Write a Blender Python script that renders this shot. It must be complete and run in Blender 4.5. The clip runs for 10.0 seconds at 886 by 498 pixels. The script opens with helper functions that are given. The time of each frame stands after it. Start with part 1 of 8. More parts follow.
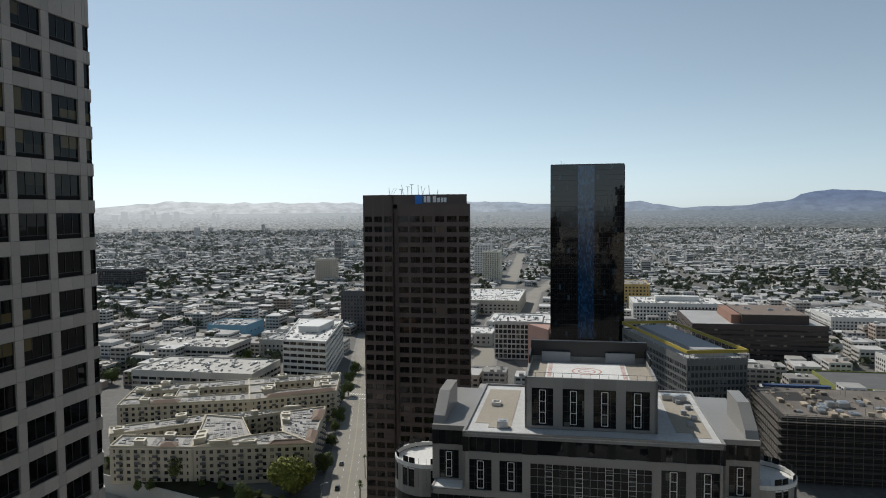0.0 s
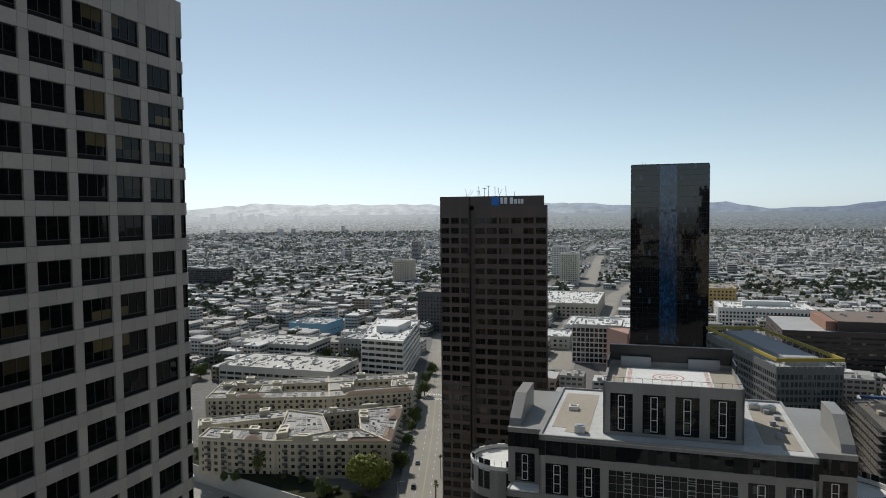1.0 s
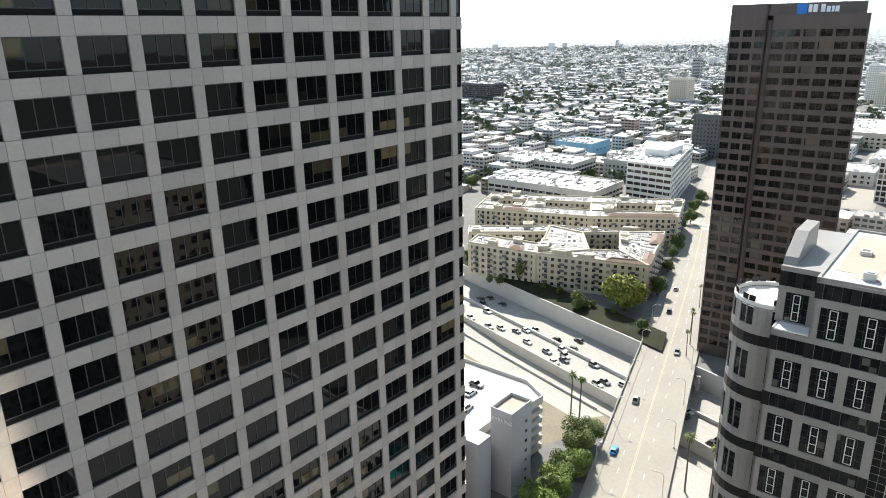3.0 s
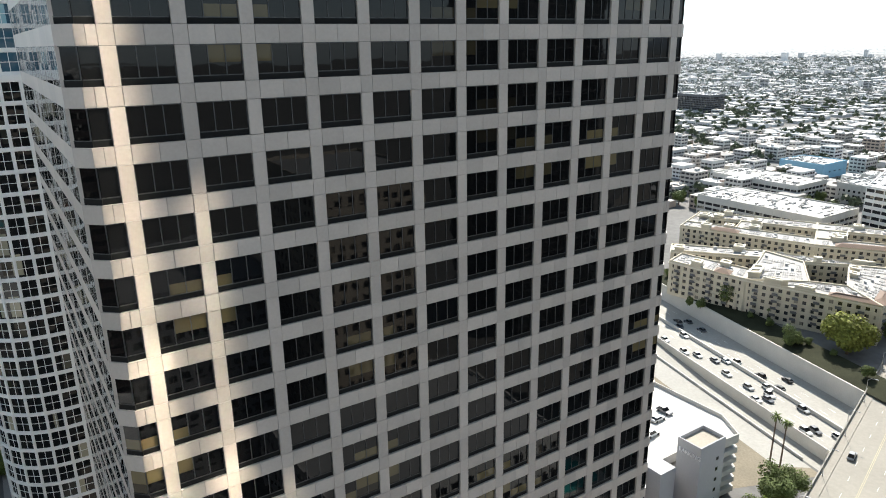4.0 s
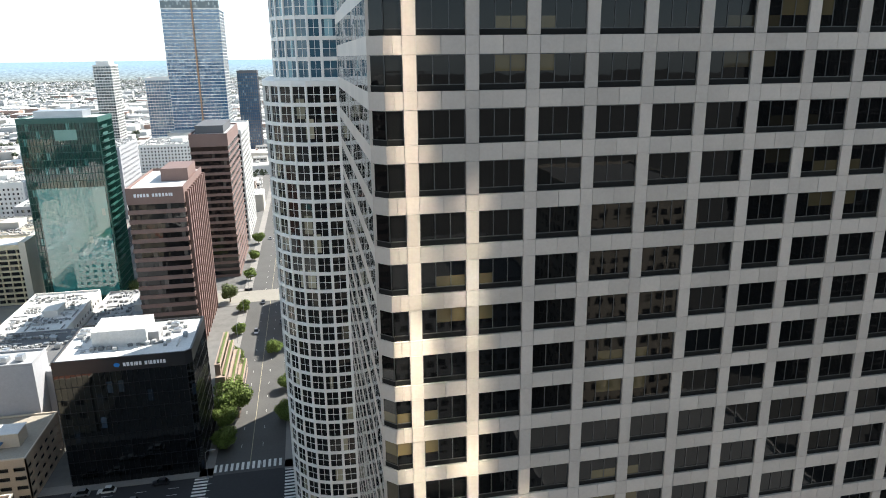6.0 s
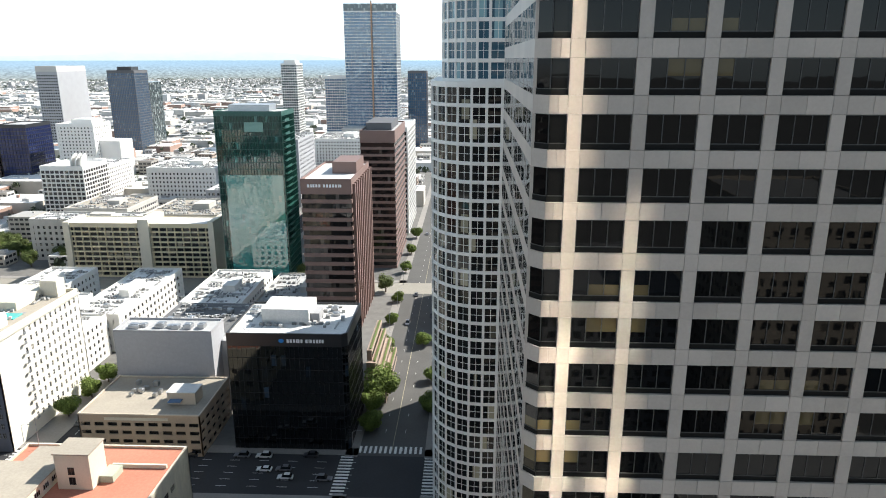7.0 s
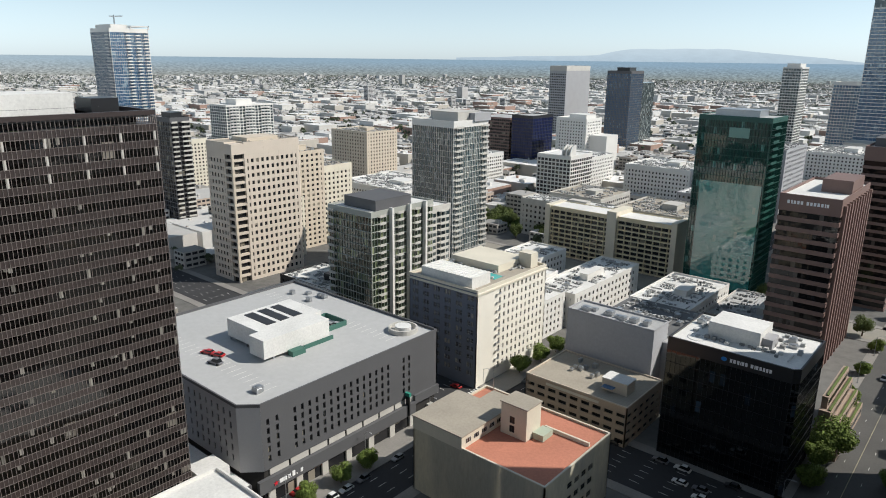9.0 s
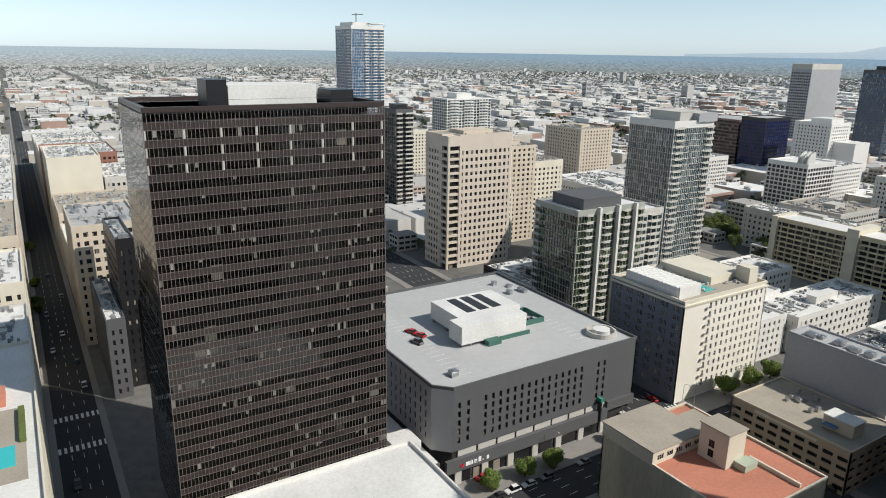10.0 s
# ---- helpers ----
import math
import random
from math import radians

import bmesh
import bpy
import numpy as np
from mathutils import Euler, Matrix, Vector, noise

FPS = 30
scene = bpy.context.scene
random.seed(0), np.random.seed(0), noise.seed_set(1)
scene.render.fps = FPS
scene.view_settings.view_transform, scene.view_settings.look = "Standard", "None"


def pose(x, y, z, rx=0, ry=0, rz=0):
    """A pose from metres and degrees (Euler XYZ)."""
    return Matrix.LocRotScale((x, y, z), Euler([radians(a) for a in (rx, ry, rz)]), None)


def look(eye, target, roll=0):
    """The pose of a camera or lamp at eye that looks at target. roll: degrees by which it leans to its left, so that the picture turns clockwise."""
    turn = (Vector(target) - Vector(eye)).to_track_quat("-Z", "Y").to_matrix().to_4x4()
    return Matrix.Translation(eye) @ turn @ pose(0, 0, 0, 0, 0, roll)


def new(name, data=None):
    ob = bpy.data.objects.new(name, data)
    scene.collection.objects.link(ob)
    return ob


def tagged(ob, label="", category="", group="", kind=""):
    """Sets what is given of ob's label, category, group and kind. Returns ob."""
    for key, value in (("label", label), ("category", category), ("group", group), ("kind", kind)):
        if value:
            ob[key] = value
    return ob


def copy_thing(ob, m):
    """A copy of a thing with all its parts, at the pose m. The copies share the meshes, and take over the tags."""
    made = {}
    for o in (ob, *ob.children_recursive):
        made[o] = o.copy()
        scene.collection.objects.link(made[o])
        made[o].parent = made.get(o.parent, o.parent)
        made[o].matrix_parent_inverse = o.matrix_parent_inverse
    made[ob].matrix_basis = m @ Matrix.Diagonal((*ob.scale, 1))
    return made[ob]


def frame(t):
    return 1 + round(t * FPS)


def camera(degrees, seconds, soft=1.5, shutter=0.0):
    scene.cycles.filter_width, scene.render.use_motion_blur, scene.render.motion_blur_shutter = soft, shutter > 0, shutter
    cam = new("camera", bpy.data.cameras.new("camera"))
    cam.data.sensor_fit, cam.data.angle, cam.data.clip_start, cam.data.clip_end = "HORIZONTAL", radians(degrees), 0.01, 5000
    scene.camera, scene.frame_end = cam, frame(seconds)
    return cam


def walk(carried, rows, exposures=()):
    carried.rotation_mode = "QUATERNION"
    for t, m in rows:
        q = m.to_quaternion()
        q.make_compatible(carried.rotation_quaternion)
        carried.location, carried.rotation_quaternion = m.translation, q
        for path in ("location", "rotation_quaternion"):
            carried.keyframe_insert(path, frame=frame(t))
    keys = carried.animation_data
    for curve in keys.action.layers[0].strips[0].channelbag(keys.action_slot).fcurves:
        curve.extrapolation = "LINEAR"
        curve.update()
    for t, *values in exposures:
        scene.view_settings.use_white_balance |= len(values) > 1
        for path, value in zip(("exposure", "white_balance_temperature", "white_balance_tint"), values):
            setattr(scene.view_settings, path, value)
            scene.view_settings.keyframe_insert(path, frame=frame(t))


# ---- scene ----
cam = camera(65.69, 10.0, 1.0)
EYE = (0.0, 0.0, 120.0)


def aim(yaw, pitch, roll):
    a, p = radians(90 + yaw), radians(pitch)
    ahead = (math.cos(a) * math.cos(p), math.sin(a) * math.cos(p), math.sin(p))
    return look(EYE, [e + d for e, d in zip(EYE, ahead)], roll)


# seconds, yaw from +y to the left, pitch, roll (degrees): a hovering camera that turns
TURNS = (
    (0, 101.03, -3.19, -0.45), (0.5, 104.34, -3.13, -0.65), (1, 107.42, -3.01, -0.54), (1.5, 112.21, -3.13, -0.56),
    (1.6, 112.81, -4.49, -0.61), (1.7, 113.37, -5.97, -0.66), (1.8, 114.11, -8.40, -0.71), (1.9, 115.00, -11.10, -0.76),
    (2, 116.34, -13.77, -0.81), (2.1, 117.30, -16.36, -0.88), (2.2, 118.52, -18.07, -0.94), (2.5, 123.37, -18.12, -1.14),
    (2.7, 125.63, -17.89, -1.14), (4, 146.60, -16.85, -0.89), (4.5, 152.53, -16.43, -0.89), (5, 157.33, -16.23, -0.71),
    (5.2, 159.29, -15.93, -0.94), (6.3, 173.31, -15.77, -0.42), (6.5, 176.27, -15.67, -0.22), (7, 182.17, -15.50, -0.02),
    (7.5, 189.35, -15.51, -0.00), (8, 197.14, -15.49, -0.02), (8.5, 209.73, -15.45, 0.48), (9, 220.49, -15.56, 0.67),
    (9.5, 229.20, -15.90, 0.81), (10, 238.03, -16.11, 0.92),
)
EXPO = ((0.0, -0.5), (1.7, -0.45), (2.0, -0.2), (2.5, 1.2), (4.2, 1.07), (6.5, 1.2), (7.5, 0.5), (8.0, 0.35), (8.5, 0.12), (10.0, -0.08))
walk(cam, [(t, aim(a, p, r)) for t, a, p, r in TURNS], EXPO)

# ---- light ----
SUN_AZ, SUN_EL = 219.0, 42.0
world = bpy.data.worlds.new("sky")
scene.world = world
world.use_nodes = True
sky = world.node_tree.nodes.new("ShaderNodeTexSky")
sky.sky_type, sky.sun_disc = "NISHITA", False
sky.sun_elevation, sky.sun_rotation = radians(SUN_EL), radians(90 - SUN_AZ)
sky.altitude, sky.air_density, sky.dust_density, sky.ozone_density = 100, 1.0, 0.25, 3.0
# the bright hazy sky of the basin: the sky's own light, with its colours thinned out and its falloff softened
wn, wl = world.node_tree.nodes, world.node_tree.links
grey, soft_lum, tint, mixed = wn.new("ShaderNodeRGBToBW"), wn.new("ShaderNodeMath"), wn.new("ShaderNodeVectorMath"), wn.new("ShaderNodeMix")
soft_lum.operation, soft_lum.inputs[1].default_value = "POWER", 0.95
tint.operation, tint.inputs[0].default_value = "SCALE", (0.785, 1.00, 1.17)
mixed.data_type, mixed.inputs[0].default_value = "RGBA", 0.72
wl.new(sky.outputs[0], grey.inputs[0])
wl.new(grey.outputs[0], soft_lum.inputs[0])
wl.new(soft_lum.outputs[0], tint.inputs["Scale"])
wl.new(sky.outputs[0], mixed.inputs[6])
wl.new(tint.outputs[0], mixed.inputs[7])
wl.new(mixed.outputs[2], wn["Background"].inputs[0])
world.node_tree.nodes["Background"].inputs[1].default_value = 0.15
sun = new("sun", bpy.data.lights.new("sun", "SUN"))
sun.data.energy, sun.data.angle, sun.data.color = 4.7, radians(0.55), (1.0, 0.955, 0.88)
sv = Vector((math.cos(radians(SUN_AZ)) * math.cos(radians(SUN_EL)), math.sin(radians(SUN_AZ)) * math.cos(radians(SUN_EL)), math.sin(radians(SUN_EL))))
sun.matrix_world = look(sv * 1000, (0, 0, 0))

# area lamps added in place of sun mirrored by the tall tower's glass opposite
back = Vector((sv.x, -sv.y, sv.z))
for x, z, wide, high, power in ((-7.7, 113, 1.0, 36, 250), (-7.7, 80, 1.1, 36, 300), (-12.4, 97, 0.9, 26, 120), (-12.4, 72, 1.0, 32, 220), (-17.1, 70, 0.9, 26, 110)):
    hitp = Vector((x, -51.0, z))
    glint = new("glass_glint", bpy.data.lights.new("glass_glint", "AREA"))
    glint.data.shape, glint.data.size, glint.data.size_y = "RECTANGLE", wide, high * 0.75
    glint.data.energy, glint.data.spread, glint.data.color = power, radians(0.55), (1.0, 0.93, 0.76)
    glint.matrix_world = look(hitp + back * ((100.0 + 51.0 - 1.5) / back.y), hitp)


# ---- materials ----
def mat(name, col, rough=0.7, metal=0.0, var=0.15, scale=1.0, bump=0.0, obj=0.0, isl=0.0, spec=0.5, col2=None, stretch=(1, 1, 1)):
    """A surface with variation at two scales (in metres), per object and per island."""
    m = bpy.data.materials.new(name)
    m.use_nodes = True
    nt = m.node_tree
    n, l = nt.nodes, nt.links
    b = n["Principled BSDF"]
    b.inputs["Roughness"].default_value, b.inputs["Metallic"].default_value = rough, metal
    b.inputs["Specular IOR Level"].default_value = spec
    geo = n.new("ShaderNodeNewGeometry")
    mp = n.new("ShaderNodeMapping")
    mp.inputs["Scale"].default_value = stretch
    l.new(geo.outputs["Position"], mp.inputs["Vector"])
    big, fine = n.new("ShaderNodeTexNoise"), n.new("ShaderNodeTexNoise")
    big.inputs["Scale"].default_value, fine.inputs["Scale"].default_value = 0.12 / scale, 2.2 / scale
    big.inputs["Detail"].default_value, fine.inputs["Detail"].default_value = 5, 6
    fine.inputs["Roughness"].default_value = 0.65
    l.new(mp.outputs[0], big.inputs["Vector"])
    l.new(mp.outputs[0], fine.inputs["Vector"])
    add = n.new("ShaderNodeMath")
    add.operation = "ADD"
    l.new(big.outputs["Fac"], add.inputs[0])
    l.new(fine.outputs["Fac"], add.inputs[1])
    last = add.outputs[0]
    rng = n.new("ShaderNodeMapRange")
    rng.inputs["From Min"].default_value, rng.inputs["From Max"].default_value = 0.6, 1.4
    rng.inputs["To Min"].default_value, rng.inputs["To Max"].default_value = 1 - var, 1 + var
    l.new(last, rng.inputs["Value"])
    val = rng.outputs[0]
    for amount, node, out in ((obj, "ShaderNodeObjectInfo", "Random"), (isl, "ShaderNodeNewGeometry", "Random Per Island")):
        if amount:
            o = n.new(node)
            r2 = n.new("ShaderNodeMapRange")
            r2.inputs["To Min"].default_value, r2.inputs["To Max"].default_value = 1 - amount, 1 + amount
            l.new(o.outputs[out], r2.inputs["Value"])
            mu = n.new("ShaderNodeMath")
            mu.operation = "MULTIPLY"
            l.new(val, mu.inputs[0])
            l.new(r2.outputs[0], mu.inputs[1])
            val = mu.outputs[0]
    mix = n.new("ShaderNodeVectorMath")
    mix.operation = "SCALE"
    l.new(val, mix.inputs["Scale"])
    if col2:
        mc = n.new("ShaderNodeMix")
        mc.data_type = "RGBA"
        mc.inputs[6].default_value, mc.inputs[7].default_value = (*col, 1), (*col2, 1)
        st = n.new("ShaderNodeMapRange")
        st.inputs["From Min"].default_value, st.inputs["From Max"].default_value = 0.42, 0.6
        l.new(big.outputs["Fac"], st.inputs["Value"])
        l.new(st.outputs[0], mc.inputs[0])
        l.new(mc.outputs[2], mix.inputs[0])
    else:
        mix.inputs[0].default_value = col
    l.new(mix.outputs[0], b.inputs["Base Color"])
    if bump:
        bp = n.new("ShaderNodeBump")
        bp.inputs["Strength"].default_value, bp.inputs["Distance"].default_value = bump, 0.05 * scale
        l.new(fine.outputs["Fac"], bp.inputs["Height"])
        l.new(bp.outputs[0], b.inputs["Normal"])
    return m


def palette(name, cols, rough=0.8, how="Random Per Island", var=0.12):
    """A surface whose colour is drawn from a list, island by island or object by object."""
    m = mat(name, (1, 1, 1), rough, var=var)
    n, l = m.node_tree.nodes, m.node_tree.links
    src = n.new("ShaderNodeNewGeometry" if "Island" in how else "ShaderNodeObjectInfo")
    ramp = n.new("ShaderNodeValToRGB")
    ramp.color_ramp.interpolation = "CONSTANT"
    while len(ramp.color_ramp.elements) < len(cols):
        ramp.color_ramp.elements.new(0.5)
    for k, c in enumerate(cols):
        ramp.color_ramp.elements[k].position, ramp.color_ramp.elements[k].color = k / len(cols), (*c, 1)
    l.new(src.outputs[how], ramp.inputs[0])
    mix = next(x for x in n if x.type == "VECT_MATH")
    l.new(ramp.outputs[0], mix.inputs[0])
    return m


def glass(name, col, rough=0.04, tilt=0.02, cell=(1.5, 1.5, 3.9), lit=0.12, blind=(0.35, 0.31, 0.24), ior=1.45, metal=0.0, wave=0.25):
    """Tinted panes: each pane of the cell size tilts by itself, some have blinds behind them, and the sheet is slightly wavy."""
    m = bpy.data.materials.new(name)
    m.use_nodes = True
    n, l = m.node_tree.nodes, m.node_tree.links
    b = n["Principled BSDF"]
    b.inputs["Roughness"].default_value, b.inputs["IOR"].default_value, b.inputs["Metallic"].default_value = rough, ior, metal
    geo = n.new("ShaderNodeNewGeometry")
    div = n.new("ShaderNodeVectorMath")
    div.operation, div.inputs[1].default_value = "DIVIDE", cell
    l.new(geo.outputs["Position"], div.inputs[0])
    fl = n.new("ShaderNodeVectorMath")
    fl.operation = "FLOOR"
    l.new(div.outputs[0], fl.inputs[0])
    wn = n.new("ShaderNodeTexWhiteNoise")
    wn.noise_dimensions = "3D"
    l.new(fl.outputs[0], wn.inputs["Vector"])
    st = n.new("ShaderNodeMapRange")
    st.inputs["From Min"].default_value, st.inputs["From Max"].default_value = 1 - lit, 1 - lit * 0.2
    l.new(wn.outputs["Value"], st.inputs["Value"])
    mc = n.new("ShaderNodeMix")
    mc.data_type = "RGBA"
    mc.inputs[6].default_value, mc.inputs[7].default_value = (*col, 1), (*blind, 1)
    l.new(st.outputs[0], mc.inputs[0])
    l.new(mc.outputs[2], b.inputs["Base Color"])
    sub = n.new("ShaderNodeVectorMath")
    sub.operation, sub.inputs[1].default_value = "SUBTRACT", (0.5, 0.5, 0.5)
    l.new(wn.outputs["Color"], sub.inputs[0])
    sc = n.new("ShaderNodeVectorMath")
    sc.operation, sc.inputs["Scale"].default_value = "SCALE", tilt
    l.new(sub.outputs[0], sc.inputs[0])
    noi = n.new("ShaderNodeTexNoise")
    noi.inputs["Scale"].default_value, noi.inputs["Detail"].default_value = 0.5, 2
    l.new(geo.outputs["Position"], noi.inputs["Vector"])
    bp = n.new("ShaderNodeBump")
    bp.inputs["Strength"].default_value, bp.inputs["Distance"].default_value = wave, 0.03
    l.new(noi.outputs["Fac"], bp.inputs["Height"])
    ad = n.new("ShaderNodeVectorMath")
    l.new(bp.outputs[0], ad.inputs[0])
    l.new(sc.outputs[0], ad.inputs[1])
    no = n.new("ShaderNodeVectorMath")
    no.operation = "NORMALIZE"
    l.new(ad.outputs[0], no.inputs[0])
    l.new(no.outputs[0], b.inputs["Normal"])
    return m


# ---- mesh tools ----
class Build:
    """Collects boxes and prisms for one mesh."""

    def __init__(self):
        self.v, self.f, self.m = [], [], []

    def add(self, verts, faces, mi=0):
        k = len(self.v)
        self.v.extend(verts)
        self.f.extend(tuple(i + k for i in f) for f in faces)
        self.m.extend([mi] * len(faces))
        return self

    def box(self, x0, x1, y0, y1, z0, z1, mi=0, m=None, top=None):
        vs = [(x, y, z) for z in (z0, z1) for x, y in ((x0, y0), (x1, y0), (x1, y1), (x0, y1))]
        if m is not None:
            vs = [tuple(m @ Vector(v)) for v in vs]
        self.add(vs, [(3, 2, 1, 0), (0, 1, 5, 4), (1, 2, 6, 5), (2, 3, 7, 6), (3, 0, 4, 7)], mi)
        self.add(vs[4:], [(0, 1, 2, 3)], mi if top is None else top) if top is not None else self.f.append(tuple(len(self.v) - 8 + i for i in (4, 5, 6, 7)))
        if top is None:
            self.m.append(mi)
        return self

    def prism(self, poly, z0, z1, mi=0, top=None, bottom=True):
        n = len(poly)
        vs = [(*p, z0) for p in poly] + [(*p, z1) for p in poly]
        self.add(vs, [(i, (i + 1) % n, n + (i + 1) % n, n + i) for i in range(n)], mi)
        self.add(vs[n:], [tuple(range(n))], mi if top is None else top)
        if bottom:
            self.add(vs[:n], [tuple(reversed(range(n)))], mi)
        return self

    def ring(self, poly, inner, z0, z1, mi=0):
        n = len(poly)
        vs = [(*p, z) for z in (z0, z1) for q in (poly, inner) for p in q]
        for i in range(n):
            j = (i + 1) % n
            self.add([vs[k] for k in (i, j, 2 * n + j, 2 * n + i)], [(0, 1, 2, 3)], mi)
            self.add([vs[k] for k in (n + j, n + i, 3 * n + i, 3 * n + j)], [(0, 1, 2, 3)], mi)
            self.add([vs[k] for k in (2 * n + i, 2 * n + j, 3 * n + j, 3 * n + i)], [(0, 1, 2, 3)], mi)
            self.add([vs[k] for k in (n + i, n + j, j, i)], [(0, 1, 2, 3)], mi)
        return self

    def cyl(self, x, y, z0, z1, r0, r1=None, seg=10, mi=0):
        r1 = r0 if r1 is None else r1
        a = [(math.cos(2 * math.pi * i / seg), math.sin(2 * math.pi * i / seg)) for i in range(seg)]
        vs = [(x + r0 * c, y + r0 * s, z0) for c, s in a] + [(x + r1 * c, y + r1 * s, z1) for c, s in a]
        fs = [(i, (i + 1) % seg, seg + (i + 1) % seg, seg + i) for i in range(seg)] + [tuple(range(seg, 2 * seg)), tuple(reversed(range(seg)))]
        return self.add(vs, fs, mi)

    def tube(self, a, b, r0, r1=None, seg=6, mi=0):
        a, b = Vector(a), Vector(b)
        q = (b - a).to_track_quat("Z", "Y").to_matrix()
        r1 = r0 if r1 is None else r1
        vs = []
        for c, r in ((a, r0), (b, r1)):
            vs += [tuple(c + q @ Vector((r * math.cos(2 * math.pi * i / seg), r * math.sin(2 * math.pi * i / seg), 0))) for i in range(seg)]
        fs = [(i, (i + 1) % seg, seg + (i + 1) % seg, seg + i) for i in range(seg)] + [tuple(range(seg, 2 * seg)), tuple(reversed(range(seg)))]
        return self.add(vs, fs, mi)

    def mesh(self, name, mats):
        me = bpy.data.meshes.new(name)
        me.from_pydata(self.v, [], self.f)
        for k in mats if isinstance(mats, (list, tuple)) else [mats]:
            me.materials.append(k)
        me.polygons.foreach_set("material_index", self.m)
        me.update()
        return me


def thing(name, label, category, at=(0, 0, 0), group="", kind=""):
    label += " with a flat roof" if len(label.split()) < 4 else ""
    ob = new(name)
    ob.location = at
    ob.empty_display_size = 1
    return tagged(ob, label, category, group, kind)


def part(name, bm, material, parent, label="", kind=""):
    """One mesh object under a thing or a part; bm is a Build in world places or a ready mesh."""
    me = bm.mesh(name, material) if isinstance(bm, Build) else bm
    ob = new(name, me)
    if parent is not None:
        ob.parent = parent
        base = parent
        off = Vector((0, 0, 0))
        while base is not None:
            off += base.location
            base = base.parent
        ob.location = -off if isinstance(bm, Build) else (0, 0, 0)
    return tagged(ob, label, "", "", kind)


def place(name, me, parent, m, label=""):
    """A piece on a shared mesh, at the world pose m, under a parent that is only shifted."""
    ob = new(name, me)
    ob.parent = parent
    off = Vector((0, 0, 0))
    base = parent
    while base is not None:
        off += base.location
        base = base.parent
    ob.matrix_basis = Matrix.Translation(-off) @ m
    return tagged(ob, label)


def solid(name, bm, material, label, category, group="", kind=""):
    ob = new(name, bm.mesh(name, material))
    return tagged(ob, label, category, group, kind)


def rect(x0, x1, y0, y1):
    return [(x0, y0), (x1, y0), (x1, y1), (x0, y1)]


def turned(poly, deg, about=None):
    cx, cy = about or (sum(p[0] for p in poly) / len(poly), sum(p[1] for p in poly) / len(poly))
    c, s = math.cos(radians(deg)), math.sin(radians(deg))
    return [(cx + c * (x - cx) - s * (y - cy), cy + s * (x - cx) + c * (y - cy)) for x, y in poly]


def inset(poly, d):
    """The polygon (counterclockwise) moved inwards by d."""
    out, n = [], len(poly)
    for i in range(n):
        a, b, c = (Vector(poly[k % n]) for k in (i - 1, i, i + 1))
        u, w = (b - a).normalized(), (c - b).normalized()
        nu, nw = Vector((-u.y, u.x)), Vector((-w.y, w.x))
        k = nu + nw
        out.append(tuple(b + k * (d / max(0.3, k.dot(nu)))))
    return out


def along(a, b):
    """Pose whose x runs along the wall from a to b, y points into it, z up."""
    t = math.atan2(b[1] - a[1], b[0] - a[0])
    return Matrix.Translation((a[0], a[1], 0)) @ Matrix.Rotation(t, 4, "Z")


PLANS = []


def tower(name, label, poly, z0, z1, fl, pitch, pier, span, m_glass, m_clad, m_roof, proud=0.3, para=1.0, category="building",
          group="", mull=0.0, pent=None, base=0.0, piers_out=0.0, blank=(), cap=0.0, flat=None):
    """A storeyed building: a glass band per floor, cladding of spandrels and piers, a roof with its parapet."""
    cx, cy = sum(p[0] for p in poly) / len(poly), sum(p[1] for p in poly) / len(poly)
    th = thing(name, label, category, (cx, cy, z0), group)
    PLANS.append((min(p[0] for p in poly), max(p[0] for p in poly), min(p[1] for p in poly), max(p[1] for p in poly)))
    core = inset(poly, proud)
    clad = Build()
    z = z0 + base
    if base:
        clad.prism(poly, z0, z)
    k = 0
    while z + fl <= z1 - cap + 0.01:
        clad.prism(poly, z, z + span)
        if span < fl:
            part("window_band", Build().prism(core, z + span, z + fl), m_glass, th)
        z += fl
        k += 1
    clad.prism(poly, z, z1)
    n = len(poly)
    for i in range(n):
        a, b = Vector(poly[i]), Vector(poly[(i + 1) % n])
        w = (b - a).length
        if w < 1.0:
            continue
        m = along(a, b)
        if i in blank:
            clad.box(0.02, w - 0.02, -0.02, proud, z0, z1 - 0.01, m=m)
            continue
        cols = max(1, round(w / pitch))
        p = w / cols
        if pier:
            for c in range(cols + 1):
                x = min(max(c * p - pier / 2, 0.01), w - pier - 0.01)
                clad.box(x, x + pier, -0.02 - piers_out, proud + 0.1, z0, z1 - 0.02, m=m)
        if mull:
            for c in range(cols):
                x = (c + 0.5) * p
                clad.box(x - mull / 2, x + mull / 2, proud * 0.4, proud + 0.1, z0, z1 - 0.5, m=m)
    part("cladding", clad, m_clad, th)
    if para:
        part("parapet", Build().ring(poly, inset(poly, 0.45), z1, z1 + para), m_clad, th)
    part("roof", Build().prism(inset(poly, 0.46 if para else 0.1), z1, z1 + 0.12), m_roof, th)
    if pent:
        for q in pent:
            x0, x1, y0, y1, h, mm = q
            bd = Build()
            bd.box(x0, x1, y0, y1, z1 + 0.12, z1 + h)
            bd.box(x0 - 0.15, x1 + 0.15, y0 - 0.15, y1 + 0.15, z1 + h, z1 + h + 0.35)
            part("penthouse", bd, mm, th)
    return th


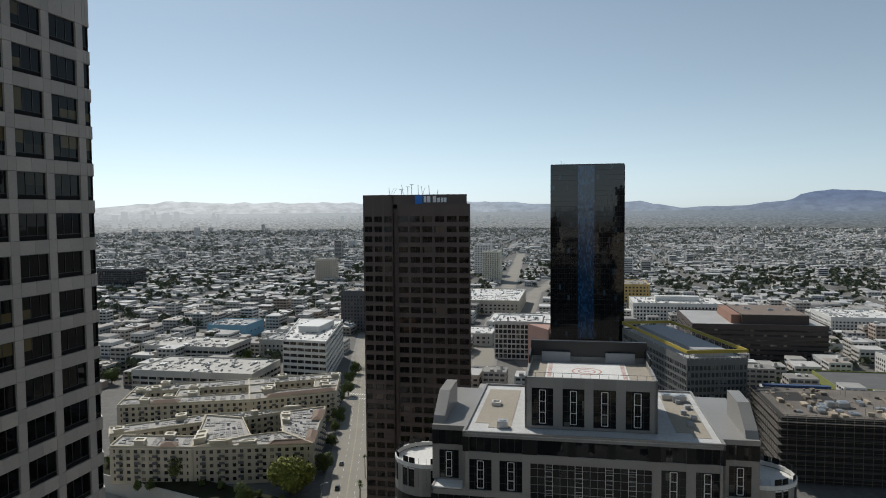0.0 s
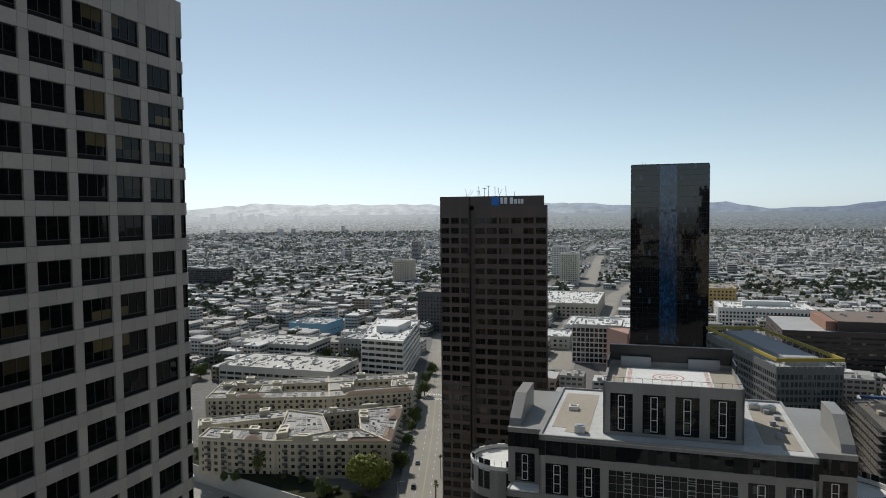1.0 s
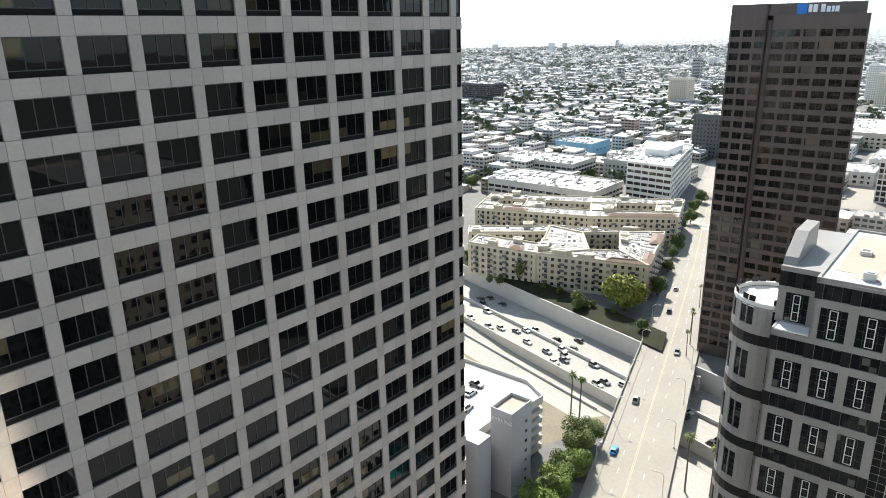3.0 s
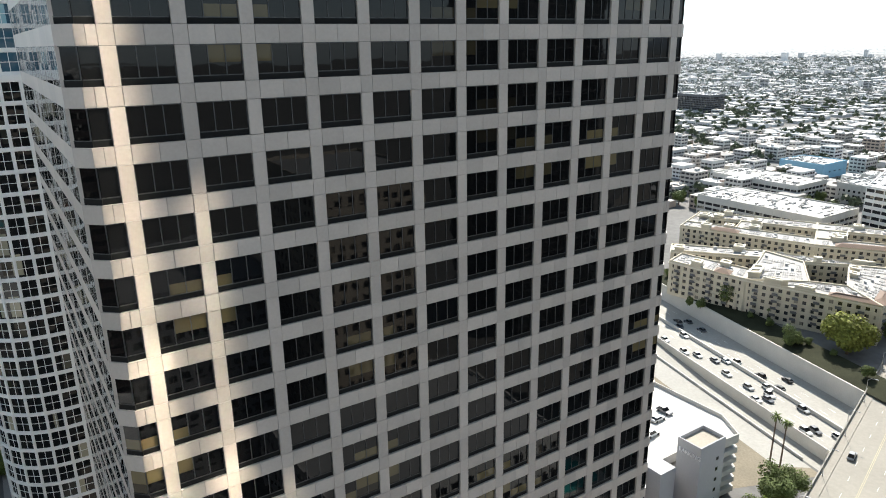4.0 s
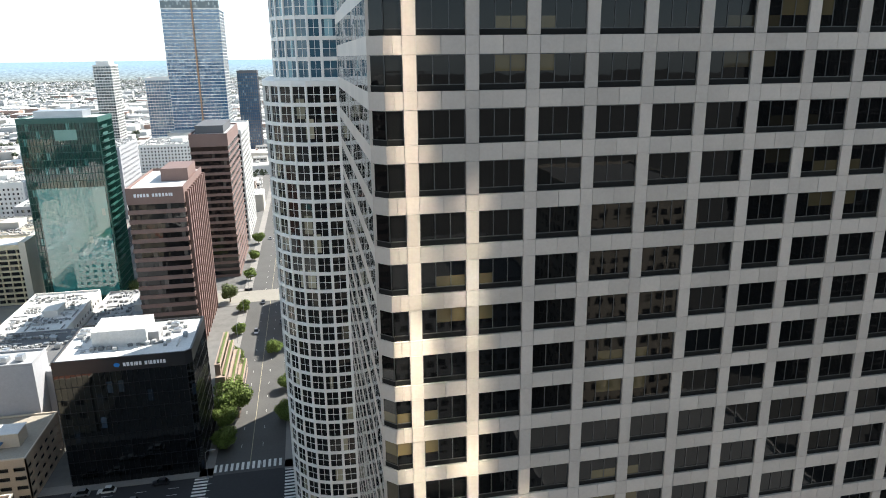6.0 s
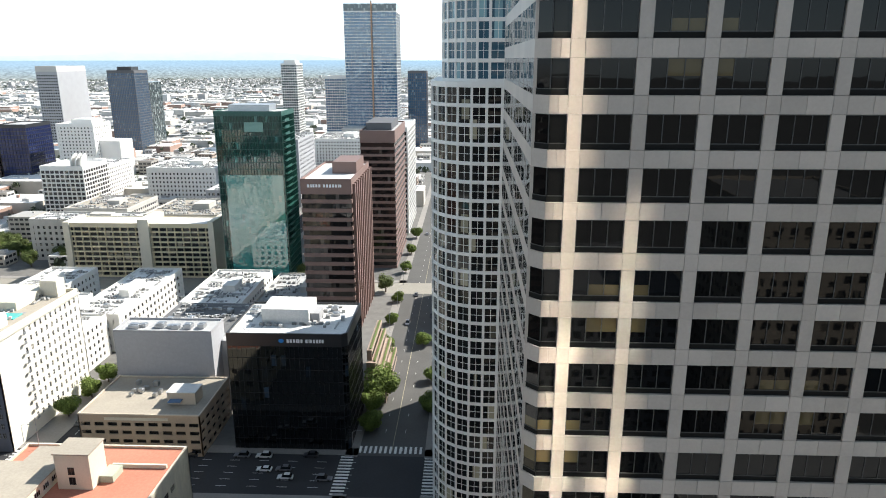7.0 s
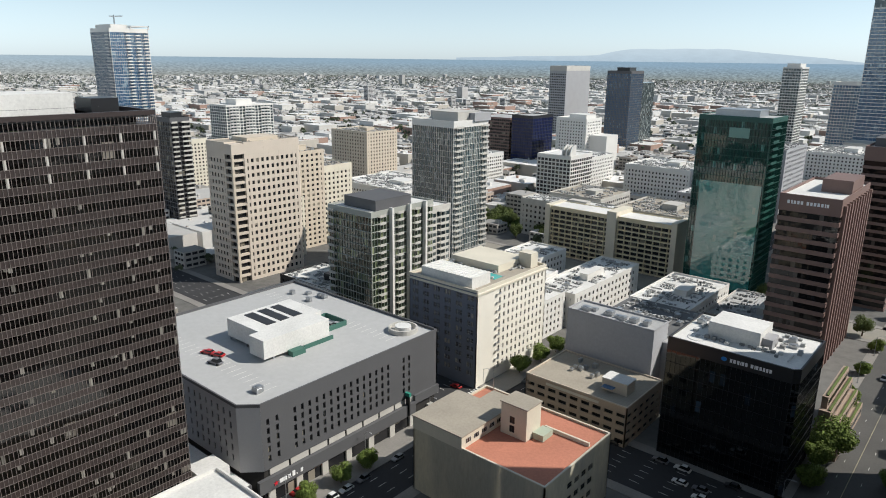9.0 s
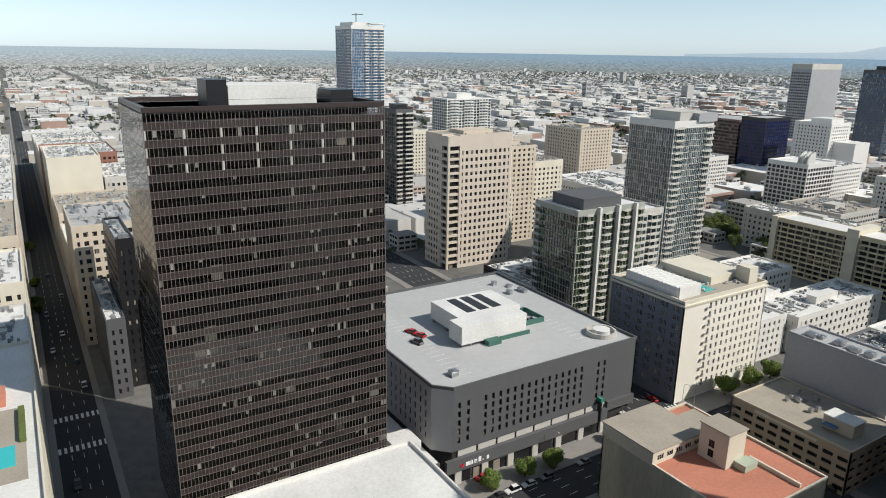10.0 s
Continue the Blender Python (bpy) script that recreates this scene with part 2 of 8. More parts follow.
# ---- palette of the place ----
M_GRANITE = mat("grey_granite", (0.415, 0.353, 0.302), 0.45, var=0.10, scale=0.6, bump=0.15, isl=0.10)
M_JOINT = mat("dark_joint", (0.10, 0.095, 0.09), 0.9, var=0.1)
G_OFFICE = glass("tinted_office_glass", (0.004, 0.004, 0.004), 0.02, 0.007, (4.725, 9.0, 3.96), 0.10, (0.12, 0.092, 0.045), ior=1.30, wave=0.12)
G_SIDE = glass("tinted_side_glass", (0.006, 0.007, 0.008), 0.02, 0.012, (4.5, 4.5, 3.96), 0.06, (0.10, 0.09, 0.06), ior=1.6, wave=0.15)
M_SILL = mat("dark_sill_panel", (0.010, 0.0096, 0.009), 0.5, var=0.1, spec=0.08)
M_WHITE = mat("white_metal_cladding", (0.72, 0.70, 0.66), 0.45, var=0.06)
G_GRID = glass("clear_grid_glass", (0.008, 0.009, 0.009), 0.03, 0.03, (1.6, 1.6, 4.0), 0.12, (0.34, 0.31, 0.22), ior=1.38)
G_UP = glass("blue_upper_glass", (0.04, 0.10, 0.14), 0.03, 0.02, (1.6, 1.6, 4.0), 0.15, (0.25, 0.42, 0.46))
M_BROWN = mat("brown_granite", (0.086, 0.061, 0.053), 0.4, var=0.12, isl=0.08)
G_BROWN = glass("brown_glass", (0.010, 0.008, 0.007), 0.04, 0.02, (4.2, 4.2, 3.7), 0.07, (0.13, 0.10, 0.08), ior=1.4, wave=0.4)
G_BLACK = glass("black_mirror_glass", (0.003, 0.004, 0.005), 0.03, 0.008, (1.5, 1.5, 3.6), 0.03, (0.05, 0.08, 0.12), ior=1.6)
M_BLACK = mat("black_metal", (0.02, 0.02, 0.022), 0.35, var=0.1)
M_BRONZE = mat("bronze_panel", (0.050, 0.038, 0.036), 0.35, var=0.2)
M_BLIND = mat("drawn_blind", (0.20, 0.19, 0.165), 0.7, var=0.1, isl=0.5)
G_BRONZE = glass("bronze_glass", (0.004, 0.0035, 0.003), 0.03, 0.010, (2.46, 2.46, 3.42), 0.03, (0.22, 0.20, 0.17), ior=1.65)
M_CONC = mat("pale_concrete", (0.50, 0.48, 0.44), 0.85, var=0.14, bump=0.1, isl=0.06)
M_CREAM = mat("cream_plaster", (0.66, 0.61, 0.50), 0.85, var=0.10)
M_TAN = mat("tan_stone", (0.58, 0.50, 0.40), 0.7, var=0.10)
M_PINK = mat("rose_granite", (0.20, 0.125, 0.105), 0.55, var=0.12)
M_GREYP = mat("dark_grey_render", (0.10, 0.10, 0.105), 0.7, var=0.08)
M_GREYW = mat("grey_painted_wall", (0.36, 0.36, 0.37), 0.85, var=0.07)
M_ROOFW = mat("white_roof_membrane", (0.69, 0.68, 0.65), 0.8, var=0.2, scale=1.6)
M_ROOFG = mat("grey_roof_deck", (0.40, 0.40, 0.395), 0.85, var=0.2, scale=3.0)
M_ROOFT = mat("tan_gravel_roof", (0.36, 0.32, 0.26), 0.95, var=0.2, scale=1.5, bump=0.3)
M_ROOFR = mat("red_clay_roof_deck", (0.50, 0.20, 0.13), 0.9, var=0.2, scale=1.5)
M_ROOFD = mat("dark_roof_felt", (0.13, 0.13, 0.13), 0.95, var=0.25)
G_GREEN = glass("green_curtain_glass", (0.006, 0.050, 0.038), 0.03, 0.012, (1.5, 1.5, 3.5), 0.10, (0.12, 0.30, 0.26), ior=1.8)
M_GREEN = mat("green_frame", (0.02, 0.09, 0.07), 0.4, var=0.1)
G_BLUE = glass("blue_curtain_glass", (0.035, 0.10, 0.19), 0.04, 0.04, (1.6, 1.6, 3.4), 0.12, (0.22, 0.32, 0.40), ior=1.9)
G_GREY = glass("grey_curtain_glass", (0.04, 0.056, 0.06), 0.05, 0.05, (1.55, 1.55, 3.2), 0.25, (0.26, 0.28, 0.27), ior=1.75)
G_DARK = glass("dark_window_glass", (0.02, 0.02, 0.022), 0.06, 0.03, (2.4, 2.4, 3.4), 0.16, (0.28, 0.25, 0.2))
M_ASPH = mat("asphalt", (0.036, 0.036, 0.038), 0.9, var=0.2, scale=2.0, bump=0.1)
M_ASPHL = mat("bleached_asphalt", (0.275, 0.255, 0.215), 0.9, var=0.16, scale=3.0)
M_CONCR = mat("freeway_concrete", (0.33, 0.315, 0.28), 0.9, var=0.2, scale=2.5)
M_WALK = mat("pavement_concrete", (0.25, 0.235, 0.215), 0.9, var=0.2, scale=1.5)
M_LOT = mat("city_ground", (0.145, 0.14, 0.13), 0.95, var=0.4, scale=9.0)
M_LINE = mat("road_paint", (0.72, 0.71, 0.66), 0.8, var=0.2)
M_YEL = mat("yellow_road_paint", (0.42, 0.37, 0.24), 0.8, var=0.2)
M_EARTH = mat("dry_earth_bank", (0.20, 0.17, 0.12), 0.95, var=0.35, scale=1.5, bump=0.4)
M_LEAF = mat("street_tree_leaves", (0.135, 0.185, 0.042), 0.75, var=0.45, scale=0.35, isl=0.35, spec=0.2)
M_LEAFD = mat("dark_leaves", (0.112, 0.142, 0.045), 0.75, var=0.4, scale=0.4, isl=0.35, spec=0.2)
M_BARK = mat("bark", (0.14, 0.10, 0.07), 0.95, var=0.3, scale=0.2, bump=0.4)
M_STEEL = mat("galvanised_steel", (0.45, 0.46, 0.47), 0.4, 0.8, var=0.1)
M_SIGN = mat("white_sign_letters", (0.85, 0.85, 0.85), 0.5, var=0.02)
M_SIGNB = mat("blue_sign_square", (0.03, 0.20, 0.62), 0.5, var=0.02)
M_CITY = palette("city_walls", [(0.56, 0.54, 0.50), (0.64, 0.63, 0.61), (0.42, 0.39, 0.35), (0.50, 0.48, 0.45), (0.30, 0.28, 0.25), (0.60, 0.58, 0.55), (0.42, 0.42, 0.42), (0.42, 0.34, 0.28)])
M_CITYR = palette("city_roofs", [(0.52, 0.51, 0.49), (0.36, 0.35, 0.33), (0.26, 0.25, 0.23), (0.57, 0.56, 0.545), (0.20, 0.19, 0.18), (0.34, 0.30, 0.26), (0.44, 0.43, 0.41)])

# ---- ground ----
GX, GY = 0.2756, 0.9613                      # the freeway's direction
FN = (-207.0, -130.0)                        # a point on its near edge
W0, FW, RW = -10.0, 40.0, 9.6      # near edge, far edge, edge of the main lanes


def fwy(s, w, z=-7.0):
    """A place on the freeway: s metres along it, w metres across from its near edge."""
    return (FN[0] + GX * s - GY * w, FN[1] + GY * s + GX * w, z)


def build_ground():
    th = thing("ground", "city ground with a sunken freeway cut", "ground", kind="structure")
    a0, a1, b0, b1 = fwy(-330, W0), fwy(120, W0), fwy(-330, FW), fwy(120, FW)
    L = 4800
    g = Build()
    east = [(a0[0], -L), (L, -L), (L, L), (a1[0], L), a1[:2], a0[:2]]
    west = [(-L, -L), (b0[0], -L), b0[:2], b1[:2], (b1[0], L), (-L, L)]
    south = [(b0[0], -L), (a0[0], -L), a0[:2], b0[:2]]
    north = [a1[:2], (a1[0], L), (b1[0], L), b1[:2]]
    for p in (east, west, south, north):
        g.add([(*q, 0.0) for q in p], [tuple(range(len(p)))])
    part("ground_sheet", g, M_LOT, th)
    f = Build()
    f.add([fwy(-330, RW), fwy(120, RW), b1, b0], [(0, 1, 2, 3)])
    part("freeway", f, M_CONCR, th)
    w = Build()
    for p, q in ((a0, a1), (b1, b0), (a1, b1), (b0, a0)):
        w.add([(p[0], p[1], -11), (q[0], q[1], -11), (q[0], q[1], 0), (p[0], p[1], 0)], [(3, 2, 1, 0)])
    part("retaining_wall", w, M_CONC, th)
    return th


build_ground()

# ---- far city ----
def many_boxes(name, arr, mats, label, category, top=1):
    """One mesh of many boxes, from rows of x0, x1, y0, y1, z0, z1: walls take the first material, tops the second."""
    a = np.asarray(arr, dtype=float)
    n = len(a)
    idx = np.array([[0, 2, 4], [1, 2, 4], [1, 3, 4], [0, 3, 4], [0, 2, 5], [1, 2, 5], [1, 3, 5], [0, 3, 5]])
    v = a[:, idx].reshape(-1, 3)
    q = np.array([[0, 1, 5, 4], [1, 2, 6, 5], [2, 3, 7, 6], [3, 0, 4, 7], [4, 5, 6, 7]])
    f = (q[None] + 8 * np.arange(n)[:, None, None]).reshape(-1, 4)
    me = bpy.data.meshes.new(name)
    me.from_pydata(v.tolist(), [], f.tolist())
    for m in mats:
        me.materials.append(m)
    me.polygons.foreach_set("material_index", np.tile([0, 0, 0, 0, top], n).astype(np.int32))
    me.update()
    ob = new(name, me)
    return tagged(ob, label, category, kind="stuff")


def leaf_heap(name, spots, material, label, category, each=26):
    """Far trees: a small heap of leaf clumps for each row of x, y, radius, height."""
    rs = np.random.RandomState(11)
    s = np.asarray(spots, dtype=float)
    k = each
    n = len(s) * k
    base = np.repeat(s, k, axis=0)
    d = rs.normal(size=(n, 3))
    d /= np.linalg.norm(d, axis=1)[:, None]
    d[:, 2] = np.abs(d[:, 2]) * 1.1 - 0.35
    c = np.stack([base[:, 0], base[:, 1], base[:, 3] - base[:, 2] * 0.7], 1) + d * base[:, 2:3] * (0.55 + 0.45 * rs.rand(n, 1))
    u = rs.normal(size=(n, 3))
    u /= np.linalg.norm(u, axis=1)[:, None]
    w = np.cross(u, d)
    w /= np.linalg.norm(w, axis=1)[:, None] + 1e-9
    r = base[:, 2:3] * rs.uniform(0.28, 0.5, (n, 1))
    v = np.stack([c + u * r, c + w * r, c - u * r, c - w * r], 1).reshape(-1, 3)
    me = bpy.data.meshes.new(name)
    me.from_pydata(v.tolist(), [], np.arange(4 * n).reshape(-1, 4).tolist())
    me.materials.append(material)
    me.update()
    return tagged(new(name, me), label, category, kind="stuff")


KEEP = []            # plans that stay free of far buildings: x0, x1, y0, y1


def far_city():
    rs = random.Random(7)
    near, far, win, trees, big = [], [], [], [], []
    for r0, r1, cell in ((300, 900, 21.0), (900, 2000, 20.0), (2000, 4700, 27.0)):
        n = int(r1 / cell) + 1
        for i in range(-n, n):
            for j in range(-n, n):
                x, y = (i + 0.5) * cell, (j + 0.5) * cell
                r = math.hypot(x, y)
                az = math.degrees(math.atan2(y, x))
                if not r0 <= r < r1 or 25 < az < 150:
                    continue
                street_x, street_y = i % 6 == 0, j % 9 == 0
                east = x > 0
                if street_x or street_y:
                    if rs.random() < (0.25 if east else 0.5):
                        trees.append((x + rs.uniform(-7, 7), y + rs.uniform(-7, 7), rs.uniform(2.5, 4.5) * (1 if r < 2000 else 1.6), rs.uniform(6, 11)))
                    continue
                if any(k[0] - 6 < x < k[1] + 6 and k[2] - 6 < y < k[3] + 6 for k in KEEP):
                    continue
                wood = noise.noise((x / 330.0, y / 330.0, 3.0))
                if rs.random() < (0.08 if east and r < 2600 else 0.18) + 0.35 * wood:
                    for q in range(2 if east else 3):
                        trees.append((x + rs.uniform(-8, 8), y + rs.uniform(-8, 8), rs.uniform(3, 5.5) * (1 if r < 2000 else 1.7), rs.uniform(7, 13)))
                    continue
                w, d = cell * rs.uniform(0.5, 0.97), cell * rs.uniform(0.5, 0.97)
                h = rs.choice((3, 3, 3.5, 3.5, 4, 4, 4.5, 5, 6, 8)) if r > 900 else rs.choice((5, 7, 8, 10, 11, 12, 14, 17))
                if rs.random() < (0.02 if r < 900 else 0.006):
                    h = rs.uniform(12, 24)
                if rs.random() < 0.0007 and r > 700:
                    h = rs.uniform(30, 48)
                if east and 420 < r < 3000 and rs.random() < (0.16 if r < 2000 else 0.09):
                    w, d, h = cell * rs.uniform(1.2, 2.6), cell * rs.uniform(1.1, 2.2), rs.uniform(6, 15) if r < 2000 else rs.uniform(6, 11)
                    big.append((x - w / 2, x + w / 2, y - d / 2, y + d / 2, 0, h))
                    for q in range(rs.choice((2, 3, 5))):
                        px, py, ps = x + rs.uniform(-0.4, 0.35) * w, y + rs.uniform(-0.4, 0.35) * d, rs.uniform(1.5, 5)
                        big.append((px, px + ps, py, py + ps * 0.8, h, h + rs.uniform(0.8, 2.5)))
                    continue
                x += rs.uniform(-1.5, 1.5)
                y += rs.uniform(-1.5, 1.5)
                b = (x - w / 2, x + w / 2, y - d / 2, y + d / 2, 0, h)
                (near if r < 900 else far).append(b)
                if r < 2000:
                    for q in range(rs.choice((0, 1, 1, 2, 3)) if r < 900 else rs.choice((0, 0, 1))):
                        px, py, ps = x + rs.uniform(-0.35, 0.3) * w, y + rs.uniform(-0.35, 0.3) * d, rs.uniform(1.2, 4)
                        near.append((px, px + ps, py, py + ps * 0.8, h, h + rs.uniform(0.8, 2.2)))
                # window rows on the sides that the eye can see
                if r < 1900 and h > 5:
                    fl = 3.3
                    k = 0
                    while 1.2 + fl * k + 1.5 < h:
                        z = 1.2 + fl * k
                        for side in (0, 1):
                            if side == 0:
                                xf = b[0] if x > 0 else b[1]
                                parts = 1 if r > 1100 else max(2, int(d / 3.6))
                                for t in range(parts):
                                    a0 = b[2] + 0.6 + (d - 1.2) * t / parts
                                    win.append((xf - 0.06, xf + 0.06, a0 + 0.5, a0 + (d - 1.2) / parts - 0.5, z, z + 1.5))
                            else:
                                yf = b[3] if y < 0 else b[2]
                                parts = 1 if r > 1100 else max(2, int(w / 3.6))
                                for t in range(parts):
                                    a0 = b[0] + 0.6 + (w - 1.2) * t / parts
                                    win.append((a0 + 0.5, a0 + (w - 1.2) / parts - 0.5, yf - 0.06, yf + 0.06, z, z + 1.5))
                        k += 1
                for q in range(2 if not east and r < 2000 else 1):
                    if rs.random() < (0.22 if east and r < 2600 else 0.6) + 0.4 * wood:
                        trees.append((x + rs.uniform(-0.6, 0.6) * cell, y + rs.uniform(-0.6, 0.6) * cell, rs.uniform(2.2, 4.5) * (1 if r < 2000 else 1.35), rs.uniform(4, 9)))
    many_boxes("far_buildings", near, [M_CITY, M_CITYR], "countless low pale buildings of the spreading city", "buildings")
    many_boxes("warehouse_roofs", big, [M_BIGW, M_BIGR], "countless pale flat-roofed warehouses and blocks", "buildings")
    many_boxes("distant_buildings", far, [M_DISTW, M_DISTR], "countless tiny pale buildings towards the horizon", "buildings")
    many_boxes("far_windows", win, [G_FAR, G_FAR], "rows of dark windows on the low buildings", "windows")
    trees = [t for t in trees if not any(k[0] < t[0] < k[1] and k[2] < t[1] < k[3] for k in KEEP)]
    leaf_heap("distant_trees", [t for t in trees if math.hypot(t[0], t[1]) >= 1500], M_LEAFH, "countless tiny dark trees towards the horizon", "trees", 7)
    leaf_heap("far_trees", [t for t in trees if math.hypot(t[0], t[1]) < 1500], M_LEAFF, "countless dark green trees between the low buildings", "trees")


def hills():
    """Distant rising plain and the ridges behind it."""
    WEST = ((150, 0.6), (157.9, 0.91), (158.9, 1.17), (160.6, 1.29), (163.5, 1.1), (164.2, 0.57), (168.5, 0.15), (171.8, 0.1), (174.8, 0.61), (182.5, 0.46), (186.2, 0.72), (197.4, 0.58), (201.1, 0.78), (208.2, 0.73), (212.4, 0.87), (217.5, 0.42), (224, 0.1), (232, 0.0), (400, 0.0))
    SOUTH = ((-100, 0.0), (-80, 0.0), (-76.9, 0.35), (-70.6, 0.9), (-63.8, 0.8), (-61.3, 0.33), (-48.8, 0.0), (-40, 0.0))

    def top(table, az):
        return float(np.interp(az, [p[0] for p in table], [p[1] for p in table]))

    def sheet(az0, az1, step, table, r0, r1, low, rough, seed):
        b = Build()
        n = int((az1 - az0) / step)
        rows = []
        for k in range(n + 1):
            az = az0 + step * k
            a = radians(az)
            e = top(table, az)
            col = []
            for q in range(7):
                t = q / 6
                r = r0 + (r1 - r0) * t
                h = low + (120 + r1 * math.tan(radians(e)) - low) * t ** 1.5
                h += rough * t * (noise.noise((az * 0.8, q * 0.9, seed)) + 0.5 * noise.noise((az * 2.3, q * 1.7, seed + 4))) * (1 if e > 0.1 else 0.1)
                col.append((r * math.cos(a), r * math.sin(a), h))
            rows.append(col)
        for k in range(n):
            for q in range(6):
                b.add([rows[k][q], rows[k + 1][q], rows[k + 1][q + 1], rows[k][q + 1]], [(3, 2, 1, 0)])
        return b

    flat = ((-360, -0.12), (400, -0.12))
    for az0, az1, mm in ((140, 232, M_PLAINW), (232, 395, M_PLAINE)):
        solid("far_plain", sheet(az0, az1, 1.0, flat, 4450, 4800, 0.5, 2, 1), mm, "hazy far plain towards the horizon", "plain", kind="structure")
    # far-off towers, made faint by haze put into their glowing colour
    r = random.Random(40)
    far = Build()
    for az0, az1, count, h in ((211.5, 216.6, 13, 62), (208.3, 210.2, 3, 50), (196.5, 199.5, 3, 20), (187.0, 188.5, 2, 22)):
        for k in range(count):
            a = radians(r.uniform(az0, az1))
            w = r.uniform(5, 14)
            x, y = 4600 * math.cos(a), 4600 * math.sin(a)
            far.box(x - w, x + w, y - w, y + w, 20, 70 + h * r.uniform(0.5, 1.0))
    solid("distant_towers", far, haze_glow_mat("towers_in_haze", [(-2400, (0.60, 0.64, 0.66)), (-1000, (0.36, 0.41, 0.45))], [(-2400, (0.66, 0.70, 0.74)), (-1000, (0.33, 0.39, 0.46))], 40, 150, 0.05, 0.02), "faint cluster of far towers in the haze", "towers", kind="stuff")
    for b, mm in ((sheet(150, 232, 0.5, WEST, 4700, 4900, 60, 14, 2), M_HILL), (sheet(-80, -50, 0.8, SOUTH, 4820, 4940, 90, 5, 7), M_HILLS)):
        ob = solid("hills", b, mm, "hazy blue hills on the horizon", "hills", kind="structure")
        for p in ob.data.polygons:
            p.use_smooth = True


def haze_glow_mat(name, low, high, z0, z1, speck=0.0, size=0.02, fade=0.12):
    """A self-lit far backdrop with daylight and haze put into its colours: along y for its foot and its head, each a
    list of (y, colour), broken by specks.
    """
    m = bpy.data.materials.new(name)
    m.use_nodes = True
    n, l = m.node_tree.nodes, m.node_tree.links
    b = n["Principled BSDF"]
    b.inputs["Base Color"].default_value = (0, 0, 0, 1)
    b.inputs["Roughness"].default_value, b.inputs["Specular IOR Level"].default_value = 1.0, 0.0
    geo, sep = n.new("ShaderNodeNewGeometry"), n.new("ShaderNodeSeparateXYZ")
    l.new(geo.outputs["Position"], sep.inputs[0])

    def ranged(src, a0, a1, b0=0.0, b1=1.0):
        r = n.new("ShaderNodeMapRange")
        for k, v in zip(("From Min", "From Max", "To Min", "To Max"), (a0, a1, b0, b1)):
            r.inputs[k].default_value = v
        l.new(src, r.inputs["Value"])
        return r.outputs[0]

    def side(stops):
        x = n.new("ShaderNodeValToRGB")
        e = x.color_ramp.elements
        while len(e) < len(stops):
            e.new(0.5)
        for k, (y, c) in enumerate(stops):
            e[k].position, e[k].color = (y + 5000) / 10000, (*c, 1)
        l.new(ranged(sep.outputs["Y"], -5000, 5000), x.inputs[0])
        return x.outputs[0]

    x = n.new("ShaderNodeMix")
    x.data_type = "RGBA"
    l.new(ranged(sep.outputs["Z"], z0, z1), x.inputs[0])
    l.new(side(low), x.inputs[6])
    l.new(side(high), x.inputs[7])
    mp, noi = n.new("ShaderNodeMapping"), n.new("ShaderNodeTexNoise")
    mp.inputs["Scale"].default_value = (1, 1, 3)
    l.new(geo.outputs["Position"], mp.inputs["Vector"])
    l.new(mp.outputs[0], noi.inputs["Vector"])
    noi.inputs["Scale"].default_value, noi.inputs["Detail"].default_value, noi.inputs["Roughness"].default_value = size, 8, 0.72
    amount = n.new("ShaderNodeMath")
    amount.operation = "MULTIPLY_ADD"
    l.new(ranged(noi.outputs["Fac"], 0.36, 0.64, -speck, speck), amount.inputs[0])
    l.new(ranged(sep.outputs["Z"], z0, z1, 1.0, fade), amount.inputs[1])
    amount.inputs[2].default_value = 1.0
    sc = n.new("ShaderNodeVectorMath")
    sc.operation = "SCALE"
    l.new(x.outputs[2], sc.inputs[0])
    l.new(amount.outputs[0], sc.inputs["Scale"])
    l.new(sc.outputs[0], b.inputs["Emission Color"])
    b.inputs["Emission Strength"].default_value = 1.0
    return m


# glowing backdrop colours that already hold the daylight and the haze
M_HILL = haze_glow_mat("hazy_hills", [(-2000, (0.74, 0.78, 0.80)), (-400, (0.44, 0.50, 0.56)), (1500, (0.30, 0.36, 0.44))],
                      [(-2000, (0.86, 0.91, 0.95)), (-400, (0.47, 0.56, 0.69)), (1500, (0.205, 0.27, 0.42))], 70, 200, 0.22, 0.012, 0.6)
M_HILLS = haze_glow_mat("pale_hazy_hills", [(-4900, (0.44, 0.56, 0.66)), (-4000, (0.44, 0.56, 0.66))], [(-4900, (0.56, 0.68, 0.77)), (-4000, (0.56, 0.68, 0.77))], 90, 190, 0.06, 0.01, 0.5)
M_PLAINW = haze_glow_mat("far_western_plain", [(-2400, (0.40, 0.41, 0.41)), (-400, (0.31, 0.33, 0.33)), (1500, (0.20, 0.22, 0.22))],
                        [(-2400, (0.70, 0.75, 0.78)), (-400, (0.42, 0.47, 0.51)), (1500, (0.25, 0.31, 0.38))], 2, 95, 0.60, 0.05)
M_PLAINE = haze_glow_mat("far_southern_plain", [(-4600, (0.25, 0.285, 0.275)), (-2600, (0.29, 0.31, 0.295)), (-300, (0.44, 0.45, 0.43))],
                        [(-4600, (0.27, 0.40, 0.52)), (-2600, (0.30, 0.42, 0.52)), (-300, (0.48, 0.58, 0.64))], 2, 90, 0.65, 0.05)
hills()
G_FAR = mat("far_window_glass", (0.035, 0.035, 0.04), 0.15, var=0.1)
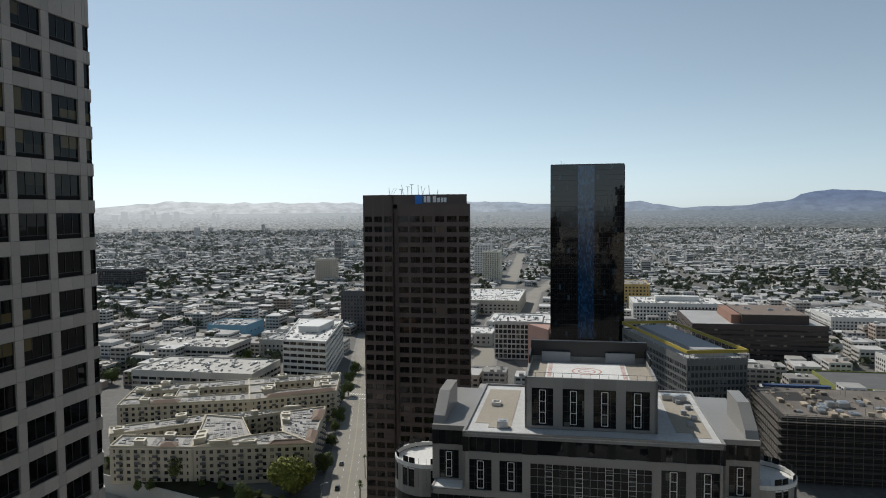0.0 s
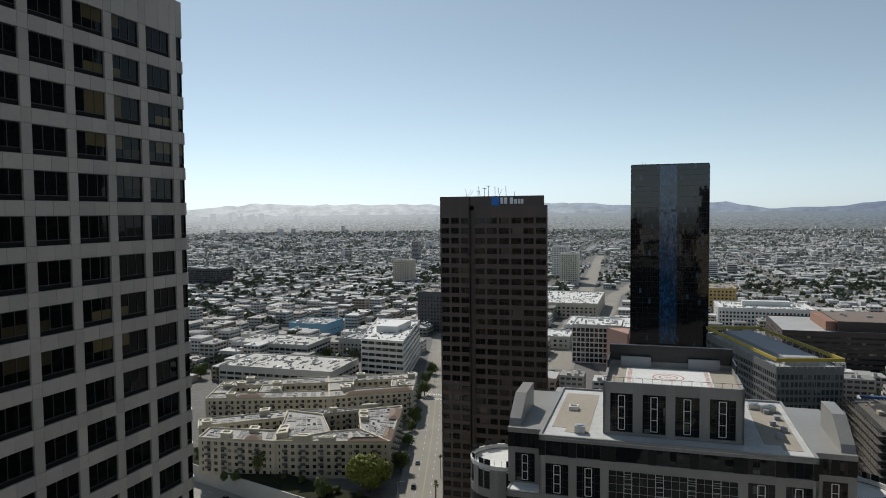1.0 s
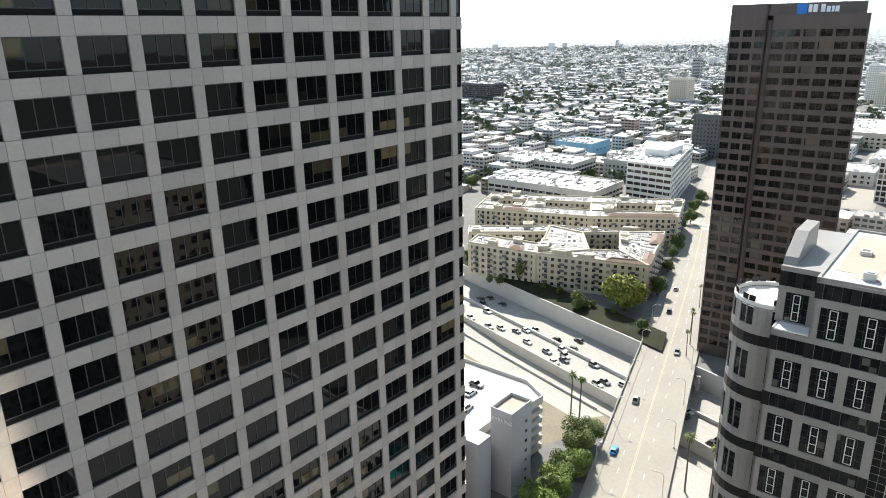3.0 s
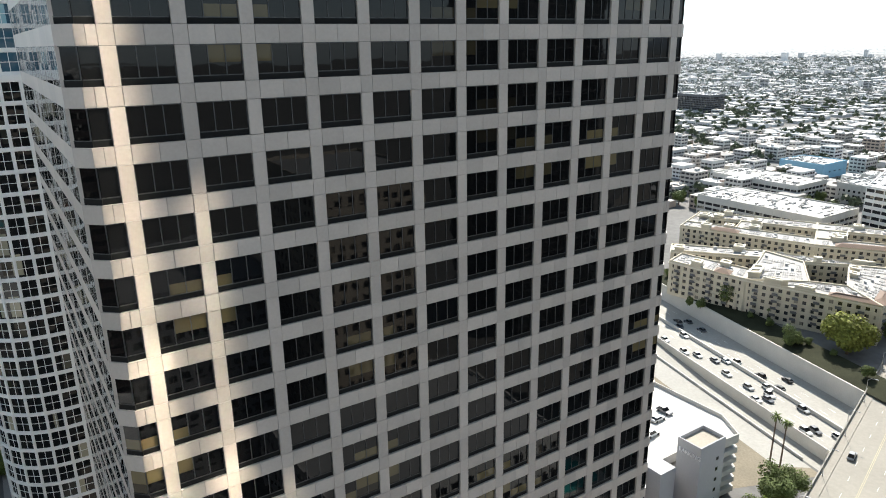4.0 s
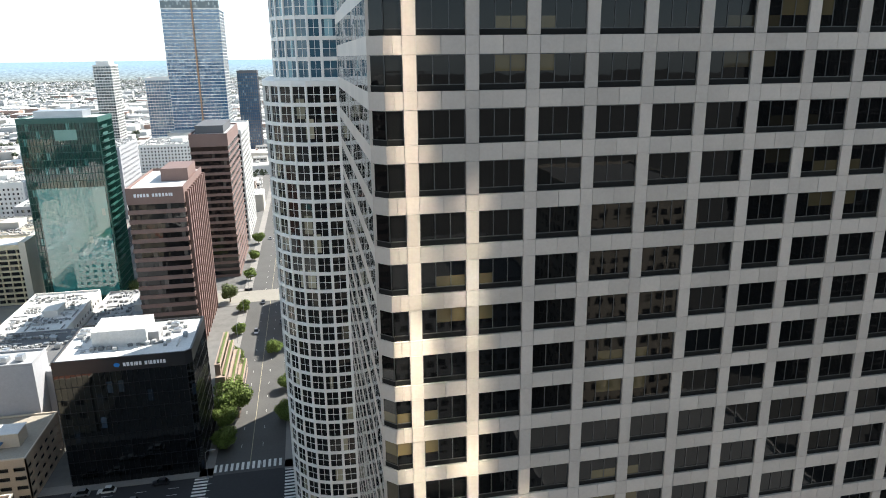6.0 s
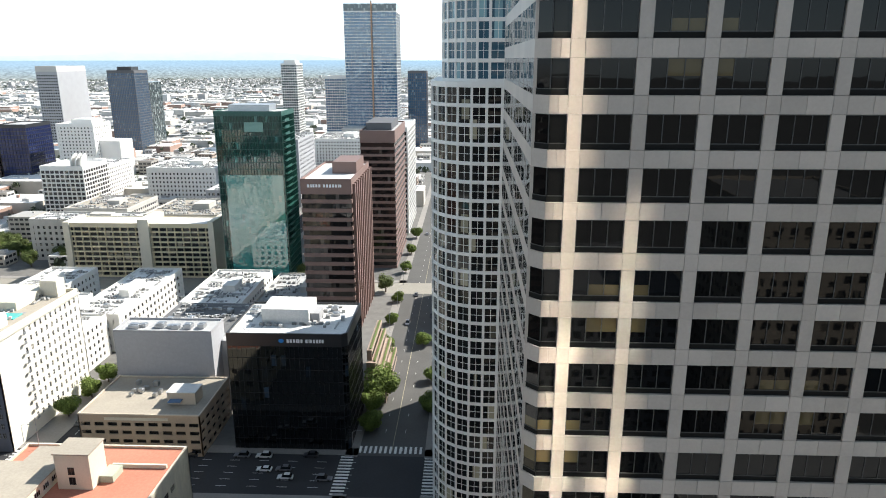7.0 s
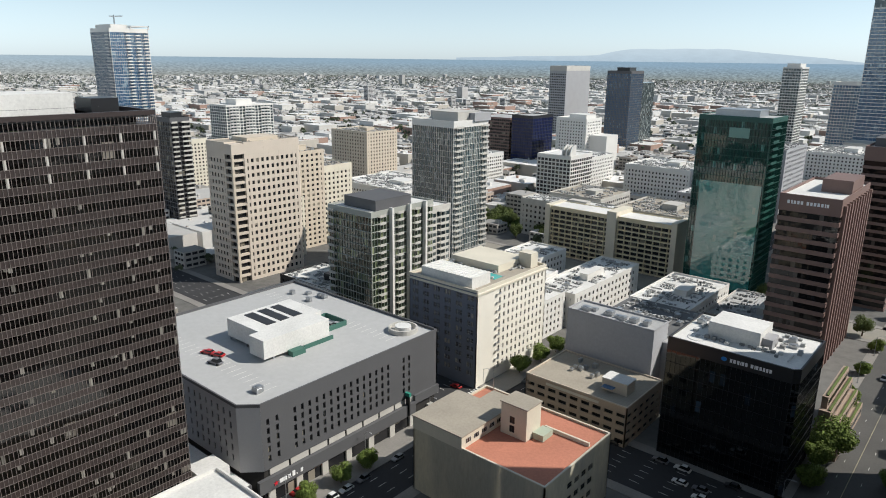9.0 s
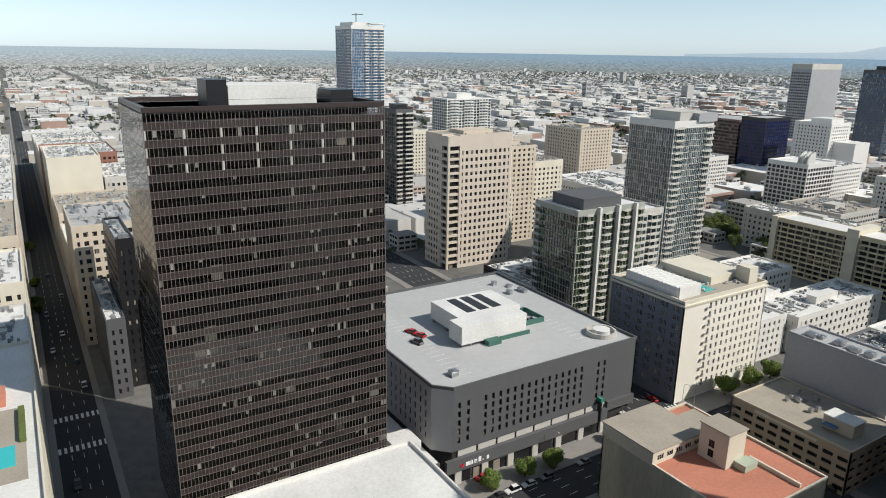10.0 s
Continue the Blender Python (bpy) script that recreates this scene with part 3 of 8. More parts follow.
M_BIGW = palette("warehouse_walls", [(0.60, 0.58, 0.54), (0.66, 0.65, 0.63), (0.50, 0.46, 0.40), (0.56, 0.54, 0.51), (0.36, 0.24, 0.19)])
M_BIGR = palette("warehouse_roofs", [(0.68, 0.67, 0.65), (0.55, 0.54, 0.52), (0.74, 0.73, 0.71), (0.44, 0.43, 0.41), (0.62, 0.61, 0.58)])
# haze put into the colours: far leaves lifted, distant walls and roofs evened out
M_LEAFH = mat("haze_paled_leaves", (0.20, 0.215, 0.185), 0.8, var=0.3, scale=6.0, isl=0.3)
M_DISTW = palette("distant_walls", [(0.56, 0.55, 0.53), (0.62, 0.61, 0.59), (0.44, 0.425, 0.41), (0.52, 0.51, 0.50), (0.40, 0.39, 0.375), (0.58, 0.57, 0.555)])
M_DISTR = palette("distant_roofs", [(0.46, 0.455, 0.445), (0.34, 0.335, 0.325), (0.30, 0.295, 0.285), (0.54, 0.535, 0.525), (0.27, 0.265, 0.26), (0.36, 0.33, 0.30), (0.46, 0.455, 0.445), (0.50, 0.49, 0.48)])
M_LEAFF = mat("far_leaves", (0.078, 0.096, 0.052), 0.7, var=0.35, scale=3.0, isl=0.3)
KEEP += [(-420, 145, -305, 75), (-60, 232, -470, 60), (200, 345, -345, -160), (140, 1600, -16, 6), (140, 810, -80, 52), (260, 320, -430, -395), (-385, -190, 20, 172), (-470, -300, 20, 62), (8, 40, -1500, 60), (-545, -465, -90, -45)]


# ---- walls with real openings ----
M_IN = mat("dark_interior", (0.03, 0.028, 0.026), 0.9, var=0.2)
M_FRAME = mat("dark_window_frame", (0.035, 0.034, 0.033), 0.4, var=0.1)
M_FRAMEW = mat("white_window_frame", (0.75, 0.74, 0.70), 0.5, var=0.08)
WINDOWS = {}


def window_mesh(w, h, nx, nz, m_glass, m_frame, sill=0.0, bar=0.06, m_sill=None, cross=None):
    """Shared meshes of one window: x along the wall, y inwards, z up, from its lower left corner. The frame is one plate with a hole per pane."""
    key = (round(w, 3), round(h, 3), nx, nz, m_glass.name, m_frame.name, sill)
    if key not in WINDOWS:
        def cuts(a, b, n):
            out = [a, a + bar]
            for k in range(1, n):
                c = a + (b - a) * k / n
                out += [c - bar / 2, c + bar / 2]
            return out + [b - bar, b]
        X, Z = cuts(0.0, w, nx), cuts(sill, h, nz)
        f = Build()
        for a in range(len(X) - 1):
            for c in range(len(Z) - 1):
                hole = a % 2 == 1 and c % 2 == 1
                q = [(X[a], Z[c]), (X[a + 1], Z[c]), (X[a + 1], Z[c + 1]), (X[a], Z[c + 1])]
                if not hole:
                    f.add([(x, -0.03, z) for x, z in q], [(0, 1, 2, 3)])
                else:
                    for e in range(4):
                        p, r = q[e], q[(e + 1) % 4]
                        f.add([(p[0], -0.03, p[1]), (r[0], -0.03, r[1]), (r[0], 0.02, r[1]), (p[0], 0.02, p[1])], [(0, 1, 2, 3)])
        fm = f.mesh("window", m_frame)
        bm = bmesh.new()
        bm.from_mesh(fm)
        bmesh.ops.remove_doubles(bm, verts=bm.verts, dist=0.0005)
        bm.to_mesh(fm)
        bm.free()
        WINDOWS[key] = [("window", fm), ("pane", Build().box(0, w, 0.02, 0.06, sill, h).mesh("pane", m_glass))]
        if sill:
            WINDOWS[key].append(("sill_panel", Build().box(0, w, -0.01, 0.06, 0, sill).mesh("sill_panel", m_sill or m_frame)))
    return WINDOWS[key]


def set_window(pieces, th, m):
    """The frame stands under its building, the panes under the frame."""
    ob = place("window", pieces[0][1], th, m)
    for name, me in pieces[1:]:
        kid = new(name, me)
        kid.parent = ob
    return ob


def punched(clad, th, a, b, z0, z1, xs, zs, d=0.35, win=None, rec=0.22, gap=0.0, skip=None, joined=None, half=False):
    """A wall from a to b with openings at the given stretches along it and up it; win makes the window set in each."""
    m = along(a, b)
    w = (Vector(b) - Vector(a)).length
    cuts = [0.0] + [v for p in xs for v in p] + [w]
    lev = [z0] + [v for p in zs for v in p] + [z1]
    g = gap / 2
    for k in range(0, len(cuts), 2):
        if cuts[k + 1] - cuts[k] < 0.02:
            continue
        if gap:
            for q in range(len(lev) - 1):
                if lev[q + 1] - lev[q] > 0.02:
                    clad.box(cuts[k] + g, cuts[k + 1] - g, 0, d, lev[q] + g, lev[q + 1] - g, m=m)
        else:
            clad.box(cuts[k], cuts[k + 1], 0, d, z0, z1, m=m)
    for x0, x1 in xs:
        for q in range(0, len(lev), 2):
            if lev[q + 1] - lev[q] > 0.02:
                if half:
                    xm = (x0 + x1) / 2
                    clad.box(x0 + g, xm - g, 0, d, lev[q] + g, lev[q + 1] - g, m=m)
                    clad.box(xm + g, x1 - g, 0, d, lev[q] + g, lev[q + 1] - g, m=m)
                else:
                    clad.box(x0 + g, x1 - g, 0, d, lev[q] + g, lev[q + 1] - g, m=m)
        if win:
            for r0, r1 in zs:
                if skip and skip(x0, r0):
                    continue
                pieces = win(x1 - x0, r1 - r0)
                pm = m @ Matrix.Translation((x0, rec, r0))
                if joined is not None and joined[0](x0, r0):
                    slot = {"pane": 0, "window": 1, "sill_panel": 2, "inner_frame": 2}
                    for name, me in pieces:
                        joined[1].add([tuple(pm @ v.co) for v in me.vertices], [tuple(p.vertices) for p in me.polygons], slot[name])
                else:
                    set_window(pieces, th, pm)


def even(w, n, ww, start=None, pitch=None):
    """n openings of width ww spread evenly over a width w."""
    if pitch is None:
        pitch = w / n
        start = (pitch - ww) / 2
    return [(start + k * pitch, start + k * pitch + ww) for k in range(n)]


def roof_units(th, x0, x1, y0, y1, z, n, seed, size=(1.2, 2.6), high=(0.9, 1.8), material=None):
    r = random.Random(seed)
    for k in range(n):
        w, d, h = r.uniform(*size), r.uniform(*size), r.uniform(*high)
        x, y = r.uniform(x0 + w, x1 - w), r.uniform(y0 + d, y1 - d)
        b = Build()
        b.box(x - w / 2, x + w / 2, y - d / 2, y + d / 2, z + 0.15, z + h)
        b.box(x - w / 2 + 0.1, x - w / 2 + 0.25, y - d / 2, y + d / 2, z, z + 0.15)
        b.box(x + w / 2 - 0.25, x + w / 2 - 0.1, y - d / 2, y + d / 2, z, z + 0.15)
        b.cyl(x, y, z + h, z + h + 0.18, min(w, d) * 0.36, seg=10)
        part("roof_unit", b, material or M_STEEL, th)


M_UNIT = mat("weathered_roof_plant", (0.34, 0.34, 0.33), 0.7, var=0.2, isl=0.55)


def roof_rows(th, x0, x1, y0, y1, z, seed, per=16.0):
    """Rows of small fans, ducts, skylights and low curbs that clutter a flat roof."""
    r = random.Random(seed)
    b = Build()
    for k in range(int((x1 - x0) * (y1 - y0) / per)):
        x, y = r.uniform(x0 + 1.2, x1 - 3.0), r.uniform(y0 + 1.2, y1 - 3.0)
        q = r.random()
        if q < 0.55:
            s = r.uniform(0.6, 1.4)
            for e in range(r.choice((1, 2, 3, 4))):
                if x + e * 1.7 * s < x1 - 2.2:
                    b.box(x + e * 1.7 * s, x + (e * 1.7 + 1) * s, y, y + s, z, z + r.uniform(0.5, 1.1))
        elif q < 0.8:
            n = r.uniform(3, 9)
            b.box(x, min(x + n, x1 - 1), y, y + 0.35, z + 0.15, z + 0.5) if r.random() < 0.5 else b.box(x, x + 0.35, y, min(y + n, y1 - 1), z + 0.15, z + 0.5)
        else:
            b.box(x, x + r.uniform(1, 2), y, y + r.uniform(1, 2), z, z + 0.25)
    part("roof_plant", b, M_UNIT, th, "", "stuff")


def flush_window(w, h):
    """Panes that lie flush with the wall's face, with hairline bars."""
    bars = Build()
    for k in range(4):
        x = (w - 0.05) * k / 3
        bars.box(x, x + 0.05, -0.012, 0.0, 0, h)
    bars.box(0, w, -0.011, 0.0, 0.40, 0.45)
    return [("window", bars.mesh("window", M_FRAME)), ("pane", Build().box(0, w, -0.008, 0.05, 0.42, h).mesh("pane", G_SIDE)), ("sill_panel", Build().box(0, w, -0.007, 0.05, 0, 0.42).mesh("sill_panel", G_SIDE))]


# ---- the near granite tower ----
TX0, TX1, TY1, TY0, TTOP, FL = -67.0, -4.7, -51.2, -97.0, 143.8, 3.96


def granite_tower():
    th = thing("office_tower", "grey granite office tower with a square grid of dark windows", "office tower", (-36, -74, 0))
    c = 1.1
    poly = [(TX0 + c, TY0), (TX1 - c, TY0), (TX1, TY0 + c), (TX1, TY1 - c), (TX1 - c, TY1), (TX0 + c, TY1), (TX0, TY1 - c), (TX0, TY0 + c)]
    part("core", Build().prism(inset(poly, 0.36), 0, TTOP - 0.3), M_JOINT, th)
    zt = [120.06 - FL * k for k in range(-5, 28)]                  # window heads
    rows = [(z - 2.61, z) for z in reversed(zt)]
    zb, ztop = rows[0][0] - 1.35, TTOP
    glazed = lambda w, h: window_mesh(w, h, 3, 1, G_OFFICE, M_FRAME, 0.42, 0.07, M_SILL)
    far = [lambda x, z: z < 24.0, Build()]
    clad = Build()
    # the long face
    a, b = (TX1 - c, TY1), (TX0 + c, TY1)
    x_of = lambda x: (TX1 - c) - x
    xs = [(x_of(-8.205 - 4.725 * k), x_of(-8.205 - 4.725 * k - 3.683)) for k in range(12)]
    side = [(0.0, xs[0][0] - 1.04)]
    wl = (TX1 - c) - (TX0 + c)
    tail = (xs[-1][1] + 1.04, wl)
    punched(clad, th, a, b, zb, ztop, side + xs + [tail], rows, 0.36, lambda w, h: glazed(w, h) if w > 3 else window_mesh(w, h, 1, 1, G_OFFICE, M_FRAME, 0.42, 0.07, M_SILL), gap=0.03, joined=far, half=True)
    # the two short faces and the back
    for a, b, n in (((TX1, TY0 + c), (TX1, TY1 - c), 9), ((TX0, TY1 - c), (TX0, TY0 + c), 9), ((TX0 + c, TY0), (TX1 - c, TY0), 13)):
        w = (Vector(b) - Vector(a)).length
        far2 = [lambda x, z: True, Build()]
        # thin-framed panes, flush with the stone
        punched(clad, th, a, b, zb, ztop, even(w, n, w / n - 0.55), rows, 0.36, flush_window, rec=0.0, gap=0.0, joined=far2)
        part("glazing", far2[1], [G_SIDE, M_FRAME, G_SIDE], th, kind="stuff")
    # cut corners
    for a, b in ((poly[1], poly[2]), (poly[3], poly[4]), (poly[5], poly[6]), (poly[7], poly[0])):
        w = (Vector(b) - Vector(a)).length
        far3 = [lambda x, z: True, Build()]
        punched(clad, th, a, b, zb, ztop, [(0.01, w - 0.01)], rows, 0.3, lambda w, h: window_mesh(w, h, 1, 1, G_OFFICE, M_FRAME, 0.42, 0.05, M_SILL), gap=0.0, rec=0.15, joined=far3)
        part("corner_glazing", far3[1], [G_OFFICE, M_FRAME, M_SILL], th, kind="stuff")
    part("glazing", far[1], [G_OFFICE, M_FRAME, M_SILL], th, kind="stuff")
    part("cladding", clad, M_GRANITE, th, "honed grey granite panels")
    part("plinth", Build().prism(poly, 0, zb), M_GRANITE, th)
    part("roof", Build().prism(inset(poly, 0.4), TTOP - 0.3, TTOP - 0.1), M_ROOFG, th)
    part("crown", Build().ring(inset(poly, 3.0), inset(poly, 3.5), TTOP - 0.1, TTOP + 4), M_GRANITE, th)


granite_tower()


# ---- the white curved tower beside it ----
def curved_tower():
    th = thing("office_tower", "white gridded office tower with a curved front", "office tower", (-20, -165, 0))

    def plan(cx, r, yn, xw, ys):
        arc = [(cx + r * math.cos(radians(q)), yn - r + r * math.sin(radians(q))) for q in range(0, 91, 15)]
        return [(xw, ys), (cx + r, ys)] + arc + [(xw, yn)]

    def stage(poly, z0, z1, m_glass, each):
        part("core", Build().prism(inset(poly, 0.4), z0, z1), M_IN, th)
        clad = Build()
        n = len(poly)
        rows = []
        z = z0 + 0.5
        while z + 3.35 < z1:
            rows.append((z, z + 3.35))
            z += 3.95
        glazed = lambda w, h: window_mesh(w, h, 2, 2, m_glass, M_FRAMEW, 0, 0.09)
        rest = Build()
        for k in range(n):
            a, b = poly[k], poly[(k + 1) % n]
            w = (Vector(b) - Vector(a)).length
            cols = max(1, round(w / 3.14))
            show = each and (2 <= k <= 7 or k == 8)
            xs = even(w, cols, w / cols - 0.42)
            keep = (lambda x, z: z < 34) if k != 8 else (lambda x, z: z < 34 or x > 19)
            punched(clad, th, a, b, z0, z1, xs, rows, 0.38, glazed, joined=[keep if show else (lambda x, z: True), rest])
        part("glazing", rest, [m_glass, M_FRAMEW], th, kind="stuff")
        part("cladding", clad, M_WHITE, th, "white metal grid cladding")
        part("roof", Build().prism(poly, z1, z1 + 0.5), M_WHITE, th)

    stage(plan(-3.5, 12.0, -142.0, -45, -192), 0, 115.0, G_GRID, True)
    stage(plan(-4.0, 10.0, -143.2, -43, -190), 115.5, 146.0, G_UP, False)


curved_tower()


# ---- the brown tower by the bridge ----
def letters(text, size, m, material, parent, label, depth=0.15):
    cu = bpy.data.curves.new("letters", "FONT")
    cu.body, cu.size, cu.extrude = text, size, depth / 2
    tmp = bpy.data.objects.new("letters", cu)
    scene.collection.objects.link(tmp)
    me = bpy.data.meshes.new_from_object(tmp.evaluated_get(bpy.context.evaluated_depsgraph_get()))
    bpy.data.objects.remove(tmp)
    me.materials.clear()
    me.materials.append(material)
    ob = place("sign_letters", me, parent, m)
    return tagged(ob, label)


def wall_sign(a, b, x, z):
    """Pose for letters on the wall from a to b: x along it, upright, facing out."""
    return along(a, b) @ Matrix.Translation((x, -0.12, z)) @ Matrix.Rotation(radians(90), 4, "X")


def brown_tower():
    th = thing("office_tower", "tall brown granite office tower with a blue and white roof sign", "office tower", (-262, -55, 0))
    # two offset slabs with a notch between them
    A = [(-292.0, -77.0), (-246.8, -77.0), (-246.8, -65.5), (-292.0, -65.5)]
    Bp = [(-288.0, -63.4), (-244.5, -63.4), (-244.5, -36.3), (-288.0, -43.2)]
    for poly, top in ((A, 126.0), (Bp, 122.5)):
        part("core", Build().prism(inset(poly, 0.5), 0, top - 0.5), M_IN, th)
        clad, rest = Build(), Build()
        rows = [(4.3 + 3.72 * k, 6.5 + 3.72 * k) for k in range(31)]
        for k in range(4):
            a, b = poly[k], poly[(k + 1) % 4]
            w = (Vector(b) - Vector(a)).length
            n = max(2, round(w / 4.3))
            show = k == 1
            punched(clad, th, a, b, 0, top, even(w, n, w / n - 0.8), rows, 0.5, lambda w, h: window_mesh(w, h, 2, 1, G_BROWN, M_FRAME, 0, 0.06), rec=0.3,
                    joined=[(lambda x, z: z < 6) if show else (lambda x, z: True), rest])
        part("glazing", rest, [G_BROWN, M_FRAME], th, kind="stuff")
        part("cladding", clad, M_BROWN, th, "polished brown granite")
        part("roof", Build().prism(inset(poly, 0.5), top - 0.5, top - 0.3), M_ROOFG, th)
    part("notch", Build().box(-288, -247.6, -65.6, -63.3, 0, 121), M_BROWN, th)
    part("upper_wall", Build().prism([(-288, -65.5), (-247.4, -65.5), (-247.4, -37.9), (-288, -44.5)], 122.4, 126.0), M_BROWN, th)
    # blue square and lettering on the head of the wall
    a, b = (-247.4, -65.5), (-247.4, -38.4)
    part("sign_panel", Build().box(-247.4, -247.2, -57.2, -54.4, 122.6, 125.7), M_SIGNB, th, "plain blue square sign")
    x = 11.6
    for w, h in ((1.2, 2.3), (1.5, 2.3), (0.5, 0), (1.5, 2.3), (1.3, 1.7), (0.9, 1.7), (1.3, 1.7)):
        if h:
            part("sign_bar", Build().box(x, x + w * 0.8, -0.15, 0.0, 123.1, 123.1 + h, m=along(a, b)), M_SIGN, th, "plain white sign bar")
        x += w * 1.08
    masts = Build()
    r = random.Random(3)
    for k in range(9):
        y = r.uniform(-76, -45)
        masts.tube((-250 - r.uniform(0, 8), y, 125.6), (-250 - r.uniform(0, 8), y, 126.5 + r.uniform(1.0, 3.5)), 0.09)
    for y, z in ((-61, 129.0), (-59.5, 129.8), (-63.5, 128.0)):
        masts.cyl(-252, y, z, z + 0.15, 0.8, 0.8, 10)
        masts.tube((-252, y, 125.6), (-252, y, z), 0.12)
    part("antennas", masts, M_STEEL, th)


brown_tower()


# ---- the striped building with the helipad ----
def helipad_building():
    th = thing("office_building", "striped granite office building with a helipad roof", "office building", (-168, 3, 0))
    M_ST = mat("pale_grey_granite", (0.27, 0.258, 0.24), 0.4, var=0.14, isl=0.10)
    M_DK = mat("black_granite_band", (0.014, 0.014, 0.015), 0.35, var=0.1, spec=0.2)
    G_W = glass("dark_bay_glass", (0.012, 0.013, 0.014), 0.03, 0.04, (1.3, 1.3, 1.6), 0.05, (0.12, 0.12, 0.10), ior=1.33)
    made = {}

    def framed(w, h):
        key = (round(w, 2), round(h, 2))
        if key not in made:
            nz = max(2, round(h / 1.6))
            inner = Build()
            for x in (w * 0.36, w * 0.64):
                inner.box(x - 0.09, x + 0.09, -0.08, -0.02, h * 0.06, h * 0.94)
            for k in range(4):
                z = h * (0.06 + 0.88 * k / 3)
                inner.box(w * 0.36, w * 0.64, -0.075, -0.02, z - 0.07, z + 0.07)
            made[key] = window_mesh(w, h, 4, nz, G_W, M_FRAME) + [("inner_frame", inner.mesh("inner_frame", M_FRAMEW))]
        return made[key]

    heads = [66.2, 53.1, 40.0, 26.9, 13.8]
    rows = [(z - 6.8, z) for z in reversed(heads)]
    x0, x1 = -144.6, -186.0

    def wall(a, b, z0, z1, xs, each):
        rr = [q for q in rows if q[1] < z1 - 1 and q[0] > z0]
        # bands of dark glass between the bays, with black blocks at the piers
        bands = [(q[1] + 1.7, q[1] + 4.9) for q in rr if q[1] + 5.0 < z1]
        allz = sorted(rr + bands)
        clad, rest = Build(), Build()
        pick = lambda w, h: framed(w, h) if h > 5 else window_mesh(w, h, 3, 1, G_W, M_FRAME)
        punched(clad, th, a, b, z0, z1, xs, allz, 0.5, pick, rec=0.3, joined=[(lambda x, z: False) if each else (lambda x, z: True), rest])
        m = along(a, b)
        blk = Build()
        w = (Vector(b) - Vector(a)).length
        cuts = [0.0] + [v for p in xs for v in p] + [w]
        for q in bands:
            for k in range(0, len(cuts), 2):
                if cuts[k + 1] - cuts[k] > 0.3:
                    blk.box(cuts[k] + 0.02, cuts[k + 1] - 0.02, -0.12, 0.3, q[0], q[1], m=m)
        part("band_block_course", blk, M_DK, th, "polished black granite blocks", "stuff")
        part("cladding", clad, M_ST, th, "pale striped granite")
        if rest.v:
            part("glazing", rest, [G_W, M_FRAME, M_FRAMEW], th, kind="stuff")

    # high body and lower shoulders
    part("core", Build().box(x1 + 0.5, x0 - 0.5, -22.9, 30.1, 0, 71.6), M_IN, th)
    part("core", Build().box(x1 + 4.5, x0 - 0.5, -29.9, 36.0, 0, 59.2), M_IN, th)
    ys, ye = -23.4, 30.6
    yo = lambda y: y - ys
    left = [(yo(-22.0), yo(-17.1)), (yo(-15.4), yo(-10.5))]
    m = along((x0, ys), (x0, ye))
    wall((x0, ys), (x0, -8.8), 59.22, 72.2, left, True)
    wall((x0, 16.3), (x0, ye), 59.22, 72.2, [(18.1 - 16.3, 23.0 - 16.3), (24.9 - 16.3, 29.6 - 16.3)], True)
    wall((x0, -30.4), (x0, -8.8), 0, 59.2, [(1.5, 6.6), (8.4, 13.3), (15.0, 19.9)], True)
    wall((x0, 16.3), (x0, 36.4), 0, 59.2, [(1.8, 6.7), (8.6, 13.3), (14.8, 18.6)], True)
    # the tall curtain wall between them
    cw = Build()
    cw.box(x0 - 0.8, x0 - 0.5, -8.8, 16.3, 0, 66.0)
    # the pale second pane colour stands in for bright reflections, not blinds
    part("curtain_wall", cw, glass("wavy_black_glass", (0.16, 0.17, 0.17), 0.02, 0.14, (1.57, 1.57, 1.75), 0.25, (0.42, 0.45, 0.44), ior=2.2, metal=0.6, wave=1.6), th, "black mirror curtain wall")
    fr = Build()
    for k in range(17):
        y = -8.8 + k * 25.1 / 16
        wide = 0.11 if k in (2, 3, 6, 7, 10, 11, 13, 14) else 0.06
        fr.box(x0 - 0.5, x0 - 0.38, y - wide / 2, y + wide / 2, 0, 66, 1 if wide > 0.1 else 0)
    for k in range(38):
        fr.box(x0 - 0.5, x0 - 0.42, -8.8, 16.3, k * 1.75, k * 1.75 + 0.06)
    for p, q in ((2, 3), (6, 7), (10, 11), (13, 14)):
        for k in range(64):
            fr.box(x0 - 0.5, x0 - 0.40, -8.8 + p * 25.1 / 16, -8.8 + q * 25.1 / 16, 1.0 + k * 1.02, 1.05 + k * 1.02, 1)
    part("mullions", fr, [M_STEEL, M_FRAMEW], th, kind="stuff")
    # over the curtain wall: a stone course, the black band between the piers, and the coping
    part("head_course", Build().box(x0 - 0.5, x0, -8.8, 16.3, 66.0, 67.9), M_ST, th)
    part("band_glass", Build().box(x0 - 0.6, x0 - 0.25, -8.8, 16.3, 67.9, 71.1), G_W, th, "black glass band")
    for k in range(4):
        y = -8.8 + k * 8.1
        part("band_block", Build().box(x0 - 0.5, x0 + 0.12, y - 0.1, y + 1.5, 67.9, 71.1), M_DK, th)
    part("coping", Build().box(x0 - 0.5, x0, -8.8, 16.3, 71.1, 72.2), M_ST, th)
    wall((x1, ye), (x1, ys), 0, 72.2, even(54, 8, 4.9), False)
    for (a, b) in (((x0, ye), (x1, ye)), ((x1, ys), (x0, ys))):
        wall(a, b, 59.8, 72.2, even(41.4, 6, 4.9), False)
    wall((x0, 36.4), (x1 + 4, 36.4), 0, 59.78, even(37.4, 5, 4.9), False)
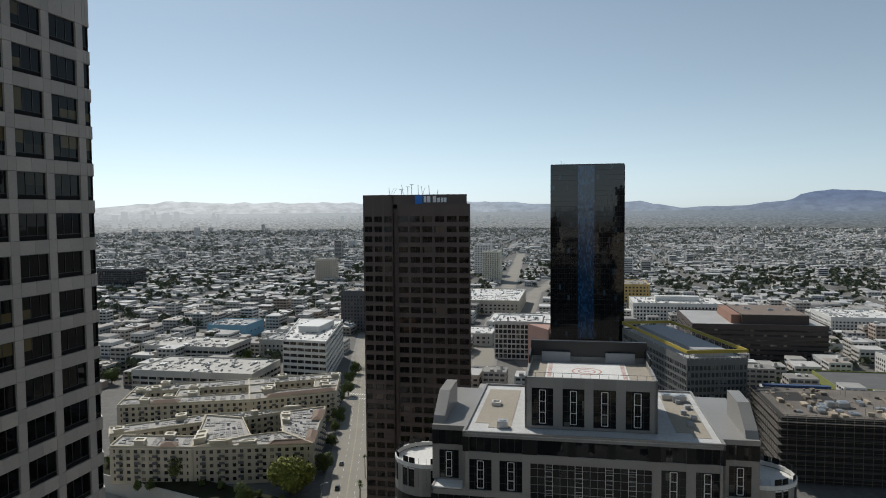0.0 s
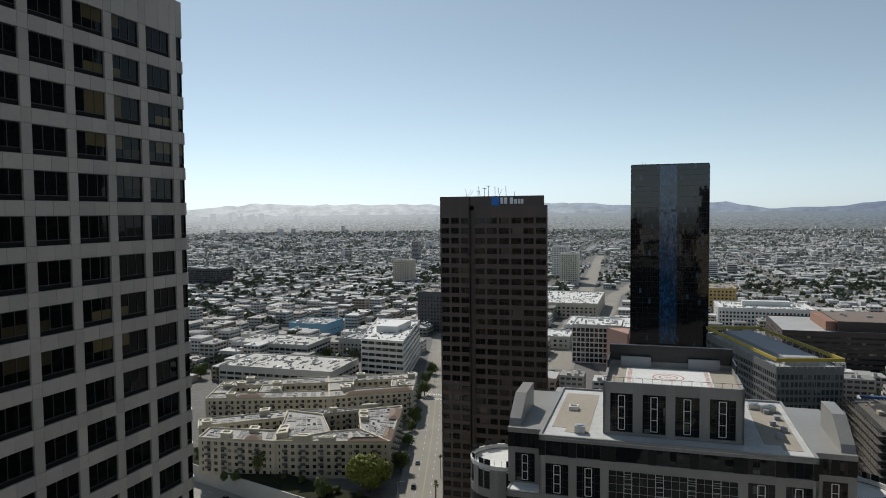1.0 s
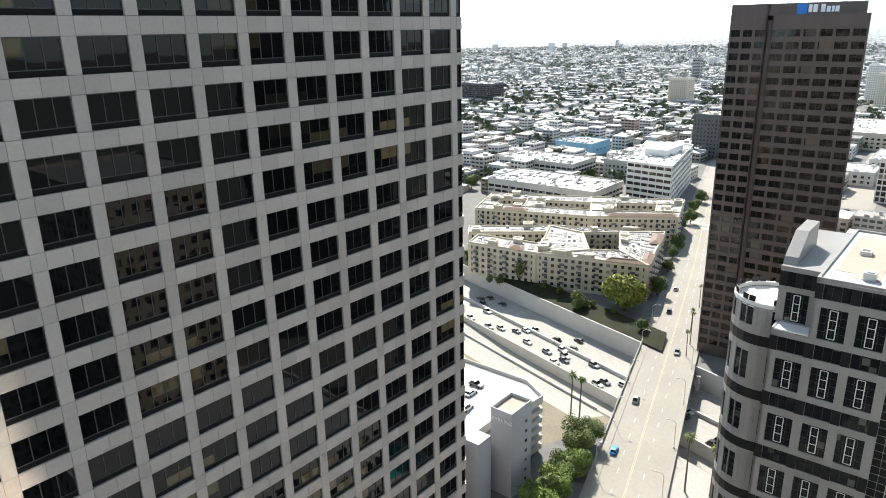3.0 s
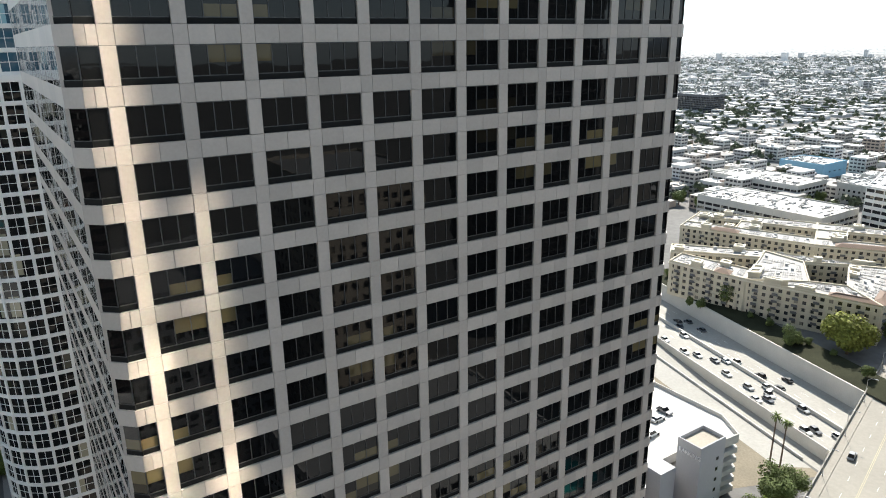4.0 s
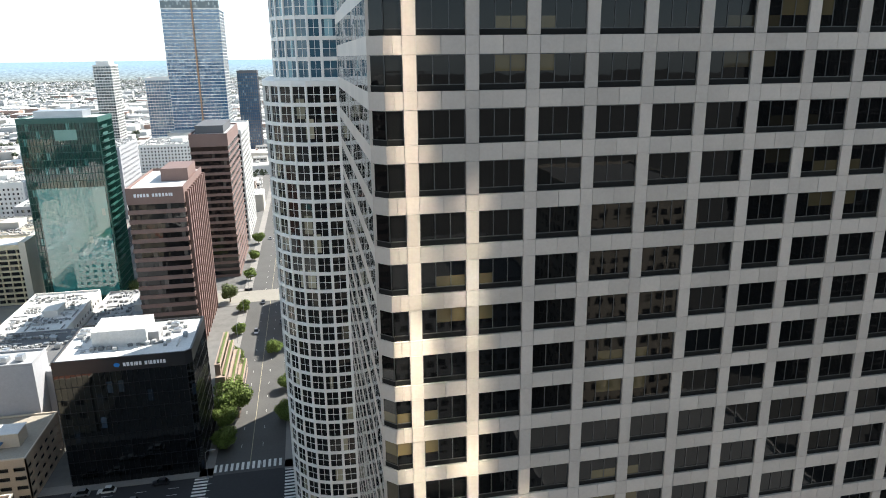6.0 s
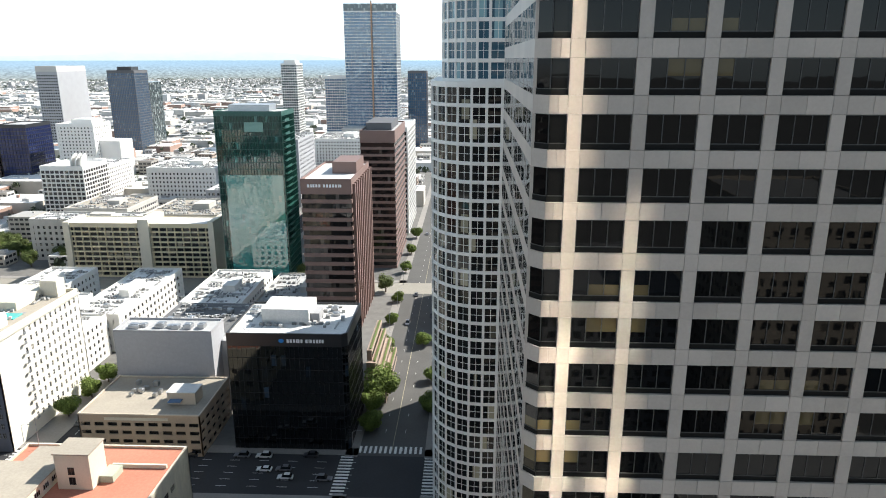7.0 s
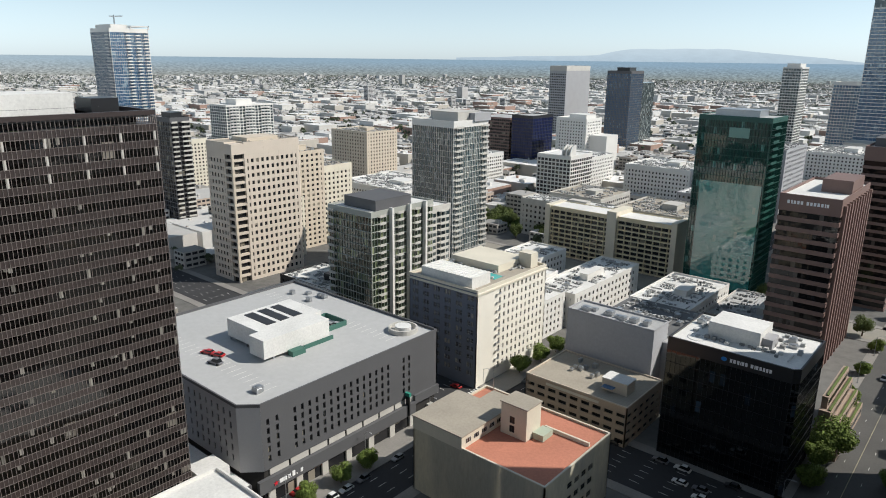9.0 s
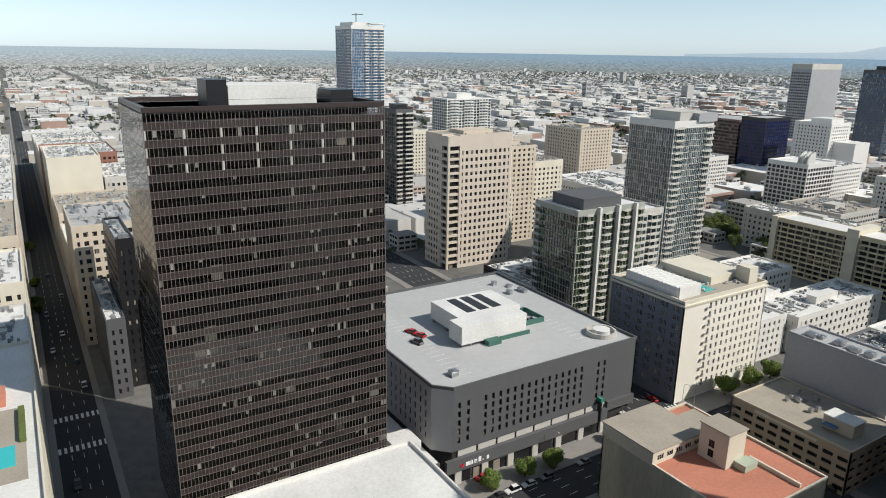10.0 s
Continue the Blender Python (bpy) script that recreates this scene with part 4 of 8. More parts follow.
    wall((x1 + 4, -30.4), (x0, -30.4), 0, 59.78, even(37.4, 5, 4.9), False)
    # membrane white dimmed in colour for the shadow on part of it
    part("roof", Build().box(x1, x0, -23.4, 30.6, 71.7, 71.9), mat("shade_dimmed_membrane", (0.50, 0.50, 0.49), 0.8, var=0.25, scale=1.5), th, "white membrane roof")
    for ya, yb in ((-21.6, -13.4), (22.0, 28.8)):
        part("gravel_patch", Build().box(-181.5, -152.0, ya, yb, 71.9, 71.98).box(-152.0, -149.0, ya + 3.2, yb, 71.9, 71.975), M_ROOFT, th, "tan gravel patch on the roof")
    part("shoulder_roof", Build().box(x1 + 4, x0 - 0.1, -30.3, -23.5, 59.3, 59.6), M_ROOFW, th)
    part("shoulder_roof", Build().box(x1 + 4, x0 - 0.1, 30.7, 36.3, 59.3, 59.6), M_ROOFW, th)
    part("roof_hatch", Build().ring(rect(-168, -165.5, -19.5, -17.3), rect(-167.7, -165.8, -19.2, -17.6), 71.98, 72.9), M_WHITE, th)
    for k in range(5):
        part("roof_unit", Build().box(-176 + k * 4.6, -174.4 + k * 4.6, 25.0 + (k % 2) * 1.6, 26.2 + (k % 2) * 1.6, 71.95, 72.9), M_GREYW, th)
    part("parapet", Build().ring(rect(x1, x0, ys, ye), rect(x1 + 0.5, x0 - 0.5, ys + 0.5, ye - 0.5), 72.2, 72.35), M_ST, th)
    for ya, yb, fa_, fb in ((-31.0, -23.4, -31.0, -28.4), (30.6, 38.2, 35.6, 38.2)):
        part("corner_block", Build().box(-182, -149, ya, yb, 59.6, 72.0), M_ST, th)
        mc = along((-149, ya), (-149, yb))
        set_window(framed(4.4, 6.4), th, mc @ Matrix.Translation((1.6, -0.06, 60.0)))
        part("band_glass", Build().box(0.02, 7.58, -0.06, 0.0, 67.7, 70.9, m=mc), G_W, th, "black glass band")
        for k in range(3):
            part("band_block", Build().box(3.0 * k, 3.0 * k + 1.5, -0.16, 0.0, 67.7, 70.9, m=mc), M_DK, th)
        part("head_course", Build().box(-0.05, 7.65, -0.12, 0.0, 70.9, 72.0, m=mc), M_ST, th)
        f = Build()
        f.add([(-150, fa_, 72), (-150, fb, 72), (-168, fb, 72), (-168, fa_, 72), (-151, fa_, 73.5), (-151, fb, 73.5), (-158, fb, 77.6), (-158, fa_, 77.6), (-168, fb, 77.6), (-168, fa_, 77.6)],
              [(0, 1, 5, 4), (4, 5, 6, 7), (7, 6, 8, 9), (1, 2, 8, 6, 5), (3, 0, 4, 7, 9), (2, 3, 9, 8)])
        part("roof_fin", f, M_ST, th, "sloping granite fin")
    # round corner bays
    for cy in (-33.5, 39.5):
        cx, r = -157.5, 8.2
        seg = 28
        ring_pts = [(cx + r * math.cos(2 * math.pi * k / seg), cy + r * math.sin(2 * math.pi * k / seg)) for k in range(seg)]
        clad, rest = Build(), Build()
        for k in range(seg):
            a, b = ring_pts[k], ring_pts[(k + 1) % seg]
            w = (Vector(b) - Vector(a)).length
            rr = [(q[0] - 2.5, q[1] - 2.5) for q in rows]
            bb = [(q[1] + 2.0, q[1] + 4.4) for q in rr if q[1] + 4.5 < 61]
            xs = [(0.12, w - 0.12)] if k % 3 else [(0.9, 0.95)]
            punched(clad, th, a, b, 0, 61.5, xs, sorted(rr + bb), 0.4, lambda w, h: window_mesh(w, h, 1, max(1, round(h / 1.6)), G_W, M_FRAME), rec=0.25, joined=[lambda x, z: True, rest])
        for q in bb:
            ro = [(cx + (r + 0.06) * math.cos(2 * math.pi * k / seg), cy + (r + 0.06) * math.sin(2 * math.pi * k / seg)) for k in range(seg)]
            ri = [(cx + (r - 0.3) * math.cos(2 * math.pi * k / seg), cy + (r - 0.3) * math.sin(2 * math.pi * k / seg)) for k in range(seg)]
            part("black_band", Build().ring(ro, ri, q[0], q[1]), M_DK, th)
        part("round_bay", clad, M_ST, th, "rounded granite corner bay")
        part("glazing", rest, [G_W, M_FRAME], th, kind="stuff")
        part("bay_core", Build().cyl(cx, cy, 0, 61, r - 0.45, seg=28), M_IN, th)
        part("bay_roof", Build().cyl(cx, cy, 61.0, 61.3, r - 0.2, seg=28), M_ROOFW, th)
        inner = [(cx + (r - 0.5) * math.cos(2 * math.pi * k / seg), cy + (r - 0.5) * math.sin(2 * math.pi * k / seg)) for k in range(seg)]
        part("parapet", Build().ring(ring_pts, inner, 61.5, 62.4), M_ROOFW, th)
    # penthouse with the landing deck
    px0, px1, py0, py1 = -150.0, -173.0, -10.3, 17.9
    part("core", Build().box(px1 + 0.5, px0 - 0.5, py0 + 0.5, py1 - 0.5, 71, 82.0), M_IN, th)
    clad, rest = Build(), Build()
    xs = [(1.5, 6.2), (8.2, 12.9), (14.8, 19.6), (21.6, 26.6)]
    punched(clad, th, (px0, py0), (px0, py1), 72, 83.4, xs, [(72.6, 81.0)], 0.5, framed, rec=0.3)
    for a, b in (((px0, py1), (px1, py1)), ((px1, py1), (px1, py0)), ((px1, py0), (px0, py0))):
        w = (Vector(b) - Vector(a)).length
        punched(clad, th, a, b, 72, 83.4, even(w, 4, 4.2), [(72.6, 81.0)], 0.5, framed, rec=0.3, joined=[lambda x, z: True, rest])
    part("glazing", rest, [G_W, M_FRAME, M_FRAMEW], th, kind="stuff")
    part("penthouse_cladding", clad, M_ST, th, "pale granite panels", "stuff")
    part("deck", Build().box(px1 + 0.5, px0 - 0.5, py0 + 0.5, py1 - 0.5, 82.0, 82.2), M_ROOFT, th)
    part("helipad", Build().box(-170.0, -152.5, -6.0, 12.5, 82.2, 82.35), M_ROOFW, th, "white landing pad with red markings")
    rg = Build()
    for rad in (3.1, 1.7):
        o = [(-161.5 + (rad + 0.4) * math.cos(radians(q)), 3.3 + (rad + 0.4) * math.sin(radians(q))) for q in range(0, 360, 12)]
        i = [(-161.5 + rad * math.cos(radians(q)), 3.3 + rad * math.sin(radians(q))) for q in range(0, 360, 12)]
        rg.ring(o, i, 82.35, 82.37)
    for y in (-5.6, 11.2):
        for k in range(14):
            rg.box(-169.6 + k * 1.22, -168.9 + k * 1.22, y, y + 0.9, 82.35, 82.37)
    rg.box(-161.7, -161.3, 2.6, 4.0, 82.35, 82.372)
    part("pad_marking", rg, mat("faded_red_paint", (0.52, 0.30, 0.25), 0.8, var=0.2), th)
    back = Build()
    back.box(px1 - 1.0, px1, py0, py1, 83.4, 87.2)
    back.box(px1, px1 + 9, py0, py0 + 0.3, 83.4, 85.2).box(px1, px1 + 9, py1 - 0.3, py1, 83.4, 85.2)
    part("screen_wall", back, M_BLACK, th, "black roof screen behind the landing deck")
    for ya, yb in ((-7.5, -0.5), (8.0, 15.0)):
        part("deck_screen", Build().box(px1 + 0.6, px1 + 1.4, ya, yb, 82.2, 84.6), M_GREYW, th, "grey corrugated screen on the deck")
    rl = Build()
    for k in range(15):
        y = py0 + 0.3 + k * (py1 - py0 - 0.6) / 14
        rl.tube((px0 - 0.3, y, 83.4), (px0 - 0.3, y, 84.4), 0.04)
    rl.box(px0 - 0.34, px0 - 0.26, py0, py1, 84.36, 84.42)
    part("deck_rail", rl, M_BLACK, th)
    roof_units(th, -160, -147, -20, -12, 71.9, 2, 5)
    roof_units(th, -185, -165, 21, 30, 71.9, 3, 6)


helipad_building()


# ---- the black mirror tower on its brown base ----
def mirror_tower():
    M_BASE = mat("brown_brick_base", (0.22, 0.12, 0.09), 0.8, var=0.12)
    th = thing("office_tower", "black mirror glass tower on a brown base", "office tower", (-500, 8, 0))
    poly = [(-480, -15.1), (-480, 34.3), (-500, 36), (-530, 20), (-530, -4)]
    part("base", Build().prism([(-478, -16), (-478, 36), (-502, 38), (-535, 22), (-535, -30)], 0, 30), M_BASE, th)
    for k in range(9):
        part("base_band", Build().box(-478.3, -477.9, -15.9, 35.9, 2 + k * 3.3, 3.6 + k * 3.3), G_DARK, th)
    part("annex", Build().prism([(-500, -32), (-478, -17), (-478, -16), (-500, -16)], 0, 37), mat("rose_brick", (0.42, 0.25, 0.20), 0.85, var=0.1), th)
    z = 30.0
    fr = Build()
    while z < 150:
        part("window_band", Build().prism(poly, z, z + 3.42), G_BLACK, th)
        fr.prism(inset(poly, -0.03), z + 3.42, z + 3.55)
        z += 3.55
    for k in range(len(poly)):
        a, b = poly[k], poly[(k + 1) % len(poly)]
        w = (Vector(b) - Vector(a)).length
        n = round(w / 1.6)
        m = along(a, b)
        for q in range(n + 1):
            fr.box(q * w / n - 0.03, q * w / n + 0.03, -0.04, 0.02, 30, z, m=m)
    part("mullions", fr, M_BLACK, th)
    # strip coloured blue to stand in for the sky reflected in the glass
    strip = Build().box(-480.0, -479.6, 3.5, 14.5, 31, z - 0.5)
    part("blue_glass_strip", strip, glass("sky_streak_glass", (0.008, 0.030, 0.070), 0.04, 0.03, (0.8, 0.8, 1.78), 0.5, (0.02, 0.085, 0.19), ior=1.7, wave=0.4), th, "glass strip with the sky's blue reflection in its colour")
    part("roof", Build().prism(inset(poly, 0.3), z, z + 0.4), M_ROOFD, th)
    part("antennas", Build().tube((-484, -8, z), (-484, -8, z + 3), 0.12).tube((-486, -6, z), (-486, -6, z + 2), 0.12), M_STEEL, th)


mirror_tower()


# ---- the brown glass slab across the corner ----
def bronze_slab():
    th = thing("office_tower", "brown glass office slab with fine bronze mullions", "office tower", (157, -47, 0))
    x0, x1, y0, y1, top = 144.4, 175.8, -73.5, -21.2, 107.6
    poly = rect(x0, x1, y0, y1)
    fl = 3.42
    n = int(102 / fl)
    part("arcade", Build().prism(inset(poly, 2.0), 0, top - n * fl), M_IN, th)
    z = top - n * fl
    for k in range(n):
        last = k == n - 1
        part("window_band", Build().prism(inset(poly, 0.14 if not last else 3.0), z + 1.5, z + fl), G_BRONZE, th)
        part("spandrel", Build().prism(inset(poly, 0.10), z, z + 1.5), M_BRONZE, th)
        # blinds drawn behind the panes, here and there, and the pale columns of the top floors
        r = random.Random(900 + k)
        col = []
        if k in (n - 2, n - 3, n - 4):
            col = [y0 + 0.4 + 7.35 * q for q in range(8)]
            for y in col:
                part("column", Build().box(x0 + 0.02, x0 + 0.2, y, y + 0.55, z + 1.55, z + fl - 0.05), M_CONC, th, "pale concrete column behind the fins")
        blind = Build()
        for q in range(63):
            if not last and r.random() < (0.05 if k > 6 else 0.09) + (0.10 if 12 < k < 22 and q < 22 else 0.0):
                drop = r.choice((0.5, 0.9, 1.3, 1.75))
                blind.box(x0 + 0.10, x0 + 0.135, y0 + q * 0.83 + 0.06, y0 + q * 0.83 + 0.77, z + fl - 0.08 - drop, z + fl - 0.08)
        if blind.v:
            part("blinds", blind, M_BLIND, th, "pale drawn blinds", "stuff")
        z += fl
    mu = Build()
    for k in range(4):
        a, b = poly[k], poly[(k + 1) % 4]
        w = (Vector(b) - Vector(a)).length
        c = round(w / 0.82)
        m = along(a, b)
        for q in range(c + 1):
            mu.box(q * w / c - 0.04, q * w / c + 0.04, -0.02, 0.12, top - n * fl, top, m=m)
        for q in range(n):
            h = top - (n - q) * fl
            mu.box(0, w, 0.02, 0.12, h - 0.04, h + 0.04, m=m)
            mu.box(0, w, 0.02, 0.12, h + 1.46, h + 1.54, m=m)
    part("mullions", mu, mat("dull_bronze_fin", (0.20, 0.172, 0.16), 0.5, 0.0, var=0.25, scale=3.0), th, kind="stuff")
    end = Build()
    part("end_glass", Build().box(x0 + 0.05, x1 - 0.05, y1 + 0.02, y1 + 0.06, top - n * fl, top - 0.3), glass("mirror_end_glass", (0.010, 0.010, 0.010), 0.02, 0.012, (1.64, 1.64, 3.42), 0.0, ior=2.0, wave=0.3), th, "flush mirror glass of the end wall")
    for q in range(n):
        end.box(x0, x1, y1 + 0.06, y1 + 0.085, top - (n - q) * fl - 0.06, top - (n - q) * fl + 0.06)
    for q in range(20):
        end.box(x0 + q * 1.64, x0 + q * 1.64 + 0.07, y1 + 0.06, y1 + 0.08, top - n * fl, top)
    part("end_mullions", end, M_BLACK, th, kind="stuff")
    part("roof_rim", Build().ring(poly, inset(poly, 0.8), top, top + 1.0), M_BRONZE, th)
    part("roof", Build().prism(inset(poly, 0.8), top - 0.4, top), M_ROOFD, th)
    part("screen", Build().box(152, 166, -60, -40, top + 0.02, top + 4.6), M_ROOFW, th, "pale plant screen on the roof")
    part("lift_house", Build().box(152, 160, -39.8, -35.5, top, top + 5.8), M_BLACK, th)
    part("lift_house", Build().box(158, 166, -72, -66, top, top + 3.0), M_BLACK, th)
    for q in range(7):
        part("planter", Build().box(146.3, 147.6, -30 + q * -6.0, -27.5 + q * -6.0, top - 3.2, top - 1.9), M_LEAFD if q % 2 else M_CONC, th)
    part("rail", Build().box(147.0, 147.06, -70, -22.2, top + 1.95, top + 2.0).box(147, 172, -22.26, -22.2, top + 1.95, top + 2.0), M_BLACK, th)


bronze_slab()


# ---- department store with a roof car park ----
def department_store():
    th = thing("department_store", "dark grey department store with a rooftop car park", "department store", (182, -127, 0))
    x0, x1, y0, y1, top = 143.0, 221.5, -165.0, -89.0, 30.0
    poly = [(x0, y0), (x1, y0), (x1, y1), (x0 + 4.5, y1), (x0, y1 - 4.5)]
    part("core", Build().prism(inset(poly, 0.6), 0, top - 0.2), M_IN, th)
    clad = Build()
    slit = lambda w, h: window_mesh(w, h, 1, 1, G_DARK, M_FRAME, 0, 0.05)
    rows = [(12.9 + 2.75 * k, 14.8 + 2.75 * k) for k in range(5)]
    a, b = (x0, y1 - 4.5), (x0, y0)
    cols = [1.6, 4.6] + [10.6 + 2.62 * k for k in range(15)] + [54.4, 57.0]
    punched(clad, th, a, b, 10.6, top, [(c, c + 0.95) for c in cols], rows, 0.6, slit, rec=0.45)
    # the paler cut corner and the north wall
    pale = Build()
    punched(pale, th, (x0 + 4.5, y1), (x0, y1 - 4.5), 10.6, top, [(2.5, 2.6)], [(12, 12.1)], 0.55)
    punched(pale, th, (x1, y1), (x0 + 4.5, y1), 10.6, top, [(4.5 + 3.0 * k, 5.3 + 3.0 * k) for k in range(23)], [(13.0 + 3.3 * k, 15.0 + 3.3 * k) for k in range(5)], 0.55, slit, rec=0.3)
    punched(clad, th, (x0, y0), (x1, y0), 10.6, top, [(2.5, 2.6)], [(12, 12.1)], 0.55)
    punched(clad, th, (x1, y0), (x1, y1), 10.6, top, [(2.5, 2.6)], [(12, 12.1)], 0.55)
    part("wall", clad, M_GREYP, th, "dark grey rendered wall")
    part("wall", pale, M_GREYW, th, "paler grey rendered wall")
    # recessed gallery and the lower band with the sign
    for k in range(9):
        part("gallery_panel", Build().box(x0 + 0.2, x0 + 0.5, -95.5 - k * 7.0 - 6.3, -95.5 - k * 7.0, 8.5, 10.4), M_CONC, th)
    band = Build().box(x0 - 1.2, x0, y0 + 12, y1 - 2, 4.6, 8.6)
    band.box(x0 - 0.9, x0, y0, y0 + 12, 7.5, 10.6)
    part("sign_band", band, M_GREYP, th)
    a, b = (x0 - 1.2, y1 - 2), (x0 - 1.2, y0)
    M_ST = mat("red_star_sign", (0.75, 0.03, 0.05), 0.5, var=0.02)
    st = Build()
    star = [(math.cos(radians(90 + 36 * k)) * (0.8 if k % 2 == 0 else 0.34), math.sin(radians(90 + 36 * k)) * (0.8 if k % 2 == 0 else 0.34)) for k in range(10)]
    m = along(a, b) @ Matrix.Translation((5.2, -0.05, 6.3))
    st.add([tuple(m @ Vector((u, 0, v))) for u, v in star] + [tuple(m @ Vector((u, -0.12, v))) for u, v in star], [tuple(range(10, 20))] + [(k, (k + 1) % 10, 10 + (k + 1) % 10, 10 + k) for k in range(10)])
    part("sign_mark", st, M_ST, th, "plain red mark")
    for k, (w, h) in enumerate(((1.3, 1.2), (1.0, 1.2), (0.9, 1.2), (0.95, 1.6), (0.25, 0.5), (0.8, 1.2))):
        part("sign_bar", Build().box(6.4 + k * 1.45, 6.4 + k * 1.45 + w, -0.1, 0, 5.7, 5.7 + h, m=along(a, b)), M_SIGN, th, "plain white sign bar")
    for k in range(8):
        y = y1 - 5 - k * 9.4
        part("shopfront_pier", Build().box(x0 - 0.9, x0 + 0.2, y - 2.2, y, 0, 4.6), M_CONC, th)
    part("shopfront", Build().box(x0 - 0.2, x0, y0 + 12, y1 - 4, 0, 4.6), G_DARK, th)
    part("roof", Build().prism(inset(poly, 0.5), top - 0.2, top + 0.02), mat("worn_grey_parking_deck", (0.44, 0.44, 0.435), 0.8, var=0.10, scale=4.0), th, "pale grey parking deck")
    part("parapet", Build().ring(poly, inset(poly, 0.5), top, top + 0.9), M_GREYP, th)
    # plant house
    h = Build().box(165, 172.5, -136, -110.5, top + 1.2, top + 7.2).box(172.5, 190, -139, -114, top + 1.2, top + 7.2)
    part("plant_house", h, M_ROOFW, th, "white plant house on short legs")
    lg = Build()
    for x in (166, 172, 180, 189):
        for y in (-135, -125, -114.5):
            lg.box(x - 0.3, x + 0.3, y - 0.3, y + 0.3, top, top + 1.2)
    part("plant_house_legs", lg, M_STEEL, th)
    for k in range(3):
        part("louvre", Build().box(175, 188, -133 + k * 5.2, -129.5 + k * 5.2, top + 7.2, top + 7.35), M_BLACK, th)
    M_GS = mat("green_screen", (0.05, 0.14, 0.11), 0.7, var=0.1)
    part("green_fence", Build().box(162.2, 164.8, -124, -119, top, top + 1.7), M_GS, th, "dark green plant screen")
    part("green_fence", Build().box(164.2, 164.6, -137, -125, top, top + 1.4), M_GS, th, "dark green plant screen")
    part("green_fence", Build().ring(rect(170, 181, -148, -139.3), rect(170.3, 180.7, -147.7, -139.6), top, top + 1.9), M_GS, th, "dark green plant screen")
    # circular ramp
    o = [(152.0 + 5.0 * math.cos(radians(q)), -157.5 + 5.0 * math.sin(radians(q))) for q in range(0, 360, 15)]
    i = [(152.0 + 4.4 * math.cos(radians(q)), -157.5 + 4.4 * math.sin(radians(q))) for q in range(0, 360, 15)]
    part("ramp_wall", Build().ring(o, i, top, top + 1.6), M_CONC, th)
    part("ramp_hub", Build().cyl(152, -157.5, top, top + 2.0, 2.8, seg=20), M_ROOFW, th)
    lines = Build()
    for k in range(24):
        lines.box(150 + k * 2.9, 150.15 + k * 2.9, -104, -99, top + 0.02, top + 0.035)
        lines.box(150 + k * 2.9, 150.15 + k * 2.9, -152, -147, top + 0.02, top + 0.035)
    part("bay_lines", lines, M_LINE, th)
    roof_units(th, 149, 153, -101, -96, top, 2, 11, (1.5, 3))
    roof_units(th, 195, 218, -163, -150, top, 5, 12)
    part("blade_sign", Build().box(141.2, 142.9, -149.6, -149.2, 5, 12), M_BLACK, th, "dark upright sign blade")
    part("blade_sign_cap", Build().box(141.0, 143.0, -149.9, -148.9, 12, 13.2), mat("green_sign_cap", (0.03, 0.25, 0.18), 0.6, var=0.05), th)


department_store()


def link_building():
    th = thing("low_building", "small white roofed link building beside the store", "low building", (158, -81, 0))
    part("wall", Build().box(141.8, 185, -88.6, -74.2, 0, 9.5), M_GREYP, th)
    part("roof", Build().box(142.2, 184.6, -88.2, -74.6, 9.5, 9.7), M_ROOFW, th)
    part("stair_house", Build().box(146, 154, -85, -77, 9.7, 15.5), M_ROOFW, th)
    part("stair_house", Build().box(156, 161, -83, -78, 9.7, 13.0), M_ROOFW, th)


link_building()


